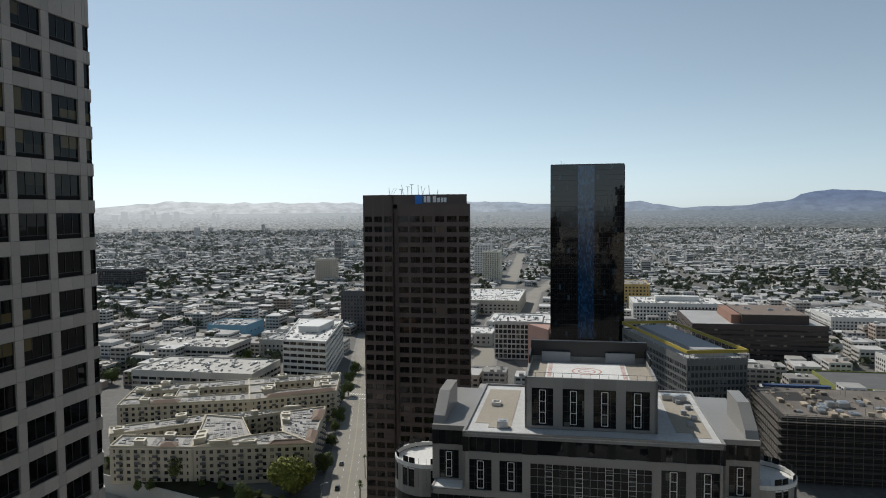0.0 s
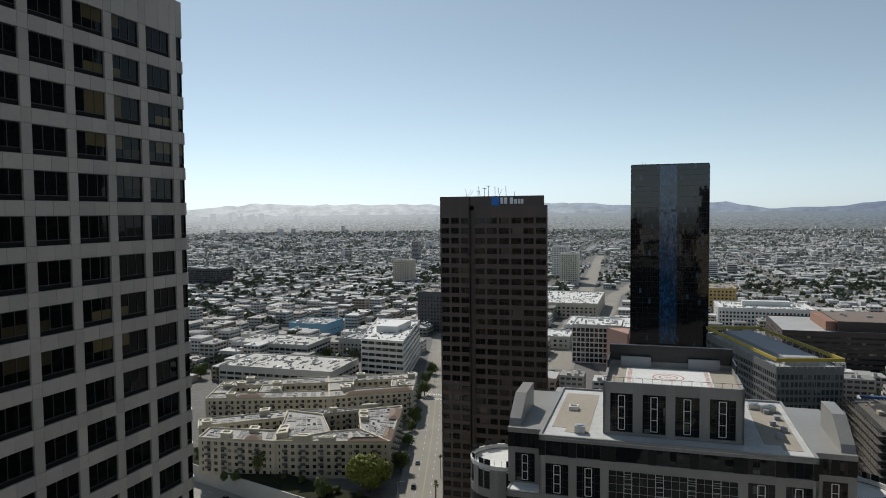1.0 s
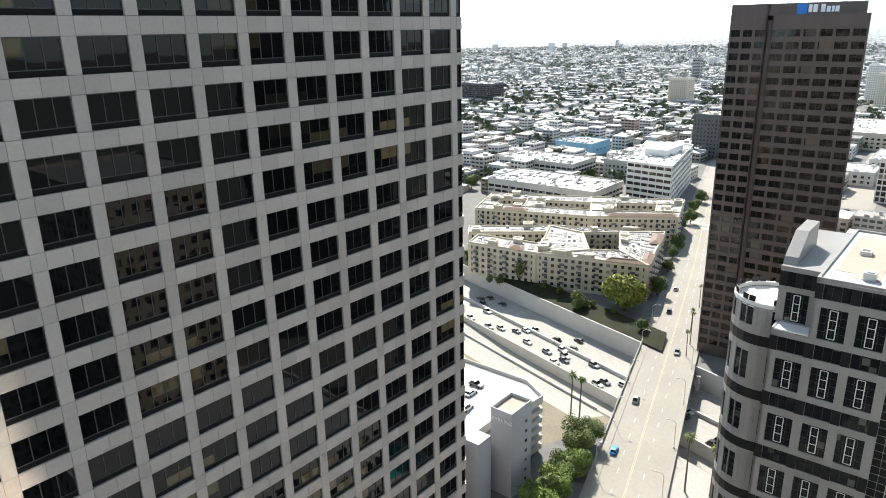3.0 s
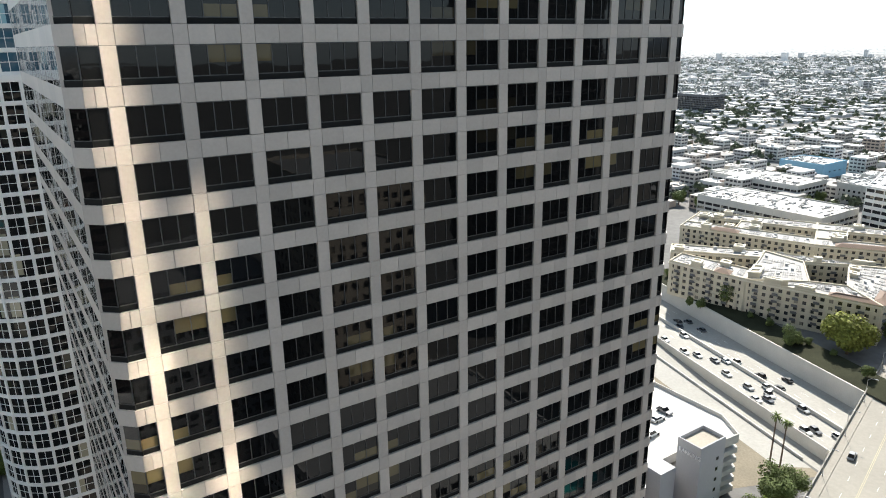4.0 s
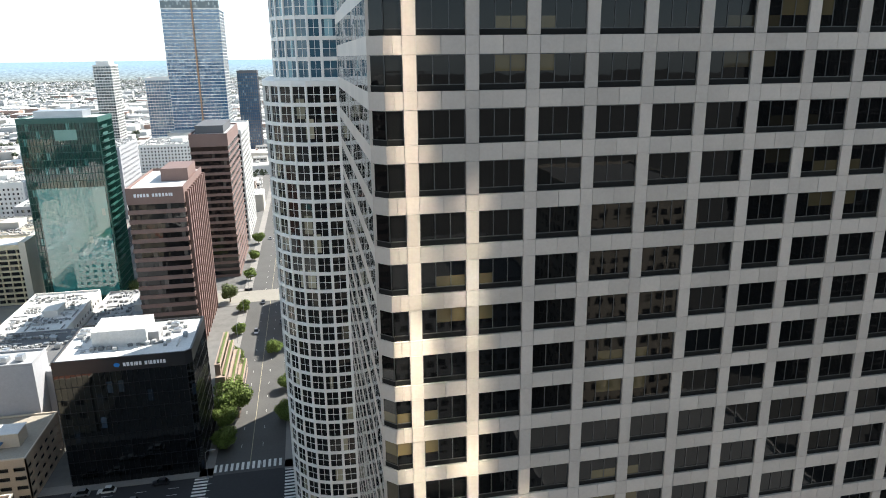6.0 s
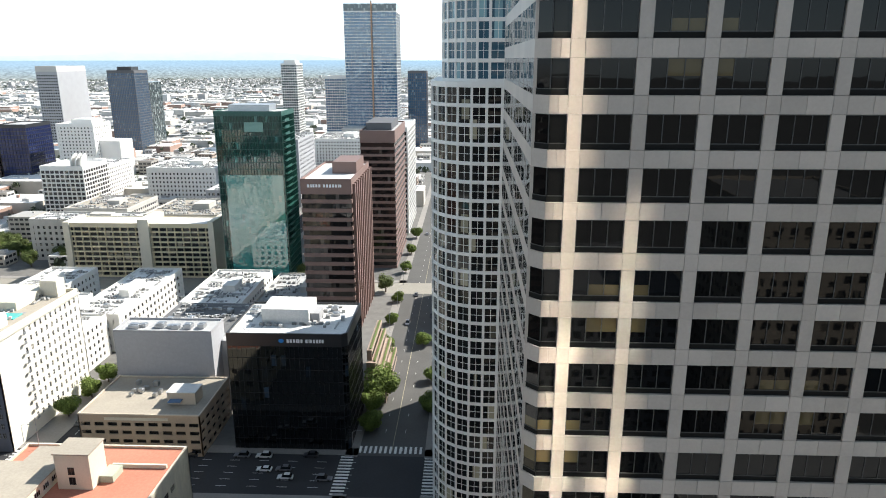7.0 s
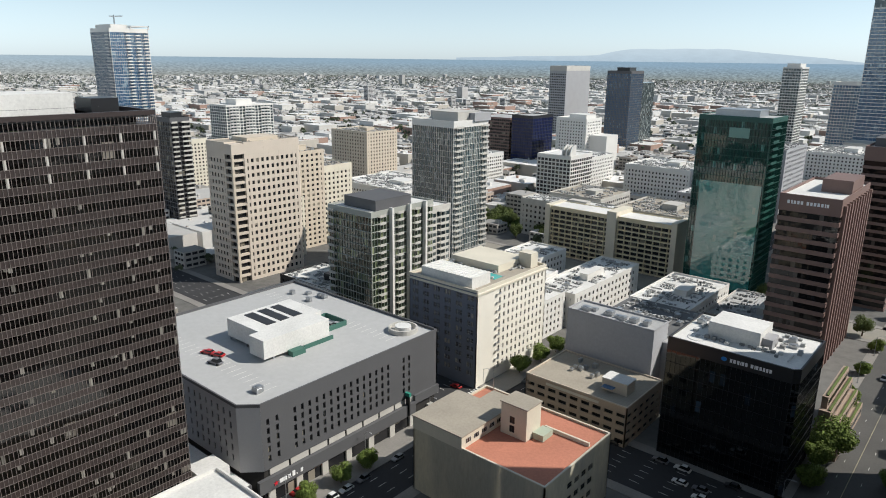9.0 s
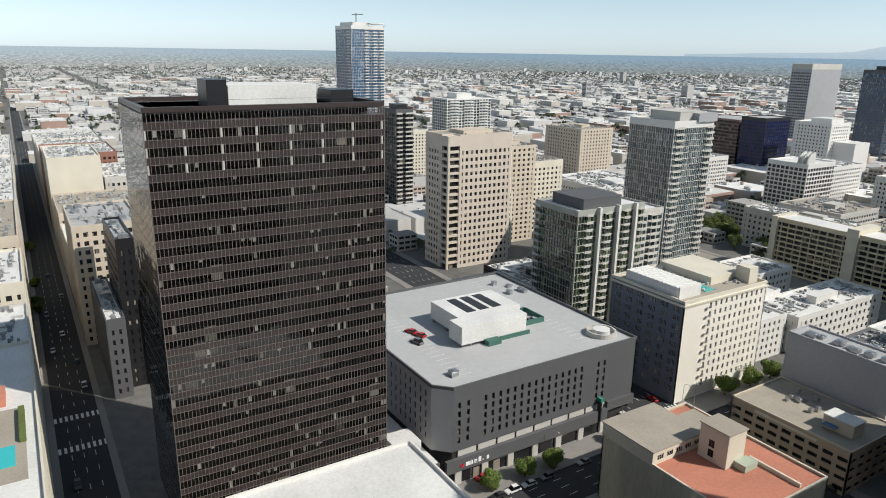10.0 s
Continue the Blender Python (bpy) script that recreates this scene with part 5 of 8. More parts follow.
# ---- cream building with a red roof deck ----
def red_deck_building():
    th = thing("low_building", "cream walled building with a red roof deck", "low building", (96, -143, 0))
    x0, x1, y0, y1, top = 74.5, 118.0, -160.0, -126.3, 20.0
    poly = rect(x0, x1, y0, y1)
    part("core", Build().prism(inset(poly, 0.5), 0, top - 0.6), M_IN, th)
    clad = Build()
    win = lambda w, h: window_mesh(w, h, 2, 2, G_DARK, M_FRAME)
    punched(clad, th, (x0, y1), (x0, y0), 0, top, [(11 + 3.6 * k, 13.4 + 3.6 * k) for k in range(4)], [(5.5, 7.3), (9.6, 11.4), (13.7, 15.5)], 0.45, win)
    punched(clad, th, (x1, y1), (x0, y1), 0, top, [(2, 2.1)], [(3, 3.1)], 0.45)
    punched(clad, th, (x0, y0), (x1, y0), 0, top, [(3 + 5 * k, 5.4 + 5 * k) for k in range(8)], [(5.5, 7.5), (10.5, 12.5)], 0.45, win)
    punched(clad, th, (x1, y0), (x1, y1), 0, top, [(2, 2.1)], [(3, 3.1)], 0.45)
    part("wall", clad, mat("aged_cream_plaster", (0.62, 0.56, 0.42), 0.9, var=0.2, scale=1.2, col2=(0.40, 0.37, 0.30), stretch=(1, 1, 0.25)), th)
    part("deck", Build().box(x0 + 0.4, x1 - 0.4, y0 + 0.4, y1 - 0.4, top - 0.6, top - 0.45), M_ROOFR, th, "weathered red roof deck")
    part("coping", Build().ring(poly, inset(poly, 0.5), top, top + 0.25), M_CREAM, th)
    # upper tan roofed wing and the stair tower
    wing = Build().box(100.5, 118.1, -146, -126.2, top - 0.4, top + 3.4)
    part("wing", wing, M_CREAM, th)
    part("wing_roof", Build().box(100.2, 118.4, -146.3, -125.9, top + 3.4, top + 3.7), M_ROOFT, th, "flat tan roof")
    part("wing_roof", Build().box(100.2, 111, -154.5, -146.3, top + 2.6, top + 2.9), M_ROOFT, th)
    part("wing", Build().box(100.6, 110.8, -154.3, -146, top - 0.4, top + 2.6), M_CREAM, th)
    for k in range(5):
        set_window(window_mesh(2.2, 1.4, 3, 1, G_DARK, M_FRAMEW), th, along((100.5, -127.2), (100.5, -146)) @ Matrix.Translation((0.8 + k * 3.5, -0.04, top + 0.8)))
    part("stair_tower", Build().box(90.0, 98.5, -148.0, -141.0, top - 0.4, top + 9.0), M_CREAM, th)
    part("stair_tower_roof", Build().box(89.7, 98.8, -148.3, -140.7, top + 9.0, top + 9.3), M_ROOFT, th)
    for z in (top + 0.9, top + 3.6):
        set_window(window_mesh(1.6, 2.0, 2, 1, G_DARK, M_FRAME), th, along((98.5, -141), (90, -141)) @ Matrix.Translation((3.0, -0.05, z)))
    part("stair", Build().box(86.5, 89.9, -149, -144, top - 0.4, top + 1.4), mat("pale_green_stair", (0.40, 0.45, 0.36), 0.8, var=0.15), th)
    part("low_wall", Build().box(76, 90, -151, -150.4, top - 0.45, top + 0.6), M_CREAM, th)
    part("flagpole", Build().tube((114, -158.5, top), (114, -158.5, top + 9), 0.12, 0.05), M_STEEL, th)


red_deck_building()


# ---- black glass block with a sign ----
def black_block():
    th = thing("office_block", "black glass office block with a white roof and a lit sign", "office block", (55, -206, 0))
    x0, x1, y0, y1, top = 36.5, 73.5, -220.0, -191.8, 39.0
    c = 1.6
    poly = [(x0, y0), (x1, y0), (x1, y1), (x0 + c, y1), (x0, y1 - c)]
    z = 0.0
    fr = Build()
    for k in range(9):
        part("window_band", Build().prism(inset(poly, 0.1), z, z + 3.8), G_BLACK, th)
        fr.prism(poly, z + 3.8, z + 3.95)
        z += 3.95
    part("parapet_band", Build().ring(poly, inset(poly, 0.5), z, top + 0.6), M_BLACK, th)
    n = len(poly)
    for k in range(n):
        a, b = poly[k], poly[(k + 1) % n]
        w = (Vector(b) - Vector(a)).length
        q = max(1, round(w / 1.5))
        m = along(a, b)
        for j in range(q + 1):
            fr.box(j * w / q - 0.03, j * w / q + 0.03, 0.0, 0.12, 0, z, m=m)
    part("mullions", fr, M_BLACK, th)
    part("roof", Build().prism(inset(poly, 0.5), z, top), M_ROOFW, th, "clean white roof")
    part("plant_house", Build().box(50, 65, -213, -201, top, top + 5), M_ROOFW, th)
    part("plant_house", Build().box(47, 52, -209, -203, top, top + 3), M_GREYW, th)
    part("landing_mark", Build().ring([(67 + 3 * math.cos(radians(q)), -198 + 3 * math.sin(radians(q))) for q in range(0, 360, 15)], [(67 + 2.6 * math.cos(radians(q)), -198 + 2.6 * math.sin(radians(q))) for q in range(0, 360, 15)], top, top + 0.03), M_GREYW, th)
    roof_units(th, 38, 50, -219, -200, top, 5, 21)
    roof_rows(th, 38, 72, -219, -196, top, 23, 22)
    roof_units(th, 66, 73, -218, -206, top, 3, 22)
    a, b = (x1, y1), (x0 + c, y1)
    m = along(a, b)
    x = 18.6
    for w in (0.9, 1.0, 0.9, 0.35, 0.9, 0.9, 0, 1.0, 0.35, 0.9, 0.9, 0.8, 0.8, 0.9):
        if w:
            part("sign_bar", Build().box(x, x + w * 0.72, -0.12, -0.02, 36.7, 37.8, m=m), M_SIGN, th, "plain white sign bar")
        x += (w or 0.5) * 1.05
    disc = Build()
    pts = [(16.9 + 0.8 * math.cos(radians(q)), 37.25 + 0.65 * math.sin(radians(q))) for q in range(0, 360, 20)]
    disc.add([tuple(m @ Vector((u, -0.1, v))) for u, v in pts] + [tuple(m @ Vector((u, 0.0, v))) for u, v in pts], [tuple(range(18))] + [(k, (k + 1) % 18, 18 + (k + 1) % 18, 18 + k) for k in range(18)])
    part("sign_mark", disc, mat("blue_disc", (0.02, 0.22, 0.6), 0.5, var=0.02), th, "plain blue disc")
    M_AN = mat("rosy_tan_render", (0.36, 0.27, 0.21), 0.85, var=0.12)
    for k, (x, hh) in enumerate(((29.0, 5.0), (31.0, 9.5), (33.0, 14.0), (34.6, 18.0))):
        lo = 0 if k == 0 else hh - 4.6
        part("annex_terrace", Build().box(x, 36.4, -262 + k, -223 - k * 2, lo, hh), M_AN, th, "tan terraced annex")
        part("annex_window", Build().box(x - 0.05, x + 0.1, -261 + k, -224 - k * 2, hh - 3.2, hh - 1.4), G_DARK, th)
        part("annex_hedge", Build().box(x + 0.2, x + 0.9, -261 + k, -224 - k * 2, hh, hh + 0.5), M_LEAFD, th, "clipped hedge on the terrace edge")


black_block()


# ---- old hotel ----
def old_hotel():
    th = thing("hotel", "old cream hotel with rows of small paired windows", "hotel", (160, -210, 0))
    x0, x1, y0, y1, top = 143.0, 177.0, -233.0, -187.0, 38.0
    poly = rect(x0, x1, y0, y1)
    part("core", Build().prism(inset(poly, 0.5), 0, top - 0.2), M_IN, th)
    clad, north = Build(), Build()
    w1 = lambda w, h: window_mesh(w, h, 2, 2, G_DARK, M_FRAMEW, 0, 0.05)
    rows = [(4.6 + 3.3 * k, 6.5 + 3.3 * k) for k in range(10)]
    west = [(13.6 + 2.9 * k, 14.7 + 2.9 * k) for k in range(11)]
    punched(clad, th, (x0, y1), (x0, y0), 0, top, west, rows, 0.4, w1)
    xs = []
    for k in range(6):
        xs += [(2.0 + 5.5 * k, 3.3 + 5.5 * k), (3.7 + 5.5 * k, 5.0 + 5.5 * k)]
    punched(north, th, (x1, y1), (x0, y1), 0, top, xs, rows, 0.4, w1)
    rest = Build()
    punched(clad, th, (x0, y0), (x1, y0), 0, top, xs, rows, 0.4, w1, joined=[lambda x, z: True, rest])
    punched(clad, th, (x1, y0), (x1, y1), 0, top, [(2, 2.1)], [(3, 3.1)], 0.4)
    part("glazing", rest, [G_DARK, M_FRAMEW], th, kind="stuff")
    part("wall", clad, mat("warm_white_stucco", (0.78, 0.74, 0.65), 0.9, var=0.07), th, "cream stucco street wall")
    # north wall coloured slate blue to stand in for its shade
    part("wall", north, mat("shade_blue_stucco", (0.17, 0.185, 0.225), 0.9, var=0.08), th, "stucco wall with blue shade in its colour")
    part("cornice", Build().ring(inset(poly, -0.5), inset(poly, 0.5), top - 1.2, top - 0.5).ring(inset(poly, -0.1), inset(poly, 0.5), top, top + 1.0), M_CREAM, th)
    part("roof", Build().prism(inset(poly, 0.5), top - 0.2, top), M_ROOFT, th)
    part("roof_house", Build().box(147, 172, -200, -188.8, top, top + 4.2), M_ROOFW, th, "white roof screen with a slatted top")
    sl = Build()
    for k in range(13):
        sl.box(147.2 + k * 1.95, 147.5 + k * 1.95, -199.8, -189, top + 4.25, top + 4.5)
    part("roof_slats", sl, M_FRAMEW, th)
    part("roof_house", Build().box(152, 176, -231, -212, top, top + 3.0), M_CREAM, th)
    part("roof_house", Build().box(146, 152, -231, -226, top, top + 6.0), M_CREAM, th)
    part("roof_pool", Build().box(148, 156, -209, -204, top, top + 0.4), mat("pool_water", (0.10, 0.45, 0.42), 0.1, var=0.05), th, "small turquoise roof pool")
    roof_units(th, 156, 176, -212, -201, top, 8, 31)
    roof_rows(th, 146, 176, -240, -201, top, 33, 14)
    for k in range(10):
        esc = Build().box(x0 - 1.2, x0, y1 - 13.2, y1 - 11.8, 5 + 3.3 * k, 5.12 + 3.3 * k)
        esc.box(x0 - 1.2, x0 - 1.12, y1 - 13.2, y1 - 11.8, 5.12 + 3.3 * k, 6.0 + 3.3 * k)
        part("balcony", esc, M_STEEL, th, "small iron balcony")


old_hotel()


def brick_garage():
    th = thing("parking_garage", "tan brick parking garage with open decks", "garage", (101, -199, 0))
    x0, x1, y0, y1, top = 82.0, 120.3, -213.0, -186.5, 14.0
    poly = rect(x0, x1, y0, y1)
    part("core", Build().prism(inset(poly, 1.2), 0, top - 0.3), M_IN, th)
    clad = Build()
    rows = [(1.0, 2.6), (4.4, 5.7), (7.4, 8.7), (10.2, 11.5)]
    punched(clad, th, (x1, y1), (x0, y1), 0, top, even(38.3, 9, 3.0), rows, 0.4)
    punched(clad, th, (x0, y1), (x0, y0), 0, top, even(26.5, 6, 3.0), rows, 0.4)
    punched(clad, th, (x1, y0), (x1, y1), 0, top, even(26.5, 6, 3.0), rows, 0.4)
    punched(clad, th, (x0, y0), (x1, y0), 0, top, even(38.3, 9, 3.0), rows, 0.4)
    part("wall", clad, mat("tan_brick", (0.47, 0.365, 0.27), 0.85, var=0.15, scale=0.8), th, "tan brick wall")
    part("sign_strip", Build().box(92, 112, y1, y1 + 0.1, 12.3, 13.2), M_CREAM, th)
    part("roof", Build().prism(inset(poly, 0.4), top - 0.3, top - 0.1), M_ROOFT, th)
    part("parapet", Build().ring(poly, inset(poly, 0.4), top, top + 0.4), M_TAN, th)
    part("roof_house", Build().box(86, 95, -200, -194, top - 0.1, top + 4), M_TAN, th)
    part("roof_house_top", Build().box(85.8, 95.2, -200.2, -193.8, top + 4, top + 4.2), M_ROOFW, th)
    part("awning", Build().box(90, 94, -193.8, -191.5, top + 1.8, top + 2.0), mat("blue_awning", (0.10, 0.18, 0.30), 0.7, var=0.1), th)
    roof_units(th, 98, 112, -210, -196, top - 0.1, 9, 41, (0.8, 2.0))


brick_garage()


def blank_building():
    th = thing("theatre", "windowless grey walled building", "building", (103, -240, 0))
    part("wall", Build().box(87, 121, -226, -214, 0, 30), mat("blank_grey_wall", (0.40, 0.40, 0.415), 0.9, var=0.12, scale=2.0), th, "blank grey painted wall")
    part("wall", Build().box(87, 121, -268, -226.1, 0, 21), M_GREYW, th)
    part("roof", Build().box(87.4, 120.6, -267.6, -226.2, 21, 21.15), M_ROOFD, th, "dark felt roof")
    part("wall", Build().box(75, 87, -262, -222, 0, 24), M_GREYW, th)
    part("roof", Build().box(87.4, 120.6, -225.6, -214.4, 30, 30.15), M_ROOFG, th)
    part("roof", Build().box(75.4, 86.9, -261.6, -222.4, 24, 24.15), M_ROOFG, th)
    part("parapet", Build().ring(rect(87, 121, -226, -214), rect(87.4, 120.6, -225.6, -214.4), 30, 30.8), M_GREYW, th)
    roof_units(th, 89, 119, -222, -215, 30.15, 9, 51, (1.5, 3.0))
    roof_units(th, 89, 119, -262, -230, 21.15, 8, 52, (1.5, 3.5))
    roof_rows(th, 88, 120, -266, -228, 21.15, 53, 14)
    part("wall_sign", Build().box(121.0, 121.8, -216, -215.4, 8, 20), M_BLACK, th, "dark upright wall sign")


blank_building()


# ---- further towers, seen over the roofs ----
G_CONDO = glass("teal_grey_glass", (0.05, 0.078, 0.084), 0.05, 0.06, (1.55, 1.55, 3.2), 0.3, (0.30, 0.33, 0.32), ior=1.9)
G_RIB = glass("dark_ribbon_glass", (0.010, 0.009, 0.009), 0.04, 0.04, (1.5, 1.5, 4.0), 0.10, (0.10, 0.085, 0.075), ior=1.5)

def simple_tower(name, label, poly, top, fl, pitch, pier, span, mg, mc, mr=None, crown=None, **kw):
    return tower(name, label, poly, 0, top, fl, pitch, pier, span, mg, mc, mr or M_ROOFG, category=name.replace("_", " "), **kw)


def balconies(th, a, b, z0, z1, fl, spots, depth=1.5, material=None, name="balcony"):
    """A slab and a rail for each balcony on the wall from a to b."""
    m = along(a, b)
    z = z0
    while z < z1:
        bd = Build()
        for x0, x1 in spots:
            bd.box(x0, x1, -depth, 0.0, z, z + 0.2, m=m)
            bd.box(x0, x1, -depth, -depth + 0.08, z + 0.2, z + 1.2, m=m)
        part(name if len(spots) == 1 else "balcony_row", bd, material or M_CONC, th, "", "" if len(spots) == 1 else "stuff")
        z += fl


g = simple_tower("office_tower", "green glass tower with a flat roof deck", rect(98, 134, -386, -360), 93, 3.5, 1.5, 0.08, 0.35, G_GREEN, M_GREEN, para=0.6, cap=1.5)
# lower glass coloured paler teal to stand in for a bright reflection
part("glass_front", Build().box(99, 130, -360.3, -359.9, 4, 60), glass("reflection_paled_glass", (0.03, 0.24, 0.23), 0.03, 0.012, (1.5, 1.5, 3.5), 0.04, (0.10, 0.30, 0.27), ior=2.3, wave=0.5), g, "lower glazing with a pale reflection in its colour")
balconies(g, (98, -360), (98, -386), 22, 90, 3.5, [(0.5, 9.5)], 1.6, M_GREEN)
part("roof_screen", Build().box(106, 128, -380, -366, 93, 96.5), M_STEEL, g)
part("sign_panel", Build().box(108, 118, -359.9, -359.7, 83, 88), mat("pale_green_panel", (0.18, 0.32, 0.27), 0.5, var=0.05), g)

r = simple_tower("office_tower", "rose granite bank tower with ribbon windows", rect(50, 72, -340, -287.5), 69.5, 4.0, 1.5, 0.0, 1.75, G_RIB, M_PINK, M_ROOFW, para=1.2, cap=3.8)
part("penthouse", Build().box(51, 62, -330, -308, 69.6, 75), M_PINK, r)
for k in range(10):
    part("column_pier", Build().box(48.8, 50.0, -340 + k * 5.3 - 0.0, -338.2 + k * 5.3, 0, 68.0), M_PINK, r)
x = 3.0
for w in (1.2, 0.8, 1.1, 1.1, 1.1, 0, 1.1, 1.1, 1.1, 1.1, 1.1, 0.6, 1.0):
    if w:
        part("sign_bar", Build().box(x, x + w * 0.75, -0.12, 0, 67.0, 68.3, m=along((72, -287.5), (50, -287.5))), M_SIGN, r, "plain white sign bar")
    x += (w or 0.7) * 1.15
simple_tower("office_tower", "brown banded office tower with a dark crown", rect(42, 62, -452, -389), 80, 3.9, 4, 0.0, 1.5, G_RIB, M_PINK, cap=4.5, pent=[(45, 60, -440, -400, 4, M_GREYP)])
simple_tower("office_tower", "white gridded office tower", rect(42, 60, -540, -470), 74, 3.6, 3, 0.8, 1.2, G_DARK, M_WHITE)
b = simple_tower("apartment_tower", "tall blue glass apartment tower with a light crown", rect(85, 146, -875, -828), 172, 3.5, 3.8, 0.05, 0.62, G_BLUE, M_WHITE)
part("crown", Build().ring(rect(85, 146, -875, -828), rect(85.5, 145.5, -874.5, -828.5), 173, 181), G_GREY, b)
part("hoist", Build().box(113, 114.6, -828, -826.5, 0, 184), mat("rusty_hoist", (0.34, 0.20, 0.12), 0.6, var=0.2), b)
part("podium", Build().box(88, 148, -827.9, -800, 0, 42), M_CONC, b)
simple_tower("apartment_tower", "slim teal glass apartment tower", rect(229, 250, -965, -930), 113, 3.4, 3, 0.3, 1.0, G_GREY, M_WHITE, pent=[(232, 247, -960, -935, 5, M_WHITE)])
simple_tower("apartment_tower", "rounded teal glass apartment tower", turned(rect(158, 186, -935, -900), 0), 98, 3.4, 3, 0.3, 0.8, G_BLUE, M_WHITE)
simple_tower("apartment_tower", "dark blue glass tower behind the avenue", rect(55, 79, -930, -900), 104, 3.4, 2.4, 0.5, 0.5, G_BLUE, M_GREYP)
s = simple_tower("office_tower", "grey slab tower with a blank side", rect(531, 559, -961, -892), 103, 3.7, 3, 0.9, 1.9, G_DARK, M_GREYW, blank=(3,))
part("crown", Build().ring(rect(531, 559, -961, -892), rect(532, 558, -960, -893), 104, 111), M_CONC, s)
d = simple_tower("apartment_tower", "dark glass apartment tower with a lower wing", rect(423, 458, -915, -877), 105, 3.3, 2.2, 0.5, 0.7, G_BLUE, M_GREYP, pent=[(430, 448, -905, -885, 5, M_BLACK)])
part("lower_wing", Build().box(424, 450, -955, -915, 0, 90), G_GREY, d)
simple_tower("office_block", "navy glass office block", rect(414, 442, -672, -632), 60, 3.6, 3, 0.1, 0.8, glass("navy_glass", (0.02, 0.03, 0.10), 0.05, 0.03, (3, 3, 3.6), 0.06, (0.05, 0.07, 0.16)), M_BLACK)
simple_tower("office_block", "brown banded low office block", rect(450, 500, -690, -640), 55, 3.6, 3, 0.2, 1.5, G_DARK, M_PINK)
h = simple_tower("hotel_block", "white stepped hotel block with small windows", rect(355, 391, -675, -642), 60, 3.2, 3.2, 1.9, 1.7, G_DARK, M_WHITE, M_ROOFW, pent=[(360, 380, -670, -650, 4, M_WHITE)])
part("stair_wing", Build().box(335, 355, -675, -650, 0, 44), M_WHITE, h)
f = simple_tower("apartment_block", "white apartment block with curved roof fins", rect(280, 312, -520, -485), 44, 3.2, 3.4, 0.7, 1.0, G_DARK, M_WHITE, M_ROOFW)
for q in (0, 3.5, 7):
    fin = Build()
    pts = [(-1.5 + 0.0 * k, 44 + 9 * math.sin(radians(k * 15)), 9 * (1 - math.cos(radians(k * 15)))) for k in range(7)]
    for a, c in zip(pts, pts[1:]):
        fin.box(282 + q, 283 + q, -487 - c[2], -487 - a[2] + 0.2, 40, c[1])
    part("roof_fin", fin, M_WHITE, f)
c = simple_tower("apartment_block", "long beige balcony slab block", rect(142, 226, -384, -366), 31, 2.9, 4.5, 0.35, 0.85, G_DARK, mat("yellow_cream_render", (0.66, 0.58, 0.40), 0.85, var=0.07), M_ROOFW, proud=1.2, para=0.5)
part("end_wall", Build().box(141.4, 144.5, -385, -365, 0, 33.0), M_CREAM, c)
part("end_wall", Build().box(223.5, 227, -385, -365, 0, 32.0), M_CREAM, c)
part("lift_core", Build().box(178, 184, -386, -364.6, 0, 34.0), M_CREAM, c)
gl = simple_tower("apartment_tower", "grey glass apartment tower with white edge balconies", rect(240, 271, -320, -289), 86, 3.2, 1.55, 0.12, 0.16, G_CONDO, M_WHITE, pent=[(243, 262, -315, -296, 5, M_CONC)])
part("crown", Build().box(239, 272, -321, -306, 86, 90.5), M_GREYW, gl)
balconies(gl, (240, -289), (240, -320), 6, 84, 3.2, [(1.0, 7.0)], 1.3, M_CONC)
balconies(gl, (240, -289), (240, -320), 6, 84, 3.2, [(24.5, 30.5)], 1.3, M_CONC)
co = simple_tower("apartment_block", "green glass apartment block with white balconies", rect(206, 234, -234, -194.5), 56, 3.2, 1.8, 0.10, 0.26, glass("greenish_glass", (0.022, 0.036, 0.020), 0.04, 0.04, (1.8, 1.8, 3.2), 0.2, (0.22, 0.26, 0.14), ior=2.0), mat("pale_slab_edge", (0.36, 0.37, 0.33), 0.6, var=0.1), M_ROOFW, pent=[(209, 229, -222, -200, 4.5, M_GREYP)])
balconies(co, (206, -194.5), (206, -234), 3, 55, 3.2, [(4, 7.5), (15, 18.5), (26, 29.5), (35, 38)], 1.4, M_CONC)
balconies(co, (234, -194.5), (206, -194.5), 3, 55, 3.2, [(1, 5)], 1.4, M_CONC)
part("white_fin", Build().box(204.2, 206, -206.5, -205.3, 0, 57.5).box(204.2, 206, -217.5, -216.3, 0, 57.5).box(204.2, 206, -228.0, -226.8, 0, 57.5), M_WHITE, co)
co2 = simple_tower("apartment_block", "lower balcony wing of green glass", rect(214, 240, -256, -235), 50, 3.2, 3.6, 0.5, 0.5, G_GREY, M_CONC, M_ROOFW)
balconies(co2, (214, -235), (214, -256), 3, 49, 3.2, [(3, 9), (12, 18)], 1.6, M_CONC)
M_PTS = mat("pink_tan_stone", (0.60, 0.52, 0.435), 0.75, var=0.08)
t = simple_tower("office_tower", "tan stone office tower with small square windows", [(315, -242), (317, -244), (339, -244), (339, -199), (321.5, -199), (321.5, -206.5), (315, -206.5)], 75.5, 3.95, 3.1, 1.55, 1.9, G_DARK, M_PTS, M_ROOFT, cap=6, para=0.6)
part("corner_core", Build().box(316.4, 321.6, -206.4, -200.4, 0, 70), G_DARK, t, "dark corner glazing")
bz = 3.0
while bz < 68:
    part("corner_band", Build().box(315.2, 321.6, -206.6, -199.2, bz, bz + 1.35), M_PTS, t)
    bz += 3.95
part("corner_column", Build().box(315.1, 316.3, -200.3, -199.1, 0, 70), M_TAN, t)
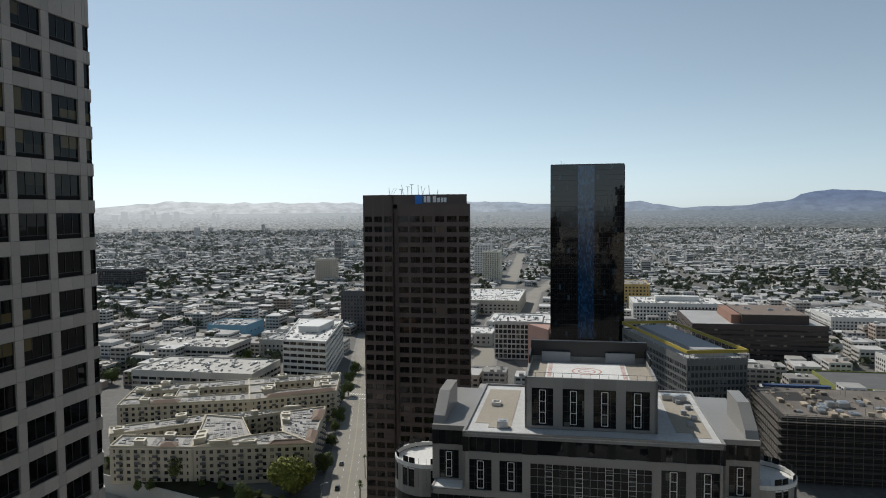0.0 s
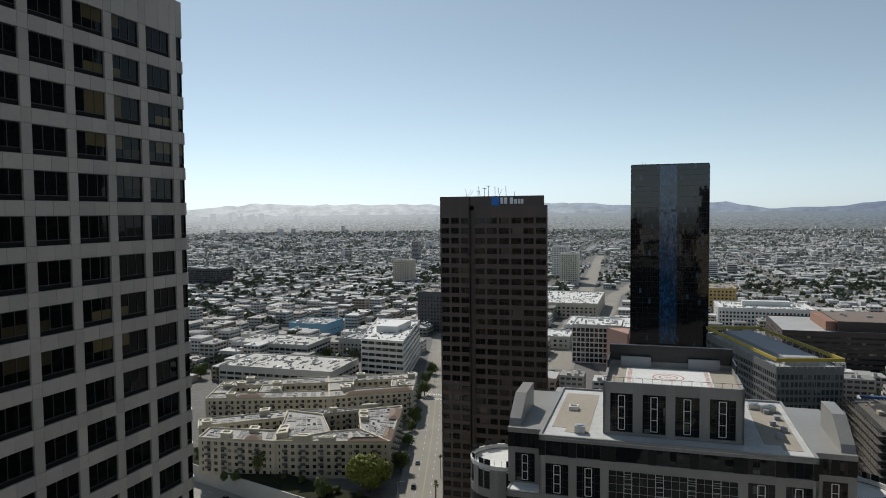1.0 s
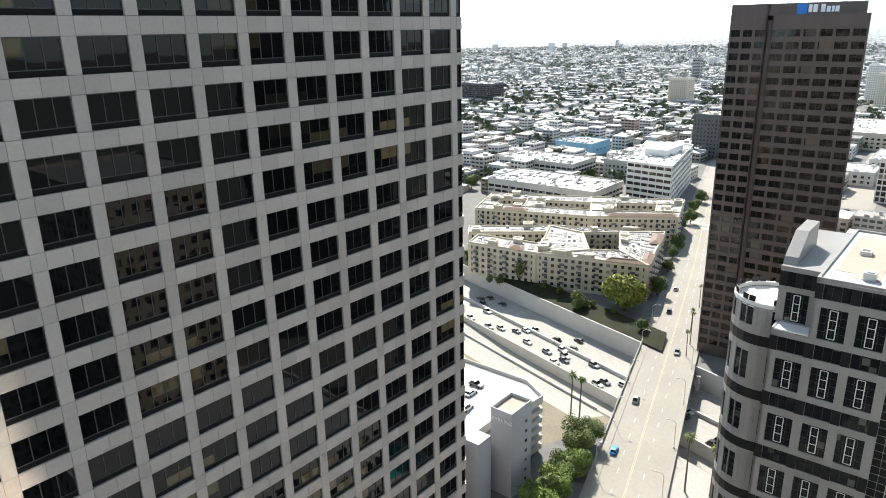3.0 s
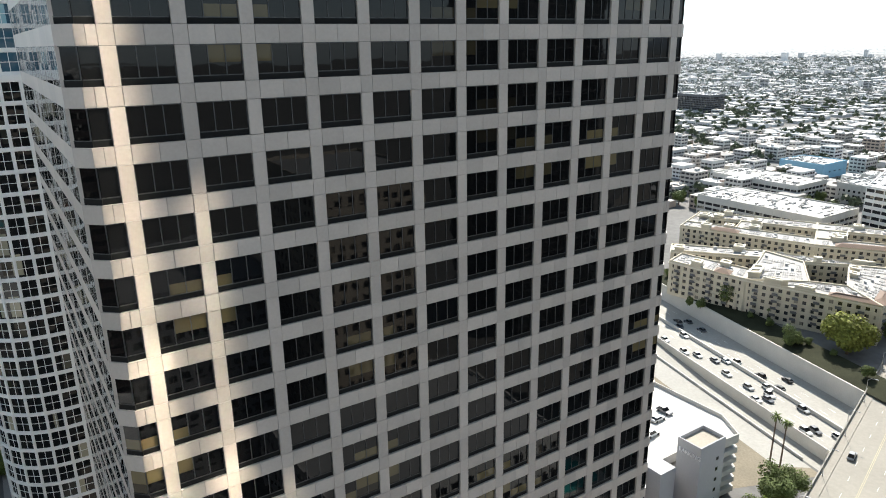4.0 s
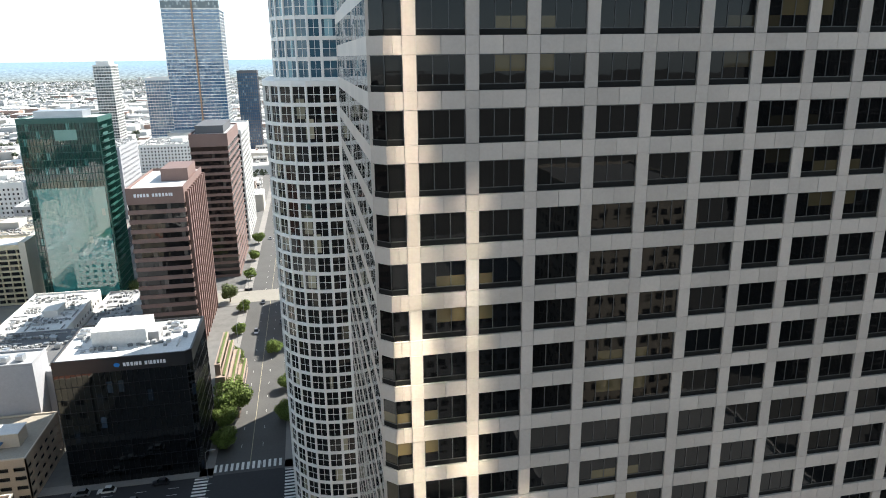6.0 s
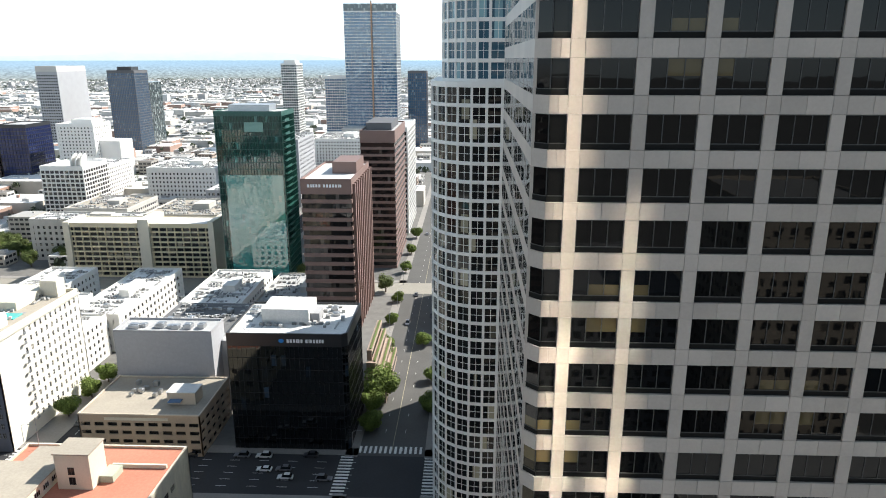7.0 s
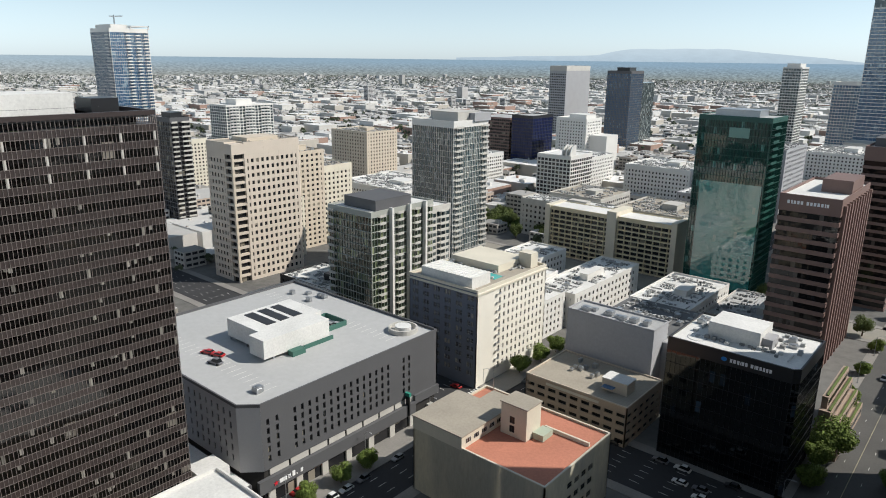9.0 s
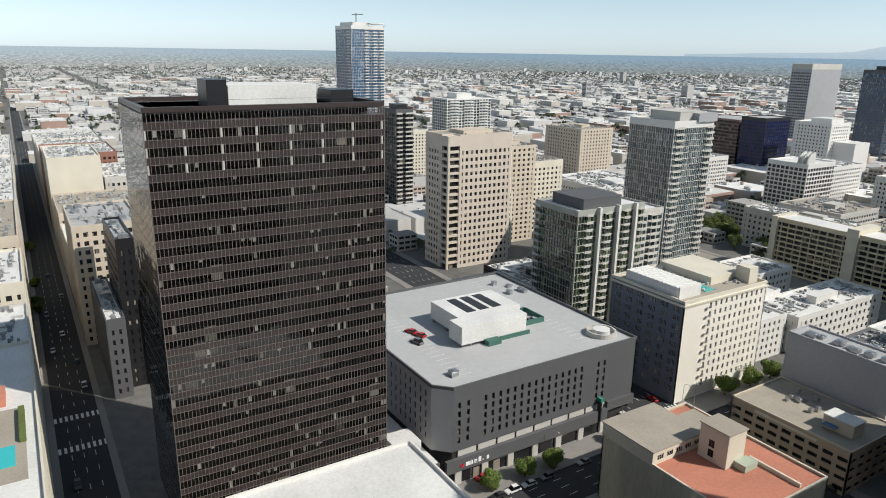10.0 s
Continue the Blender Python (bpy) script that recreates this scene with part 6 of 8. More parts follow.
part("corner_head", Build().box(315.0, 321.7, -206.7, -199.0, 70, 75.5), M_PTS, t)
part("penthouse", Build().box(320, 334, -232, -212, 75.6, 77.6), M_TAN, t)
roof_rows(t, 317, 338, -242, -208, 75.65, 97, 18)
db = simple_tower("apartment_tower", "dark balcony apartment tower", rect(434, 462, -244, -230), 79, 3.2, 3, 0.2, 0.5, G_DARK, M_GREYP, pent=[(440, 452, -242, -234, 3.5, M_BLACK)])
balconies(db, (434, -230), (434, -244), 6, 77, 3.2, [(0.5, 4.5), (7.5, 13.5)], 1.5, M_CONC)
ct = simple_tower("apartment_tower", "tall pale apartment tower under a crane", rect(769, 815, -392, -349), 146, 3.4, 2.2, 0.08, 0.3, G_BLUE, M_WHITE)
part("upper_stage", Build().box(775, 812, -372, -354, 146, 151), M_WHITE, ct)
part("crane", Build().tube((800, -370, 150), (800, -370, 162), 0.8).tube((780, -370, 160), (815, -372, 161), 0.6), M_STEEL, ct)
balconies(ct, (769, -349), (769, -392), 10, 144, 3.4, [(17, 22), (28, 33), (37, 42.5)], 1.8, M_WHITE)
balconies(ct, (815, -349), (769, -349), 10, 144, 3.4, [(38, 45)], 1.8, M_WHITE)
part("crown_frame", Build().ring(rect(768, 816, -393, -372), rect(769, 815, -392, -373), 149, 150).box(768, 769, -393, -392, 146, 150).box(768, 769, -373, -372, 146, 150), M_WHITE, ct)
wb = simple_tower("apartment_block", "white balcony apartment block", rect(658, 690, -473, -413), 68, 3.2, 4, 0.7, 0.8, G_GREY, M_WHITE, M_ROOFW, pent=[(665, 685, -450, -430, 6, M_WHITE)])
balconies(wb, (658, -413), (658, -473), 4, 66, 3.2, [(4, 14), (22, 34), (42, 54)], 1.8, M_WHITE)

# middle blocks between the towers: label, plan, height, wall, roof
MID = [
    ("white low apartment block with roof plant", (150, 205, -262, -236), 17, M_WHITE, M_ROOFW),
    ("white low apartment block round a court", (146, 168, -330, -264), 16, M_WHITE, M_ROOFW),
    ("white low apartment wing", (168, 215, -285, -264), 18, M_WHITE, M_ROOFW),
    ("white low apartment wing", (190, 214, -330, -287), 16, M_WHITE, M_ROOFW),
    ("blue shaded low apartment block", (100, 128, -332, -282), 15, M_WHITE, M_ROOFW),
    ("cream low office block", (234, 262, -196, -168), 14, M_CONC, M_ROOFW),
    ("dark glazed low pavilion", (236, 280, -230, -200), 12, M_BLACK, M_ROOFW),
    ("cream office annex", (345, 365, -285, -262), 62, M_TAN, M_ROOFT),
    ("cream walk-up apartment block", (335, 355, -260, -246), 36, M_CREAM, M_ROOFW),
    ("white mid-rise apartment block", (345, 420, -420, -360), 24, M_WHITE, M_ROOFW),
    ("white mid-rise apartment block", (280, 340, -345, -300), 20, M_CONC, M_ROOFW),
    ("tan brick mid-rise block", (430, 500, -380, -345), 30, M_PINK, M_ROOFT),
    ("cream mid-rise office block", (360, 402, -322, -285), 48, M_CREAM, M_ROOFT),
    ("cream mid-rise office block", (470, 520, -480, -440), 52, M_TAN, M_ROOFT),
    ("pale mid-rise office block", (560, 640, -330, -290), 48, M_CREAM, M_ROOFW),
    ("grey stone school building", (220, 262, -470, -425), 26, M_CONC, M_ROOFT),
    ("white glazed apartment block", (200, 268, -420, -398), 25, M_CONC, M_ROOFW),
    ("pale stone apartment block", (150, 200, -455, -405), 27, M_CONC, M_ROOFT),
    ("pale stone office block", (150, 185, -520, -470), 30, M_GREYW, M_ROOFW),
    ("white banded mid-rise block", (205, 262, -600, -545), 34, M_WHITE, M_ROOFW),
    ("grey mid-rise hotel block", (140, 190, -620, -560), 55, M_GREYW, M_ROOFG),
    ("white podium block", (105, 160, -780, -700), 40, M_WHITE, M_ROOFW),
    ("dark glass low block", (75, 100, -560, -470), 38, M_BLACK, M_ROOFG),
    ("white mid-rise block", (300, 342, -600, -550), 34, M_WHITE, M_ROOFW),
    ("white mid-rise block", (400, 440, -560, -520), 30, M_WHITE, M_ROOFW),
    ("low tan block by the avenue", (64, 100, -346, -300), 9, M_CONC, M_ROOFG),
]
for k, (label, (x0, x1, y0, y1), hh, mw, mr) in enumerate(MID):
    rr = random.Random(100 + k)
    fl = rr.choice((3.2, 3.4, 3.6))
    pit = rr.uniform(2.8, 4.0)
    ob = tower("city_block", label, rect(x0, x1, y0, y1), 0, hh, fl, pit, pit * rr.uniform(0.4, 0.6), fl * 0.5, G_DARK, mw, mr, category="building", cap=0.6,
               pent=[(x0 + (x1 - x0) * 0.3, x0 + (x1 - x0) * 0.5, y0 + (y1 - y0) * 0.4, y0 + (y1 - y0) * 0.65, rr.uniform(2.5, 4), mw)])
    roof_units(ob, x0, x1, y0, y1, hh + 0.12, 4 if y0 > -460 and x1 < 300 else 2, 200 + k, (1.0, 2.6))
    roof_rows(ob, x0, x1, y0, y1, hh + 0.12, 220 + k)

M_RBRICK = mat("old_red_brick", (0.27, 0.13, 0.09), 0.85, var=0.15)
# along the street behind the brown slab, and the roof terrace beside it
ROW7 = [
    # dark render on the first walls stands in for the shade on them
    ((245, 296, -24, -17.8), 29, M_GREYP, "narrow dark stucco building with a bright white roof", M_ROOFW),
    ((252, 288, -30.5, -24.3), 55, M_BLACK, "dark narrow office building", M_ROOFG),
    ((250, 296, -60, -31), 34, M_RBRICK, "old brick office building behind the slab", M_ROOFT),
    ((300, 346, -40, -13.9), 50, M_TAN, "old stone office building with arches", M_ROOFG),
    ((300, 346, -70, -41), 42, M_RBRICK, "old red brick office building", M_ROOFW),
    ((350, 405, -60, -14.2), 28, M_CREAM, "cream stone office building", M_ROOFW),
    ((408, 466, -60, -14.0), 33, M_TAN, "old stone office building", M_ROOFT),
    ((470, 530, -43, -13.8), 54, M_CREAM, "tall cream office building with a blank side", M_ROOFW),
    ((470, 530, -78, -44), 40, M_CONC, "pale stone office building", M_ROOFW),
    ((536, 596, -60, -14.0), 47, M_RBRICK, "red brick office building", M_ROOFW),
    ((602, 690, -64, -14.0), 40, M_CREAM, "cream stone office building", M_ROOFW),
    ((700, 800, -70, -14.0), 34, M_CONC, "long pale stone building", M_ROOFW),
    ((214, 250, 3.9, 40), 38, M_CONC, "pale office building", M_ROOFW),
    ((254, 300, 3.9, 46), 44, M_CREAM, "cream office building", M_ROOFW),
    ((304, 380, 4.1, 46), 48, M_TAN, "old brick office building", M_ROOFT),
    ((386, 470, 3.9, 46), 44, M_CONC, "pale office building", M_ROOFW),
    ((476, 600, 4.0, 46), 40, M_CREAM, "cream office building", M_ROOFW),
    ((610, 760, 4.0, 50), 38, M_CONC, "long pale office building", M_ROOFW),
]
for k, ((x0, x1, y0, y1), hh, mw, label, mr) in enumerate(ROW7):
    ob = tower("street_building", label, rect(x0, x1, y0, y1), 0, hh, 3.7, 3.2, 1.5, 1.8, G_DARK, mw, mr, category="building", cap=1.5, blank=(3,) if "blank" in label else ())
    roof_units(ob, x0, x1, y0, y1, hh + 0.12, 4, 400 + k, (1.5, 3.5))
    roof_rows(ob, x0, x1, y0, y1, hh + 0.12, 420 + k)


def terrace_building():
    th = tower("street_building", "cream building with a roof terrace and pool", rect(120, 210, 3.8, 36), 0, 40, 3.8, 3.4, 1.6, 1.9, G_DARK, M_CREAM, M_ROOFW, cap=1.5, category="building")
    part("pool", Build().box(144, 152, 8.5, 14, 40.1, 40.5), mat("turquoise_pool", (0.05, 0.50, 0.52), 0.08, var=0.05), th, "turquoise roof pool")
    part("terrace", Build().box(138, 170, 6.5, 20, 40.05, 40.2), M_ROOFT, th)
    part("red_deck", Build().box(172, 180, 10, 22, 40.12, 42), M_ROOFR, th)
    part("hedge", Build().box(153, 168, 6.4, 7.6, 40.2, 41.5), M_LEAFD, th)


terrace_building()


# foot of the frame: the flat roof beside the brown slab
def corner_roof():
    th = thing("low_building", "low building with a bright white roof", "low building", (128, -45, 0))
    part("wall", Build().box(88, 122, -68, -26, 0, 33.0), M_CREAM, th)
    part("roof", Build().box(88.4, 121.6, -67.6, -26.4, 33.0, 33.2), M_ROOFW, th, "bright white membrane roof")
    part("parapet", Build().ring(rect(88, 122, -68, -26), rect(88.4, 121.6, -67.6, -26.4), 33.0, 34.0), M_WHITE, th)
    roof_units(th, 92, 112, -60, -30, 33.2, 4, 61, (2, 4))


corner_roof()


# ---- west side ----
def stair_garage():
    th = thing("parking_garage", "white parking garage with a stair tower", "garage", (-140, -110, 0))
    poly = [(-158, -134), (-110, -134), (-110, -94.5), (-138, -94.5), (-146, -91), (-153, -90.5), (-158, -99)]
    part("core", Build().prism(inset(poly, 1.5), 0, 16), M_IN, th)
    for k in range(6):
        part("deck", Build().prism(poly, 1.5 + 3 * k, 3.0 + 3 * k), M_CONC, th)
    part("parapet", Build().ring(poly, inset(poly, 0.3), 18.0, 19.1), M_CONC, th)
    M_TW = mat("pale_grey_render", (0.42, 0.42, 0.43), 0.85, var=0.08)
    part("stair_tower", Build().box(-139.5, -129.8, -92.5, -85.8, 0, 24.5), M_TW, th)
    part("stair_tower", Build().box(-126.5, -121, -97, -90, 0, 19.5), M_TW, th)
    part("stair_tower_rim", Build().ring(rect(-139.5, -129.8, -92.5, -85.8), rect(-139.2, -130.1, -92.2, -86.1), 24.5, 25.6), M_TW, th)
    part("stair_tower_roof", Build().box(-139.2, -130.1, -92.2, -86.1, 24.5, 24.6), M_ROOFT, th)
    for k in range(7):
        set_window(window_mesh(0.9, 0.9, 1, 1, G_DARK, M_FRAME), th, along((-129.8, -85.8), (-139.5, -85.8)) @ Matrix.Translation((6.5, -0.04, 2 + 3 * k)))
    letters("PARKING", 1.5, wall_sign((-129.8, -92.5), (-129.8, -85.8), 0.6, 22.2), M_SIGN, th, "white letters on the stair tower")


stair_garage()

M_APT = mat("honey_stucco", (0.56, 0.50, 0.385), 0.9, var=0.12)
M_TILE = mat("brown_tile_roof", (0.20, 0.135, 0.095), 0.85, var=0.2)
M_SOLAR = mat("grey_solar_panel", (0.24, 0.235, 0.225), 0.75, var=0.3, scale=1.5, isl=0.35)
M_APTR = mat("worn_grey_roof", (0.40, 0.38, 0.35), 0.9, var=0.3, scale=1.2)

def on_quad(q, u, v):
    """The point u of the way along the first edge and v of the way across."""
    p = Vector(q[0]).lerp(Vector(q[1]), u).lerp(Vector(q[3]).lerp(Vector(q[2]), u), v)
    return (p.x, p.y)


def cell(q, u0, u1, v0, v1):
    c = [on_quad(q, u0, v0), on_quad(q, u1, v0), on_quad(q, u1, v1), on_quad(q, u0, v1)]
    area = sum(c[i][0] * c[(i + 1) % 4][1] - c[(i + 1) % 4][0] * c[i][1] for i in range(4))
    return c if area > 0 else c[::-1]


# corners of the courtyard house by the freeway and of the one behind it
AP, BP, CP, DP, EP, GP = (-283.6, -114.9), (-269.5, -165.7), (-264.6, -202.9), (-288.5, -220.7), (-315.3, -185.3), (-339.3, -130.1)
COURT = [(-289.4, -147.6), (-296.5, -135.0), (-325.6, -149.3), (-313.5, -164.0)]
HR = [(-370.7, -135.4), (-344.8, -176.2), (-388.4, -198.7), (-413.2, -147.8)]
HL = [(-344.8, -176.2), (-322.4, -241.8), (-360.0, -256.3), (-388.4, -198.7)]
# each wing: its plan, and the stretches of its outer edge that carry a tiled strip
WINGS = [
    ([AP, BP, COURT[0], COURT[1]], [(0.03, 0.36)]),
    ([GP, AP, COURT[1], COURT[2]], [(0.12, 0.42), (0.72, 0.98)]),
    ([EP, GP, COURT[2], COURT[3]], []),
    ([BP, EP, COURT[3], COURT[0]], []),
    ([CP, BP, (-284.0, -172.0), (-279.0, -207.0)], [(0.62, 0.80)]),
    ([DP, EP, (-303.5, -180.3), (-278.9, -213.5)], []),
    ([on_quad(HR, 0, 0), on_quad(HR, 1, 0), on_quad(HR, 1, 0.3), on_quad(HR, 0, 0.3)], [(0.03, 0.80)]),
    (cell(HR, 0.0, 1.0, 0.70, 1.0), []),
    (cell(HR, 0.0, 0.28, 0.30, 0.70), []),
    (cell(HR, 0.72, 1.0, 0.30, 0.70), []),
    ([on_quad(HL, 0, 0), on_quad(HL, 1, 0), on_quad(HL, 1, 0.3), on_quad(HL, 0, 0.3)], [(0.55, 0.75)]),
    (cell(HL, 0.0, 1.0, 0.68, 1.0), []),
    (cell(HL, 0.42, 0.60, 0.30, 0.68), []),
    (cell(HL, 0.85, 1.0, 0.30, 0.68), []),
]
for k, (plan, tiles) in enumerate(WINGS):
    poly = inset(cell(plan, 0, 1, 0, 1), 0.04)
    th = tower("apartment_block", "honey stucco apartment block with panelled flat roofs and balconies", poly, 0, 16.5, 3.1, 3.3, 1.7, 1.5, G_DARK, M_APT, M_APTR, category="apartment block", group="courtyard apartments", para=0.9, cap=0.8)
    r = random.Random(700 + k)
    part("cornice", Build().ring(inset(poly, -0.35), inset(poly, 0.3), 15.9, 16.45), M_CREAM, th)
    lu = ((Vector(plan[1]) - Vector(plan[0])).length + (Vector(plan[2]) - Vector(plan[3])).length) / 2
    lv = ((Vector(plan[3]) - Vector(plan[0])).length + (Vector(plan[2]) - Vector(plan[1])).length) / 2
    pan, unit = Build(), Build()
    u = 2.2
    while u < lu - 4.0:
        v = 6.2 if any(a * lu - 4 < u < b2 * lu + 1 for a, b2 in tiles) else 1.8
        while v < lv - 3.8:
            q = r.random()
            if q < 0.66:
                for e in range(3):
                    pan.prism(cell(plan, (u + 0.1) / lu, (u + 3.0) / lu, (v + e * 0.85 + 0.05) / lv, (v + e * 0.85 + 0.75) / lv), 16.8, 16.92 + 0.05 * e)
            elif q < 0.80:
                unit.prism(cell(plan, (u + 0.6) / lu, (u + 2.2) / lu, (v + 0.4) / lv, (v + 1.9) / lv), 16.62, 16.62 + r.uniform(0.5, 1.4))
            v += 2.9
        u += r.choice((3.4, 3.4, 5.2))
    if pan.v:
        part("roof_panels", pan, M_SOLAR, th, "grey roof panels", "stuff")
    if unit.v:
        part("roof_plant", unit, M_ROOFG, th, "", "stuff")
    for q in range(2):
        u, v = (r.choice((0.0, 0.5)) + r.uniform(0, 0.35)) * (1 - 4.5 / lu), r.choice((0.02, 0.98 - 4.5 / lv))
        box = cell(plan, u, u + 4.5 / lu, v, v + 4.5 / lv)
        part("roof_turret", Build().prism(box, 16.5, 18.4 + 0.7 * q), M_APT, th)
        part("turret_rim", Build().ring(inset(box, -0.3), inset(box, 0.6), 18.4 + 0.7 * q, 19.0 + 0.7 * q), M_CREAM, th)
    for a, b2 in tiles:
        strip = cell(plan, a, b2, 0.0, 5.2 / lv)
        ridge = inset(strip, 2.0)
        tr = Build()
        tr.add([(*p, 17.35) for p in inset(strip, -0.6)] + [(*p, 18.7) for p in ridge], [(e, (e + 1) % 4, 4 + (e + 1) % 4, 4 + e) for e in range(4)] + [(4, 5, 6, 7), (3, 2, 1, 0)])
        part("tile_roof", tr, M_TILE, th, "brown tiled roof strip")
    for edge in range(4):
        a, b2 = Vector(poly[edge]), Vector(poly[(edge + 1) % 4])
        w = (b2 - a).length
        n = Vector(((b2 - a).y, -(b2 - a).x))
        if n.dot((a + b2) / 2) > 0:
            continue
        spots = [(x, x + 2.4) for x in [3.5 + 8.2 * q for q in range(int((w - 4) / 8.2) + 1)] if x + 2.4 < w - 0.5]
        if spots:
            balconies(th, poly[edge], poly[(edge + 1) % 4], 3.1, 15, 3.1, spots, 1.1, M_GREYP)

WEST = [
    ("white banded office block", [(-447.7, -199.8), (-444.2, -166.5), (-538, -186.5), (-541.5, -226)], 30, 4.2, 6.0, 0.4, 2.1, M_WHITE, M_ROOFW),
    ("long white parking structure", rect(-455, -410, -292, -205), 14, 3.5, 6.0, 0.6, 1.6, M_CONC, M_CONC),
    ("white garage with open decks", rect(-520, -480, -330, -260), 16, 3.4, 5.0, 0.6, 1.5, M_CONC, M_CONC),
    ("tan low office block", rect(-560, -525, -255, -215), 14, 3.5, 3.5, 1.8, 1.8, M_CONC, M_ROOFG),
    ("pale blue warehouse", rect(-640, -600, -345, -305), 12, 6, 8, 5, 5, mat("pale_blue_paint", (0.22, 0.42, 0.55), 0.8, var=0.08), M_ROOFG),
    ("brown brick office block", rect(-690, -652, -228, -192), 40, 3.6, 3.2, 1.6, 1.7, M_GREYP, M_ROOFT),
    ("brown apartment tower", rect(-1135, -1104, -431, -400), 39, 3.3, 3, 1.6, 1.5, M_TAN, M_ROOFG),
    ("dark blue glass office block", rect(-1040, -1000, -770, -706), 28, 3.6, 3, 0.4, 1.0, M_GREYP, M_ROOFG),
    ("white gridded office block", rect(-585, -548, -62, -24), 30, 4.0, 3.6, 0.7, 1.0, M_WHITE, M_ROOFW),
    ("low white retail block", rect(-700, -640, -80, -20), 14, 4, 5, 2.5, 2.0, M_CONC, M_ROOFW),
    ("low white retail block", rect(-640, -600, -110, -70), 10, 4, 5, 2.5, 2.0, M_CONC, M_ROOFW),
    ("brick low roof block", rect(-900, -780, -140, -60), 16, 4, 5, 2.5, 2.0, M_TAN, M_ROOFW),
    ("pale apartment tower", rect(-1180, -1150, -150, -120), 50, 3.4, 3, 1.4, 1.6, M_CREAM, M_ROOFW),
    ("pale apartment tower", rect(-1300, -1265, -180, -150), 56, 3.4, 3, 1.4, 1.6, M_WHITE, M_ROOFW),
    ("white hospital block with window grid", rect(-790, -735, 62, 150), 22, 3.8, 3.4, 1.4, 1.7, M_WHITE, M_ROOFW),
    ("ochre hospital block", rect(-900, -840, 40, 90), 30, 4, 4, 2, 2, mat("ochre_render", (0.58, 0.40, 0.15), 0.85, var=0.1), M_ROOFT),
    ("pale apartment block", rect(-760, -700, 240, 300), 16, 3.2, 3.4, 1.5, 1.6, M_WHITE, M_ROOFW),
    ("white modern apartment block", rect(-480, -440, 205, 270), 14, 3.2, 3.4, 1.3, 1.3, M_WHITE, M_ROOFW),
    ("white modern apartment block", rect(-540, -500, 215, 290), 15, 3.2, 3.4, 1.3, 1.3, M_WHITE, M_ROOFW),
]
for k, (label, poly, hh, fl, pit, pier, span, mw, mr) in enumerate(WEST):
    ob = tower("city_block", label, poly, 0, hh, fl, pit, pier, span, G_DARK, mw, mr, category="building", cap=0.5)
    xs, ys = [p[0] for p in poly], [p[1] for p in poly]
    roof_units(ob, min(xs), max(xs), min(ys), max(ys), hh + 0.12, 4, 800 + k, (2.0, 4.0))
    roof_rows(ob, min(xs), max(xs), min(ys), max(ys), hh + 0.12, 820 + k, 40)
    if k in (0, 14):
        part("plant_house", Build().box(min(xs) + 30, max(xs) - 35, min(ys) + 25, max(ys) - 18, hh + 0.12, hh + 5), M_WHITE, ob)

yb = tower("office_block", "grey glass office block with a yellow roof rim under works", [(-463.6, 32.4), (-371.5, 58.7), (-379.2, 90.3), (-471.3, 64.0)], 0, 41, 3.8, 2.2, 0.5, 1.3, G_GREY, mat("mid_grey_panel", (0.17, 0.17, 0.165), 0.5, var=0.1), M_ROOFG, cap=0.5, category="office block")
rim = [(-463.6, 32.4), (-371.5, 58.7), (-379.2, 90.3), (-471.3, 64.0)]
part("yellow_rim", Build().ring(inset(rim, -0.3), inset(rim, 0.5), 44.6, 46.3), mat("yellow_steel", (0.44, 0.33, 0.05), 0.6, var=0.15), yb, "bright yellow roof rim")
posts = Build()
for k in range(4):
    a, b2 = Vector(rim[k]), Vector(rim[(k + 1) % 4])
    for q in range(12):
        p = a.lerp(b2, (q + 0.5) / 12)
        posts.tube((p.x, p.y, 41), (p.x, p.y, 44.6), 0.15)
        posts.tube((p.x, p.y, 41), (*a.lerp(b2, (q + 1.0) / 12), 44.6), 0.10)
part("rim_posts", posts, M_STEEL, yb)
part("roof_screen", Build().prism(inset(rim, 8), 41.2, 45), M_GREYW, yb)
M_DBK = mat("dark_brown_brick", (0.075, 0.055, 0.047), 0.7, var=0.15)
dbk = tower("office_block", "dark brick office block with a stepped top", rect(-640, -560, 92, 191), 0, 29.5, 3.8, 4, 0.0, 2.4, G_DARK, M_DBK, M_ROOFG, cap=0.5, category="office block")
part("upper_stage", Build().box(-626, -567, 130, 179, 29.7, 37), M_DBK, dbk)
part("upper_stage", Build().box(-624, -570, 123, 129.9, 29.7, 36.6), mat("rust_brick", (0.30, 0.16, 0.11), 0.8, var=0.1), dbk, "rust brick end of the upper stage")
part("upper_roof", Build().box(-625.5, -567.5, 130.5, 178.5, 37, 37.2), mat("dusty_red_roof", (0.20, 0.155, 0.125), 0.9, var=0.2), dbk)
roof_units(dbk, -622, -572, 132, 176, 37.2, 5, 95, (1.5, 4))
tower("low_building", "yellow-green low building behind the works", rect(-500, -452, 160, 235), 0, 9, 4.5, 4, 1.2, 2.6, G_DARK, mat("yellow_green_render", (0.24, 0.26, 0.07), 0.8, var=0.15), M_ROOFD, category="low building", cap=0.6)
# slabs and frame coloured dark to stand in for the shadow over the site
M_SITE = mat("shade_dark_concrete", (0.11, 0.10, 0.09), 0.9, var=0.3)
con = thing("construction_site", "concrete frame building under scaffolding", "building site", (-340, 115, 0))
part("frame", Build().box(-372, -318, 90, 160, 0, 28.5), M_IN, con)
for k in range(8):
    part("floor_slab", Build().box(-374, -316, 88, 162, 3.4 * k + 3, 3.4 * k + 3.3), M_SITE, con)
sc = Build()
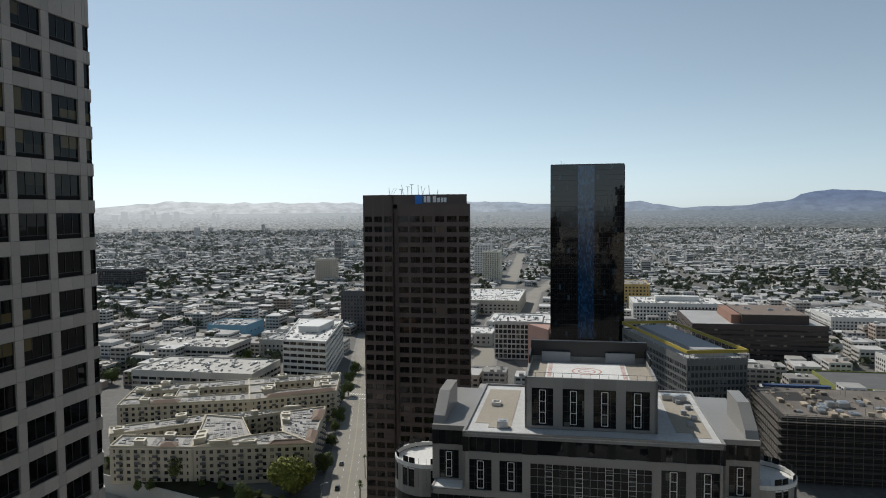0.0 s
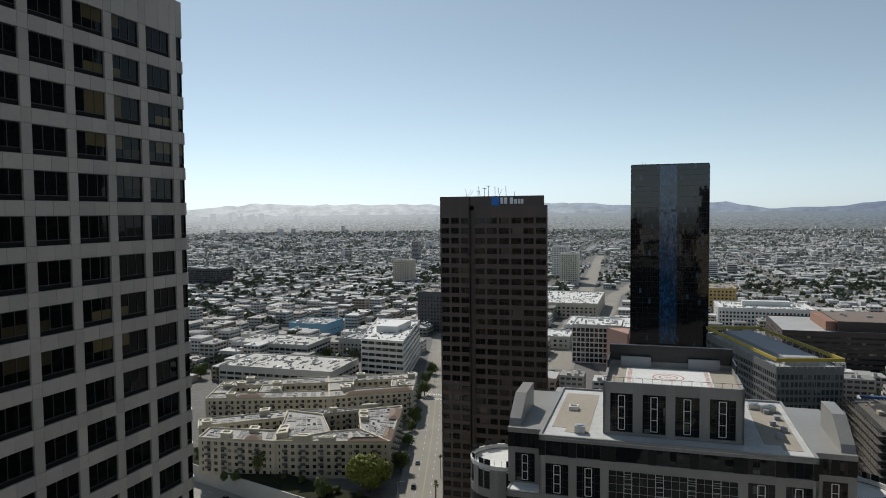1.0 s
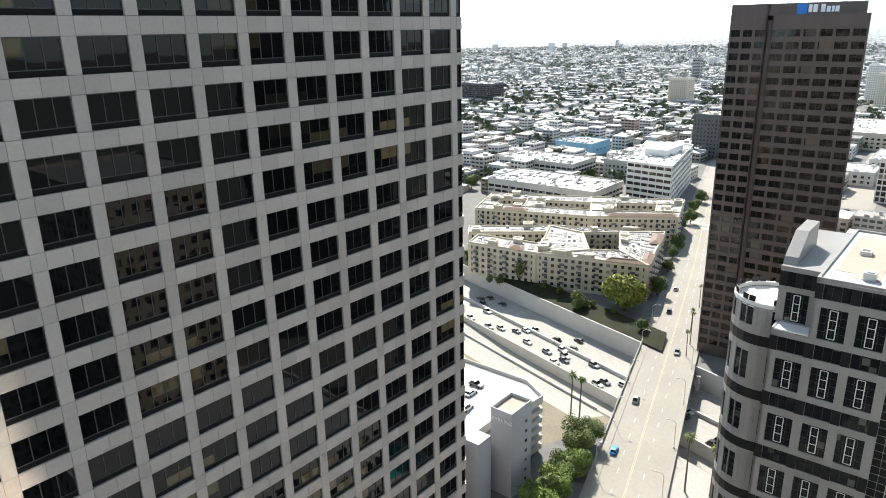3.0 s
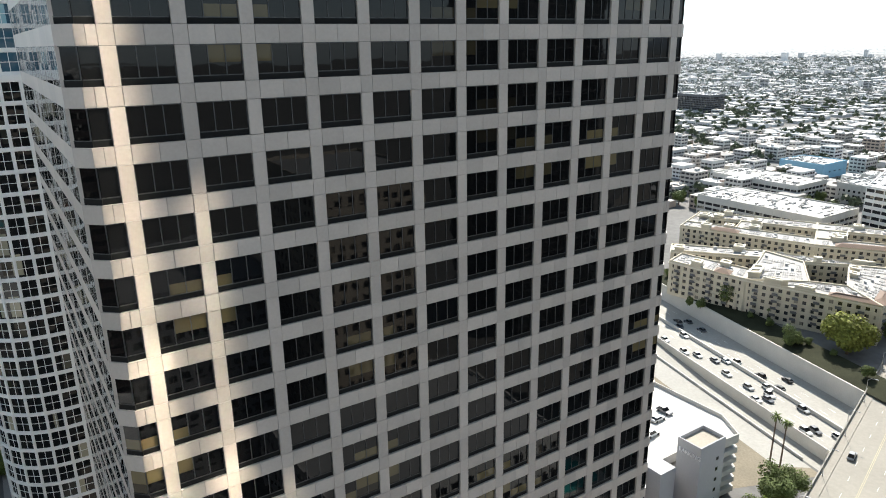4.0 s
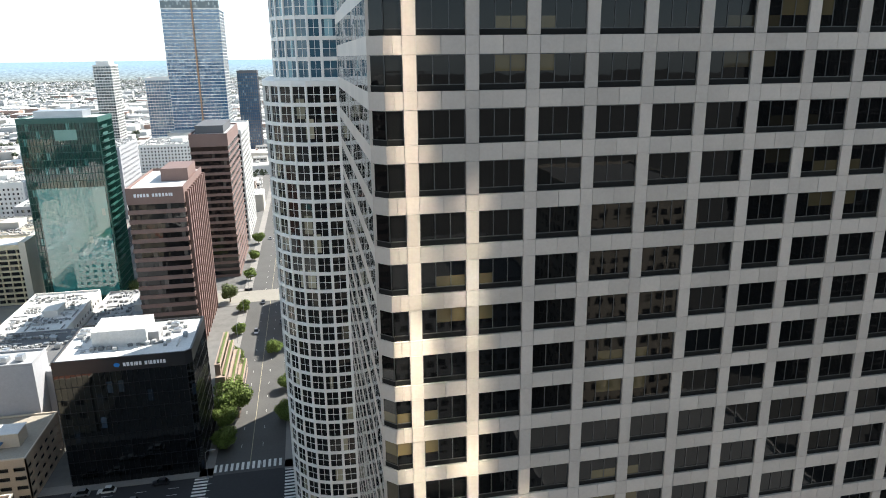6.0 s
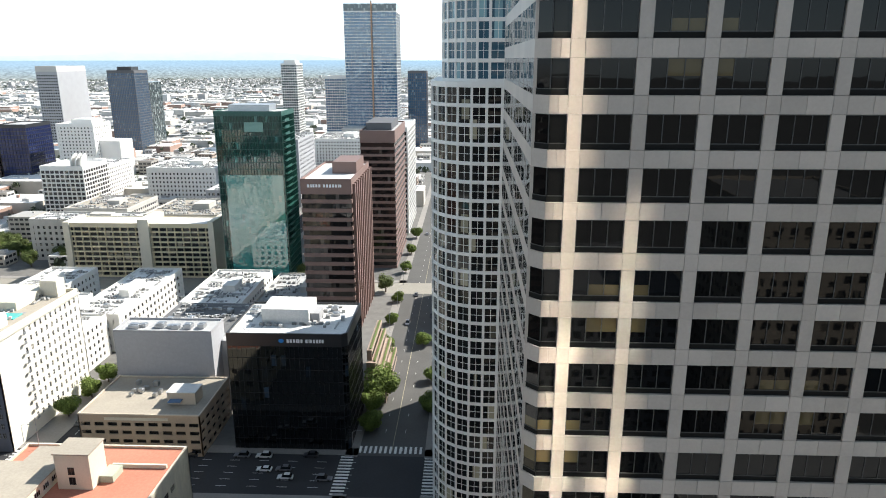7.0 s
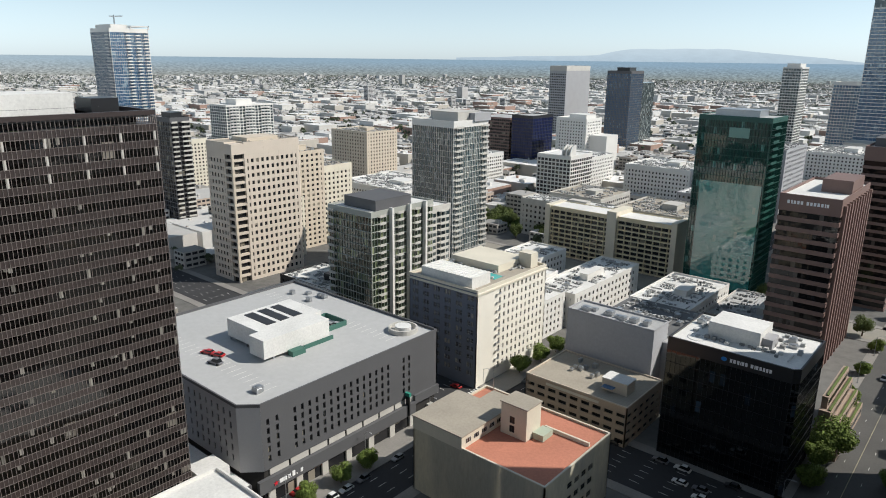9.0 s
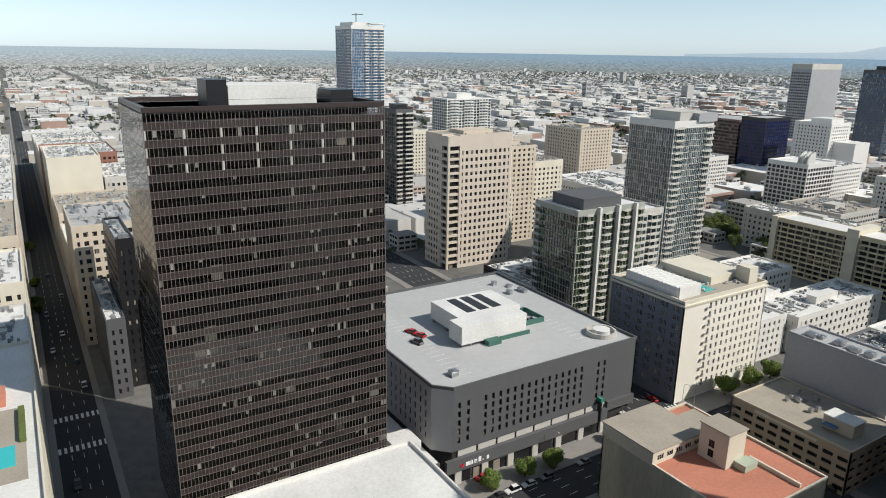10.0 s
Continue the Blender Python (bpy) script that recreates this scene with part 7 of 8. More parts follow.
for k in range(20):
    y = 88 + k * 3.8
    sc.tube((-315.5, y, 0), (-315.5, y, 31), 0.1)
for k in range(17):
    x = -374 + k * 3.4
    sc.tube((x, 87.5, 0), (x, 87.5, 31), 0.1)
for k in range(14):
    sc.tube((-315.5, 88, 2 + 2.2 * k), (-315.5, 162, 2 + 2.2 * k), 0.07)
    sc.tube((-374, 87.5, 2 + 2.2 * k), (-316, 87.5, 2 + 2.2 * k), 0.07)
part("scaffold", sc, mat("rusty_scaffold", (0.20, 0.16, 0.12), 0.7, var=0.3), con)
part("blue_sheeting", Build().box(-374, -371, 96, 128, 28.8, 30.0), mat("blue_sheeting", (0.04, 0.08, 0.18), 0.6, var=0.1), con)
part("site_roof", Build().box(-370, -320, 92, 158, 28.5, 28.8), mat("dusty_slab", (0.16, 0.14, 0.12), 0.95, var=0.5, scale=2.0), con)
# flat dark sheet painted as the darkness of an opening; the roof is closed
part("roof_opening", Build().box(-362, -346, 96, 122, 28.8, 28.86), M_IN, con)
formwork = Build()
rf = random.Random(64)
for k in range(60):
    x, y = rf.uniform(-368, -324), rf.uniform(94, 154)
    formwork.box(x, x + rf.uniform(0.3, 5), y, y + rf.uniform(0.3, 3), 28.86, 28.9 + rf.uniform(0.2, 1.6))
for k in range(24):
    x, y = rf.uniform(-368, -324), rf.uniform(94, 156)
    formwork.tube((x, y, 28.8), (x, y, 28.8 + rf.uniform(1.2, 3.2)), 0.08)
part("formwork", formwork, mat("site_timber", (0.30, 0.25, 0.19), 0.8, var=0.3, isl=0.6), con, "stacked timber and rebar", "stuff")
roof_units(con, -368, -322, 94, 156, 28.8, 16, 91, (1.5, 5), (0.6, 2.5))

# unseen towers added to close the street, fill the windows' reflections and cast shade
NORTH = [
    ("tan stone office tower with square windows", rect(-94, -64, 48, 84), 88, M_TAN, G_DARK, 3.8, 3.4, 1.5, 1.8),
    ("dark glass office tower", rect(4, 60, 60, 100), 150, M_GREYP, G_BLACK, 3.8, 3.0, 0.4, 0.9),
    ("tall mirror glass office tower", rect(-212, -172, 100, 150), 290, M_GREYP, G_BLACK, 4.0, 1.6, 0.1, 0.3),
    ("brown office tower", rect(72, 118, 40, 80), 90, M_BROWN, G_DARK, 3.8, 3.4, 1.3, 1.7),
    ("low grey office building", rect(-60, -4, 70, 120), 60, M_GREYW, G_DARK, 3.8, 3.4, 1.3, 1.7),
    ("low white office building with a pool terrace", rect(-96, -42, -4, 40), 36, M_WHITE, G_DARK, 3.8, 3.4, 1.0, 1.5),
    # hidden by the curved tower; added to throw shadow on the avenue
    ("plain stone office building", rect(-48, 4, -236, -198), 101, M_CONC, G_DARK, 3.8, 3.4, 1.3, 1.7),
    ("plain stone office building", rect(-60, 6, -352, -292), 24, M_CONC, G_DARK, 3.8, 3.4, 1.3, 1.7),
]
for label, poly, hh, mw, mg, fl, pit, pier, span in NORTH:
    tower("office_tower", label, poly, 0, hh, fl, pit, pier, span, mg, mw, M_ROOFG, category="office tower", cap=1)


# pool terrace out of view, added for the curtain wall to mirror
pool = thing("pool_terrace", "pale terrace with a turquoise pool", "terrace", (-106, 6, 0))
part("terrace", Build().box(-116, -97, -6, 20, 0, 14), M_CONC, pool)
part("pool", Build().box(-114, -100, 0, 10, 14, 14.2), mat("terrace_pool_water", (0.03, 0.42, 0.40), 0.1, var=0.05), pool, "turquoise water")


# ---- streets ----
def ribbon(pts, width, z, off=0.0):
    """A strip along a line of points: left and right edge places."""
    L, R = [], []
    for k, p in enumerate(pts):
        a = Vector(pts[max(k - 1, 0)])
        b = Vector(pts[min(k + 1, len(pts) - 1)])
        d = (b - a).normalized()
        n = Vector((-d.y, d.x))
        c = Vector(p) + n * off
        L.append((*(c + n * width / 2), z))
        R.append((*(c - n * width / 2), z))
    return L, R


ROADS = []             # centre line pieces and half widths of the streets that cross one another


def on_road(p, own):
    """True where the place lies on a street other than its own."""
    for line, half in ROADS:
        if line is own:
            continue
        for a, b in zip(line, line[1:]):
            a, b = Vector(a), Vector(b)
            d = b - a
            t = (Vector(p) - a).dot(d) / d.length_squared
            if -0.001 <= t <= 1.001 and (a + d * t - Vector(p)).length < half:
                return True
    return False


def street(label, pts, width, material, z=0.03, walk=4.0):
    th = thing("street", label, "street", (*pts[0], 0), kind="structure")
    L, R = ribbon(pts, width, z)
    b = Build()
    for k in range(len(pts) - 1):
        b.add([R[k], R[k + 1], L[k + 1], L[k]], [(0, 1, 2, 3)])
    part("roadway", b, material, th)
    if walk:
        for s in (1, -1):
            w = Build()
            for p, q in zip(pts, pts[1:]):
                p, q = Vector(p), Vector(q)
                n = max(1, min(60, round((q - p).length / 4.0)))
                for k in range(n):
                    seg = [p.lerp(q, k / n), p.lerp(q, (k + 1) / n)]
                    A, B2 = ribbon(seg, walk, 0.18, s * (width / 2 + walk / 2))
                    mid = (Vector(A[0]) + Vector(B2[1])) / 2
                    if on_road(mid.xy, pts):
                        continue
                    lo = lambda v: (v[0], v[1], 0.0)
                    w.add([B2[0], B2[1], A[1], A[0], lo(B2[0]), lo(B2[1]), lo(A[1]), lo(A[0])], [(0, 1, 2, 3), (4, 5, 1, 0), (6, 7, 3, 2), (5, 6, 2, 1), (7, 4, 0, 3)])
            part("pavement", w, M_WALK, th)
    return th


def lane_lines(th, pts, offs, z=0.045, dash=(3.0, 6.0), material=None, w=0.15):
    b = Build()
    for off, dashed in offs:
        for p, q in zip(pts, pts[1:]):
            p, q = Vector(p), Vector(q)
            d = (q - p).normalized()
            n = Vector((-d.y, d.x))
            L = (q - p).length
            s = 0.0
            while s < L:
                e = min(s + (dash[0] if dashed else L), L)
                if on_road(p + d * (s + e) / 2, pts):
                    s += sum(dash) if dashed else L + 1
                    continue
                c = [p + d * s + n * (off - w / 2), p + d * e + n * (off - w / 2), p + d * e + n * (off + w / 2), p + d * s + n * (off + w / 2)]
                b.add([(*v, z) for v in c], [(0, 1, 2, 3)])
                s += sum(dash) if dashed else L + 1
    part("lane_lines", b, material or M_LINE, th)


FIG = [(23.5, 70), (23.5, -165), (23.5, -192), (23.5, -343), (23.5, -361), (23.5, -700), (23.5, -1500)]
E8 = [(8, -178.5), (13, -178.5), (34, -178.5), (119, -178.5), (133, -178.5), (400, -178.5), (1200, -178.5)]
FLO = [(126, 60), (126, 2), (126, -12), (126, -168), (126, -189), (126, -330), (126, -1200)]
E7 = [(1600, -5), (133, -5), (119, -5), (60, -5)]
E9 = [(0, -352), (13, -352), (34, -352), (119, -352), (133, -352), (300, -352), (900, -352)]
ROADS += [(FIG, 10.5), (E8, 10.5), (FLO, 7.0), (E7, 6.7), (E9, 9.0)]
st = street("broad tree-lined avenue between towers", FIG, 21, mat("worn_avenue_asphalt", (0.088, 0.085, 0.08), 0.9, var=0.25, scale=1.5))
lane_lines(st, FIG, [(-3.3, True), (3.3, True)], dash=(2.0, 9.0), w=0.11)
lane_lines(st, FIG, [(0.0, False)], material=M_YEL)
st = street("shaded cross street with parked cars", E8, 21, M_ASPH, 0.034)
lane_lines(st, E8, [(-6.6, True), (-3.3, True), (0, True), (3.3, True), (6.6, True)])
st = street("street with clipped trees beside the store", FLO, 14, M_ASPH, 0.032)
part("wide_pavement", Build().box(133, 143.2, -166, -19, 0, 0.19), M_WALK, st)
part("wide_pavement", Build().box(133, 143.2, -340, -190, 0, 0.19), M_WALK, st)
lane_lines(st, FLO, [(-3.6, True), (0.0, True), (3.6, True)])
st = street("dark downtown street between old buildings", E7, 13.4, M_ASPH, 0.036, 2.1)
lane_lines(st, E7, [(-3.2, True), (0, True), (3.2, True)])
S7 = [(60, -7), (-12, -9), (-75, -37), (-140, -60), (-150, -62.7)]
street("downtown street leading to the bridge", S7, 20, M_ASPH, 0.038)
W7 = [(-272, -95.5), (-345, -115.5), (-484, -156.5), (-900, -270)]
st = street("sunlit street running west past the apartments", W7, 16, M_ASPHL, 0.03, 3.0)
lane_lines(st, W7, [(-3.3, True), (3.3, True)])
lane_lines(st, W7, [(0.15, False), (-0.15, False)], material=M_YEL)
street("cross street past the avenue", E9, 18, M_ASPHL, 0.033)
street("street between apartment towers", [(227.5, -166), (227.5, -192)], 12, M_ASPH, 0.031, 0)
WIL = [(-520, -72), (-900, -95), (-1900, -150)]
street("long pale boulevard running west", WIL, 17, M_ASPHL, 0.03, 3.0)
BEA = [(-330, 30), (-600, -55), (-1000, -60), (-1900, 60)]
street("broad tree-lined road to the west", BEA, 15, M_ASPHL, 0.031, 3.0)

# crossings at the avenue
cw = thing("crosswalks", "white ladder crosswalks at the junctions", "road marking", (23, -178, 0), kind="structure")
b = Build()
for y0 in (-194.5, -166.0):
    for k in range(13):
        b.box(14 + k * 1.6, 14.8 + k * 1.6, y0, y0 + 4, 0.04, 0.055)
for x0 in (8.8, 35.0):
    for k in range(13):
        b.box(x0, x0 + 4, -188.5 + k * 1.6, -187.7 + k * 1.6, 0.04, 0.055)
for x0 in (117.5, 139.5):
    for k in range(9):
        b.box(x0, x0 + 3.5, -13.6 + k * 1.6, -12.8 + k * 1.6, 0.045, 0.06)
    for k in range(12):
        b.box(x0, x0 + 3.5, -188 + k * 1.6, -187.2 + k * 1.6, 0.045, 0.06)
for y0 in (3.0, -22.0):
    for k in range(10):
        b.box(123 + k * 1.6, 123.8 + k * 1.6, y0, y0 + 3.5, 0.04, 0.055)
for x0 in (216, 237):
    for k in range(10):
        b.box(x0, x0 + 3.5, -13.6 + k * 1.6, -12.8 + k * 1.6, 0.045, 0.06)
for k in range(9):
    b.box(-418 + k * 0.1, -415 + k * 0.1, -143 + k * 1.6, -142.2 + k * 1.6, 0.04, 0.055)
    b.box(-428 + k * 0.1, -425 + k * 0.1, -146 + k * 1.6, -145.2 + k * 1.6, 0.04, 0.055)
part("stripes", b, M_LINE, cw)


# ---- the bridge over the freeway ----
def bridge():
    th = thing("road_bridge", "pale concrete road bridge over the freeway", "bridge", (-210, -79, 0))
    c = [(-140, -60), (-272, -95.5)]
    L, R = ribbon(c, 21.0, 0.0)
    dk = Build()
    v = [R[0], R[1], L[1], L[0]]
    dk.add([(p[0], p[1], 0.06) for p in v] + [(p[0], p[1], -1.2) for p in v], [(0, 1, 2, 3), (7, 6, 5, 4), (4, 5, 1, 0), (6, 7, 3, 2), (5, 6, 2, 1), (7, 4, 0, 3)])
    part("deck", dk, M_ASPHL, th, "bleached asphalt deck")
    for s in (1, -1):
        A, B2 = ribbon(c, 2.6, 0.0, s * 9.2)
        w = Build()
        q = [B2[0], B2[1], A[1], A[0]]
        w.add([(p[0], p[1], 0.24) for p in q] + [(p[0], p[1], 0.0) for p in q], [(0, 1, 2, 3), (4, 5, 1, 0), (6, 7, 3, 2)])
        part("footway", w, M_ASPHL, th)
        A, B2 = ribbon(c, 0.35, 0.0, s * 10.6)
        w = Build()
        q = [B2[0], B2[1], A[1], A[0]]
        w.add([(p[0], p[1], 1.15) for p in q] + [(p[0], p[1], -1.4) for p in q], [(0, 1, 2, 3), (4, 5, 1, 0), (6, 7, 3, 2), (5, 6, 2, 1), (7, 4, 0, 3), (7, 6, 5, 4)])
        part("parapet", w, mat("weathered_parapet_concrete", (0.27, 0.255, 0.225), 0.9, var=0.2), th)
    lane_lines(th, c, [(-3.6, True), (3.6, True)], 0.075, dash=(2.5, 7.0), w=0.12)
    lane_lines(th, c, [(0.2, False), (-0.2, False)], 0.075, material=M_YEL)
    for w in (23.5, 38):
        for s in (46, 52, 58):
            x, y, z = fwy(s - 8 + w * 0.0, w)
            part("pier", Build().cyl(x, y, -7, -1.2, 0.8, seg=12), M_CONC, th)


bridge()


def freeway_fittings():
    th = thing("freeway_walls", "concrete barriers and lane lines of the sunken freeway", "freeway", fwy(0, 22), kind="structure")

    def run(w0, w1, s0, s1, z0, z1, name, m=M_CONC):
        b = Build()
        q = [fwy(s0, w0)[:2], fwy(s1, w0)[:2], fwy(s1, w1)[:2], fwy(s0, w1)[:2]]
        b.prism(q, z0, z1)
        part(name, b, m, th)

    run(23.2, 23.9, -330, 118, -7, -5.6, "median_barrier")
    run(RW - 0.5, RW, -100, 118, -10.9, -6.0, "lane_wall")
    low = Build()
    cuts = ((-330, -7.02), (-75, -7.02), (-20, -10.4), (118, -10.8))
    for (s0, z0), (s1, z1) in zip(cuts, cuts[1:]):
        low.add([fwy(s0, W0, z0), fwy(s1, W0, z1), fwy(s1, RW, z1), fwy(s0, RW, z0)], [(0, 1, 2, 3)])
    part("sunken_lane", low, M_CONCR, th)
    run(39.7, 40.3, -330, 21.8, -7, 1.0, "far_wall")
    run(39.7, 40.3, 21.8, 47.2, -7, -0.1, "bridge_abutment")
    run(39.7, 40.3, 47.2, 118, -7, 1.0, "far_wall")
    b = Build()
    for w in (13.2, 16.7, 20.2, 27.6, 31.3, 35.0):
        s = -320.0
        while s < 115:
            q = [fwy(s, w, -6.97), fwy(s + 3.5, w, -6.97), fwy(s + 3.5, w + 0.16, -6.97), fwy(s, w + 0.16, -6.97)]
            b.add(q, [(0, 1, 2, 3)])
            s += 12
    part("lane_lines", b, M_LINE, th)
    bank = Build()
    q0, q1, q2, q3 = fwy(-300, 40.3), fwy(32, 40.3), fwy(24, 53), fwy(-300, 53)
    bank.add([(q0[0], q0[1], 0.9), (q1[0], q1[1], 0.9), (q2[0], q2[1], 2.2), (q3[0], q3[1], 2.2), (q2[0], q2[1], 0), (q3[0], q3[1], 0), (q1[0], q1[1], 0)], [(0, 1, 2, 3), (3, 2, 4, 5), (1, 6, 4, 2)])
    # ivy coloured near black so that it also holds the trees' shade
    part("planted_bank", bank, mat("tree_shaded_ivy", (0.030, 0.032, 0.018), 0.95, var=0.5, scale=0.8, bump=0.6, spec=0.1), th, "bank ivy with tree shade in its colour")
    lane = Build()
    q = [fwy(-330, -24, 0.05), fwy(46, -20, 0.05), fwy(50, -11, 0.05), fwy(-330, -11, 0.05)]
    lane.add(q, [(0, 1, 2, 3)])
    part("slip_road", lane, M_CONCR, th)
    strip = Build()
    q = [fwy(-330, -34, 0.04), fwy(50, -44, 0.04), fwy(54, -11, 0.04), fwy(-330, -24, 0.04)]
    strip.add(q, [(0, 1, 2, 3)])
    part("dry_verge", strip, M_EARTH, th)
    far_lane = Build()
    far_lane.add([fwy(74, -40, 0.05), fwy(150, -40, 0.05), fwy(150, -10.2, 0.05), fwy(74, -10.2, 0.05)], [(0, 1, 2, 3)])
    part("slip_road", far_lane, M_CONCR, th)
    kerb = Build()
    q = [fwy(-330, -10.6)[:2], fwy(46, -10.6)[:2], fwy(46, -10.2)[:2], fwy(-330, -10.2)[:2]]
    kerb.prism(q, 0.0, 0.9)
    part("edge_barrier", kerb, M_CONC, th)


freeway_fittings()


# ---- trees ----
def tree_meshes(seed, r, h, leaves, tall=1.0, blobs=7):
    rr = random.Random(seed)
    t = Build()
    top = h - r * 0.9
    t.tube((0, 0, 0), (0.05 * h * rr.uniform(-1, 1), 0.05 * h * rr.uniform(-1, 1), top), 0.035 * h, 0.018 * h, 7)
    cr = Build()
    centres = [(0, 0, h - r * tall, r * 0.75)]
    for k in range(blobs):
        a = 2 * math.pi * k / blobs + rr.uniform(-0.4, 0.4)
        d = r * rr.uniform(0.35, 0.6)
        centres.append((d * math.cos(a), d * math.sin(a), h - r * tall + rr.uniform(-0.45, 0.4) * r * tall, r * rr.uniform(0.42, 0.62)))
        t.tube((0, 0, top * 0.85), (d * math.cos(a) * 0.8, d * math.sin(a) * 0.8, centres[-1][2]), 0.014 * h, 0.006 * h, 5)
    for k in range(leaves):
        cx, cy, cz, cr_ = rr.choice(centres)
        v = Vector((rr.gauss(0, 1), rr.gauss(0, 1), rr.gauss(0, 1))).normalized()
        p = Vector((cx, cy, cz)) + Vector((v.x, v.y, v.z * tall)) * cr_ * (0.55 + 0.5 * rr.random())
        n = (v + Vector((rr.gauss(0, 0.5), rr.gauss(0, 0.5), rr.gauss(0, 0.5) + 0.3))).normalized()
        u = n.cross(Vector((rr.gauss(0, 1), rr.gauss(0, 1), rr.gauss(0, 1)))).normalized()
        w = n.cross(u)
        s = r * (rr.uniform(0.05, 0.10) if leaves < 4000 else rr.uniform(0.035, 0.072))
        cr.add([tuple(p + u * s * 1.2), tuple(p + w * s * 0.8 + n * s * 0.2), tuple(p - u * s), tuple(p - w * s * 0.8 + n * s * 0.2)], [(0, 1, 2, 3)])
    return t.mesh("trunk", M_BARK), cr


def tree_kind(label, seed, r, h, leaves, material, tall=1.0, group="", category="tree"):
    tm, cr = tree_meshes(seed, r, h, leaves, tall)
    th = thing("tree", label, category, (0, 0, -50), group)
    part("trunk", tm, None, th)
    part("crown", cr.mesh("crown", material), None, th)
    return th


def palm_kind(label, seed, h):
    rr = random.Random(seed)
    th = thing("palm_tree", label, "palm tree", (0, 0, -50))
    t = Build()
    t.tube((0, 0, 0), (0.2, 0.1, h), 0.28, 0.17, 8)
    part("trunk", t.mesh("trunk", M_BARK), None, th)
    c = Build()
    for k in range(34):
        a, e = rr.uniform(0, 6.28), rr.uniform(-0.7, 1.1)
        L = rr.uniform(1.5, 2.3)
        prev = Vector((0.2, 0.1, h))
        for q in range(4):
            e2 = e - q * 0.45
            nxt = prev + Vector((math.cos(a) * math.cos(e2), math.sin(a) * math.cos(e2), math.sin(e2))) * L / 4
            side = Vector((-math.sin(a), math.cos(a), 0)) * (0.3 - 0.06 * q)
            c.add([tuple(prev + side), tuple(prev - side), tuple(nxt - side * 0.8), tuple(nxt + side * 0.8)], [(0, 1, 2, 3)])
            prev = nxt
    part("crown", c.mesh("crown", M_LEAFD), None, th)
    return th


def put(kind, x, y, z=0.0, s=1.0, rz=0.0, first={}):
    m = pose(x, y, z, 0, 0, rz) @ Matrix.Scale(s, 4)
    if kind.name not in first:
        first[kind.name] = True
        kind.matrix_basis = m
        return kind
    ob = copy_thing(kind, pose(x, y, z, 0, 0, rz))
    ob.scale = (s, s, s)
    return ob


FIC = [tree_kind("round clipped green street tree beside the road", 10 + k, 4.6, 8.5, 6800, M_LEAF, 0.85, "street trees") for k in range(3)]
ASH = [tree_kind("loose dark green tree on the bank", 30 + k, 5.5, 13.0, 4600, M_LEAFD, 1.1, "bank trees") for k in range(3)]
OAK = tree_kind("broad yellow-green tree on the freeway bank", 44, 8.0, 15.0, 9000, mat("yellow_green_leaves", (0.20, 0.215, 0.045), 0.75, var=0.4, scale=0.4, isl=0.35, spec=0.2), 0.85, "bank trees")
PALM = [palm_kind("slender fan palm beside the road", 50 + k, 15 + 3 * k) for k in range(2)]
rt = random.Random(77)
TREES_FIC = [(31.6, -225.5, 1.55), (33.0, -216.5, 0.95), (33.0, -238.0, 1.1), (33.5, -257.5, 0.9), (34.5, -272, 0.75), (19, -275, 0.8), (13.5, -241.5, 0.75), (13, -218.5, 0.8), (32, -204.5, 0.9),
             (35.5, -300, 0.7), (35.5, -330, 0.7), (12, -300, 0.8), (36, -380, 0.8), (12, -390, 0.8), (36, -420, 0.8), (36, -460, 0.9),
             (135.6, -84, 0.7), (135.6, -101.8, 0.72), (135.3, -113.9, 0.72), (135.6, -125, 0.74), (135.6, -151, 0.66),
             (138.2, -209.4, 0.9), (137.5, -223.4, 0.9), (137.9, -236.1, 0.9), (138, -252, 0.8), (120, -250, 0.6)]
TREES_FIC += [(352, 1.6, 0.6), (362, 1.6, 0.65), (395, 1.4, 0.6), (470, 1.4, 0.7)]
TREES_FIC += [(-148.5, -77.6, 1.1), (-137.0, -76.2, 1.15), (-126.0, -75.2, 1.25)]
TREES_FIC += [(268 + 7 * (k % 6) + rt.uniform(-3, 3), -402 - 9 * (k // 6) + rt.uniform(-3, 3), rt.uniform(0.5, 0.9)) for k in range(18)]
for x, y, s in TREES_FIC:
    put(rt.choice(FIC), x, y, 0.1, s, rt.uniform(0, 360))
TREES_ASH = [(-273.5, -173.7, 0, 1.25), (-256, -134, 0, 0.75), (-293.4, -113.8, 0, 0.8), (-327.5, -122.5, 0, 0.6), (-365.8, -132.3, 0, 0.75), (-421.7, -146, 0, 0.8), (-450, -154, 0, 0.8), (-480.6, -160.1, 0, 0.8), (-306, -150, 0, 0.9), (-300, -144, 0, 0.7), (-357, -138, 0, 0.6), (-341, -158, 0, 0.6), (-331, -185, 0, 0.65), (-321, -206, 0, 0.6), (-313, -222, 0, 0.7), (-295, -191, 0, 0.9), (-287, -203, 0, 0.8),
             (-165.5, -80.8, 0, 0.72), (-160.5, -82.5, 0, 0.9), (-156, -80, 0, 0.85), (-143, -78.5, 0, 0.8), (-131, -77, 0, 0.85),
             (-261, -181, 0, 0.42), (-260, -186, 0, 0.38), (-350, -129, 0, 0.55), (-405, -146, 0, 0.6), (-215, -186, -2, 0.5), (-292, -178, 0, 0.8)]
for k in range(12):
    TREES_ASH.append((*fwy(-150 + k * 15 + rt.uniform(-4, 4), 47 + rt.uniform(-4, 5))[:2], 1.2, rt.uniform(0.25, 0.45)))
put(OAK, -267.0, -118.0, 0, 1.25)
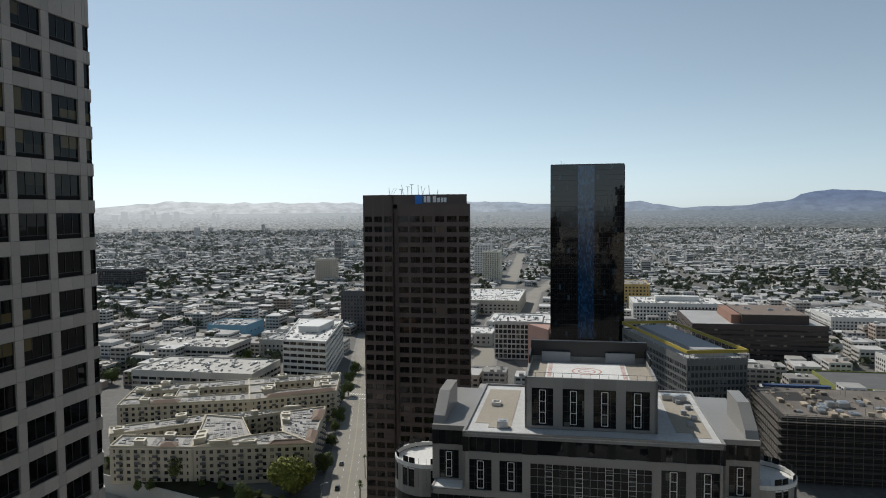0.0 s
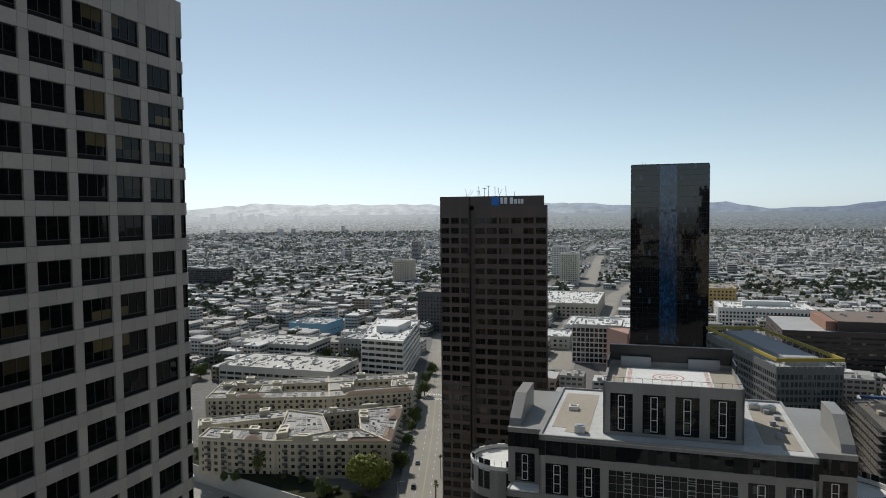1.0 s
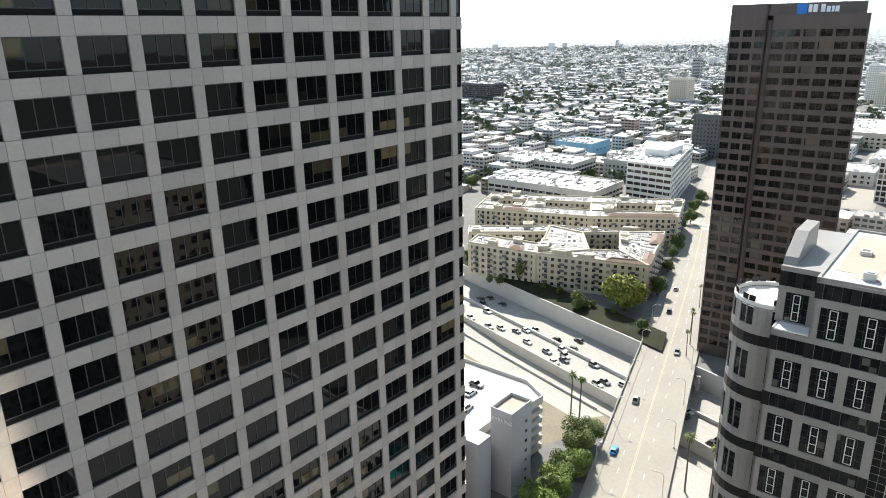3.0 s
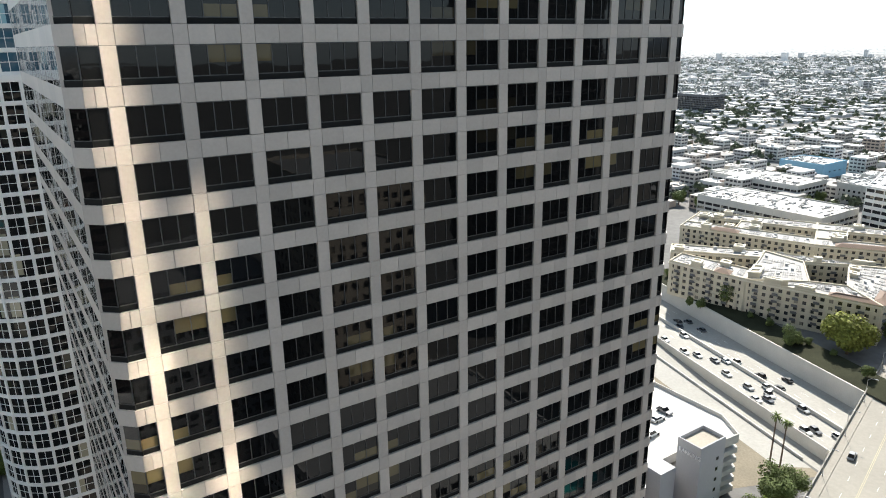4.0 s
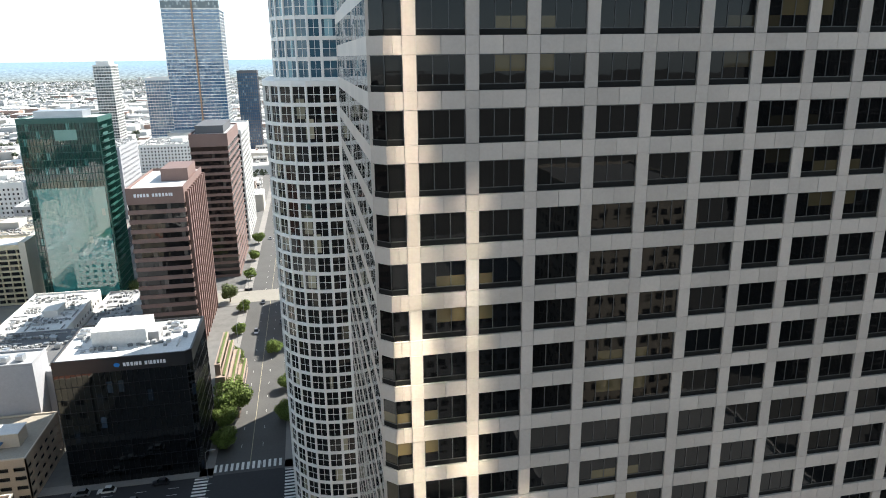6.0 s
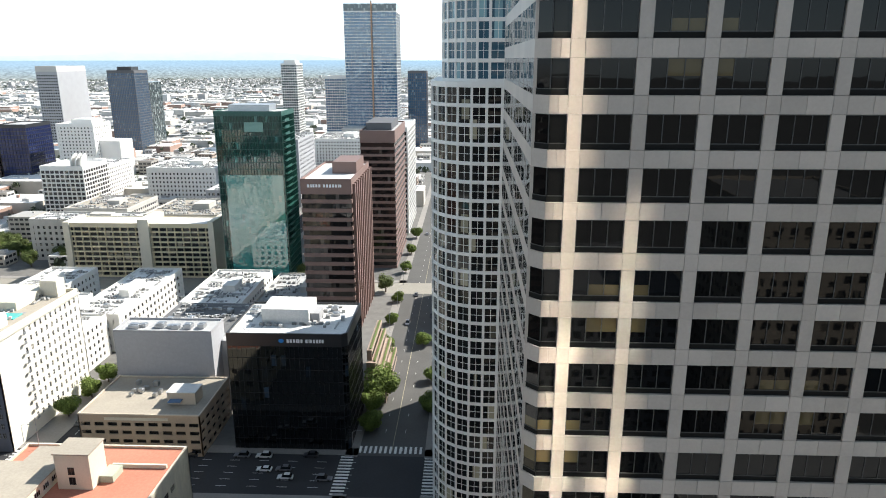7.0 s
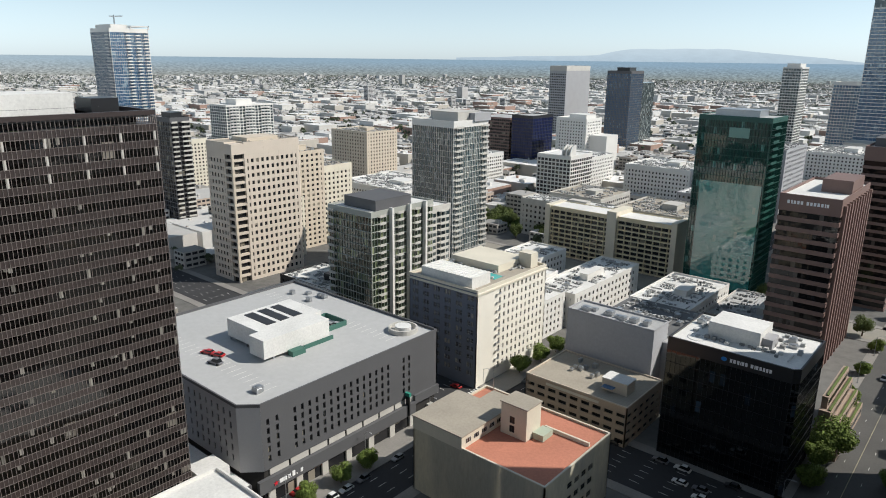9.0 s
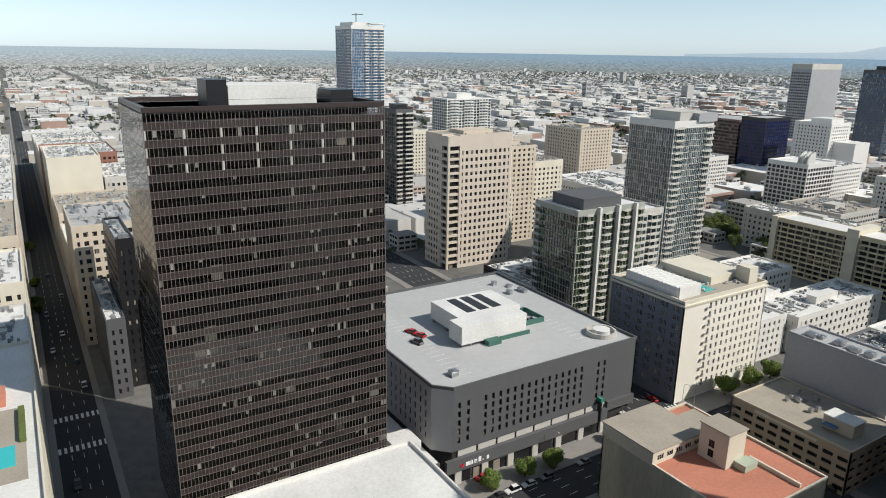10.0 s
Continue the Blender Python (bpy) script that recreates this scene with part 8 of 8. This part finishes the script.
for x0, y0, n in ((290, -415, 16), (240, -392, 10), (300, -640, 16), (70, -352, 6), (-395, 20, 10), (-480, -250, 12), (-440, -310, 12)):
    for k in range(n):
        TREES_ASH.append((x0 + rt.uniform(-28, 28), y0 + rt.uniform(-14, 14), 0, rt.uniform(0.6, 1.0)))
for x, y, z, s in TREES_ASH:
    put(rt.choice(ASH), x, y, z, s, rt.uniform(0, 360))
TREES_PALM = [(-250.7, -82.5, 0, 0.75), (-172.8, -92, -1, 1.0), (-175.7, -90.4, -1, 1.05), (-161, -50.5, -1, 1.0), (-163, -44.5, -1, 0.9), (-240, -80, 0, 0.7), (-262, -86.5, 0, 0.7), (-290, -93, 0, 0.7), (-264, -150, 0, 0.6), (-335, -172, 0, 0.6), (-327, -195, 0, 0.6), (-352, -148, 0, 0.6)]
for x, y, z, s in TREES_PALM:
    put(rt.choice(PALM), x, y, z, s, rt.uniform(0, 360))


# ---- street lamps ----
def lamp():
    th = thing("street_lamp", "tall curved grey steel street lamp", "street lamp", (0, 0, -50), "street lamps")
    part("pole", Build().tube((0, 0, 0), (0, 0, 8.6), 0.11, 0.07, 8).cyl(0, 0, 0, 0.5, 0.22, seg=8).mesh("pole", M_STEEL), None, th)
    part("arm", Build().tube((0, 0, 8.5), (0.9, 0, 9.2), 0.06, 0.06).tube((0.9, 0, 9.2), (2.4, 0, 9.3), 0.06, 0.05).mesh("arm", M_STEEL), None, th)
    part("lamp_head", Build().box(2.1, 3.0, -0.16, 0.16, 9.2, 9.36).mesh("lamp_head", M_GREYW), None, th)
    return th


LAMP = lamp()
bd = (Vector((-272, -95.5)) - Vector((-140, -60))).normalized()
bn = Vector((-bd.y, bd.x))
for k in range(5):
    for s, rz in ((1, 105), (-1, -75)):
        p = Vector((-150, -62.7)) + bd * (k * 27.0 + (8 if s > 0 else 0)) + bn * s * 9.6
        put(LAMP, p.x, p.y, 0.2, 1.0, rz)
for k in range(8):
    put(LAMP, 35.2, -120 - k * 34.0, 0.15, 1.0, 180)
    put(LAMP, 140.0, -98 - k * 30.0, 0.15, 1.0, 180)


# ---- cars ----
M_CAR = palette("car_paint", [(0.75, 0.75, 0.74), (0.03, 0.03, 0.035), (0.32, 0.33, 0.34), (0.62, 0.62, 0.60), (0.06, 0.065, 0.07), (0.10, 0.11, 0.13), (0.75, 0.75, 0.73), (0.16, 0.16, 0.17)], 0.3, "Random", 0.02)
M_TYRE = mat("tyre_rubber", (0.02, 0.02, 0.02), 0.9, var=0.1)
G_CAR = glass("car_glass", (0.01, 0.012, 0.014), 0.03, 0.0, (9, 9, 9), 0.0)


def car_kind(label, tall, long, paint):
    th = thing("car", label, "car", (0, 0, -50), "cars")
    L, W, H = long / 2, 0.9, tall
    prof = [(-L, 0.35), (-L, 0.75), (-L * 0.9, 0.92), (L * 0.35, 0.98), (L * 0.9, 0.78), (L, 0.62), (L, 0.35)]
    b = Build()
    n = len(prof)
    b.add([(x, -W, z) for x, z in prof] + [(x, W, z) for x, z in prof], [tuple(range(n)), tuple(reversed(range(n, 2 * n)))] + [((k + 1) % n, k, n + k, n + (k + 1) % n) for k in range(n)])
    b.add([(-L * 0.62, -W * 0.78, H - 0.06), (L * 0.1, -W * 0.78, H - 0.06), (L * 0.1, W * 0.78, H - 0.06), (-L * 0.62, W * 0.78, H - 0.06), (-L * 0.58, -W * 0.74, H), (L * 0.06, -W * 0.74, H), (L * 0.06, W * 0.74, H), (-L * 0.58, W * 0.74, H)],
          [(4, 5, 6, 7), (0, 1, 5, 4), (1, 2, 6, 5), (2, 3, 7, 6), (3, 0, 4, 7)])
    part("body", b.mesh("body", paint), None, th)
    g2 = Build()
    lo = [(-L * 0.86, 0.93), (L * 0.42, 0.97)]
    hi = [(-L * 0.62, H - 0.06), (L * 0.1, H - 0.06)]
    vs = [(lo[0][0], -W * 0.95, lo[0][1]), (lo[1][0], -W * 0.95, lo[1][1]), (lo[1][0], W * 0.95, lo[1][1]), (lo[0][0], W * 0.95, lo[0][1]),
          (hi[0][0], -W * 0.78, hi[0][1]), (hi[1][0], -W * 0.78, hi[1][1]), (hi[1][0], W * 0.78, hi[1][1]), (hi[0][0], W * 0.78, hi[0][1])]
    g2.add(vs, [(0, 1, 5, 4), (1, 2, 6, 5), (2, 3, 7, 6), (3, 0, 4, 7)])
    part("window_glass", g2.mesh("window_glass", G_CAR), None, th)
    for x in (-L * 0.62, L * 0.62):
        for y in (-W, W):
            w = Build()
            w.tube((x, y - 0.11, 0.33), (x, y + 0.11, 0.33), 0.33, 0.33, 12)
            part("wheel", w.mesh("wheel", M_TYRE), None, th)
    return th


CARS = [car_kind("sedan car on the road", 1.45, 4.6, M_CAR), car_kind("tall utility car on the road", 1.75, 4.7, M_CAR), car_kind("small van on the road", 1.95, 5.0, M_CAR)]
BLUE = car_kind("bright blue car crossing the bridge", 1.45, 4.5, mat("bright_blue_paint", (0.02, 0.22, 0.62), 0.3, var=0.02))
REDC = car_kind("red parked car with dark windows", 1.45, 4.5, mat("bright_red_paint", (0.42, 0.02, 0.02), 0.3, var=0.02))
rc = random.Random(5)
fa = math.degrees(math.atan2(GY, GX))
for w in (11.5, 15.0, 18.5, 21.8, 25.8, 29.4, 33.2, 37.0):
    s = -150 + rc.uniform(0, 12)
    while s < 100:
        x, y, z = fwy(s, w + rc.uniform(-0.3, 0.3), -6.98)
        if rc.random() < (0.85 if w < 24 else 0.45):
            put(rc.choice(CARS), x, y, z, 1.0, fa if w < 22 else fa + 180)
        s += rc.uniform(9, 34)
ba = math.degrees(math.atan2(bd.y, bd.x))
put(BLUE, -166.3, -73.7, 0.06, 1.0, ba)
CAR_SPOTS = [(53.5, -176, 0), (55, -180.2, 0), (41.9, -175.7, 180), (60.9, -179.8, 0), (48.5, -188, 0), (70, -187, 0), (63, -187, 0), (86, -186.8, 0),
             (131.6, -101.5, 90), (131.6, -106.8, 90), (131.6, -112.7, 90), (131.6, -119.4, 90), (131.8, -134, 90), (131.8, -205, 90), (131.8, -212, 90), (131.8, -228, 90), (131.8, -240, 90),
             (-197.5, -81, ba), (-277, -101.5, ba), (-305, -109.5, ba), (-240, -83.5, ba + 180), (28, -300, 90), (17, -310, 90), (27, -340, 90), (20, -420, 90), (29, -470, 90),
             (160, -9, 0), (196, -2, 180), (262, -9.5, 0), (300, -1.5, 180), (125, -20, 90), (285, -9, 0), (318, -6, 0), (345, -1.5, 180), (370, -9, 0), (410, -5, 0), (150, -2.5, 180)]
for x, y, rz in CAR_SPOTS:
    put(rc.choice(CARS), x, y, 0.05, 1.0, rz)
for x, y in ((184.3, -103.0), (180.2, -104.0)):
    put(REDC, x, y, 30.02, 1.0, 20)
put(REDC, 141.0, -102.5, 0.05, 1.0, 90)
put(REDC, 149.0, -183, 0.05, 1.0, 0)
for x, y in ((176.0, -100.5), (172.7, -145), (196, -92.5), (200, -92.5), (204, -92.5), (208, -92.5), (213, -92.5)):
    put(rc.choice(CARS), x, y, 30.02, 1.0, 90 if y > -95 else 15)
for k in range(10):
    put(rc.choice(CARS), -150 + rc.uniform(0, 30), -128 + rc.uniform(0, 26), 18.0, 1.0, rc.choice((0, 90, 180)))
for k in range(30):
    put(rc.choice(CARS), -482 - (k % 10) * 3.2, -58 - (k // 10) * 8.0, 0.05, 1.0, 80)


# the western blocks stand a third of a degree off the street grid's bearing
for ob in list(scene.objects):
    if ob.parent is None and ob.location.x < -160 and ob.name.split(".")[0] in ("office_tower", "office_building", "city_block", "office_block", "construction_site", "low_building"):
        if ob.location.y < 98 or ob.location.x < -300:
            ob.matrix_basis = Matrix.Rotation(radians(0.31), 4, "Z") @ ob.matrix_basis


# ---- the spreading city, last ----
KEEP += PLANS
for line in (W7, WIL, BEA, FLO, E9):
    for p, q in zip(line, line[1:]):
        n = max(1, int((Vector(q) - Vector(p)).length / 20))
        for k in range(n):
            c = Vector(p).lerp(Vector(q), (k + 0.5) / n)
            KEEP.append((c.x - 12, c.x + 12, c.y - 12, c.y + 12))
far_city()
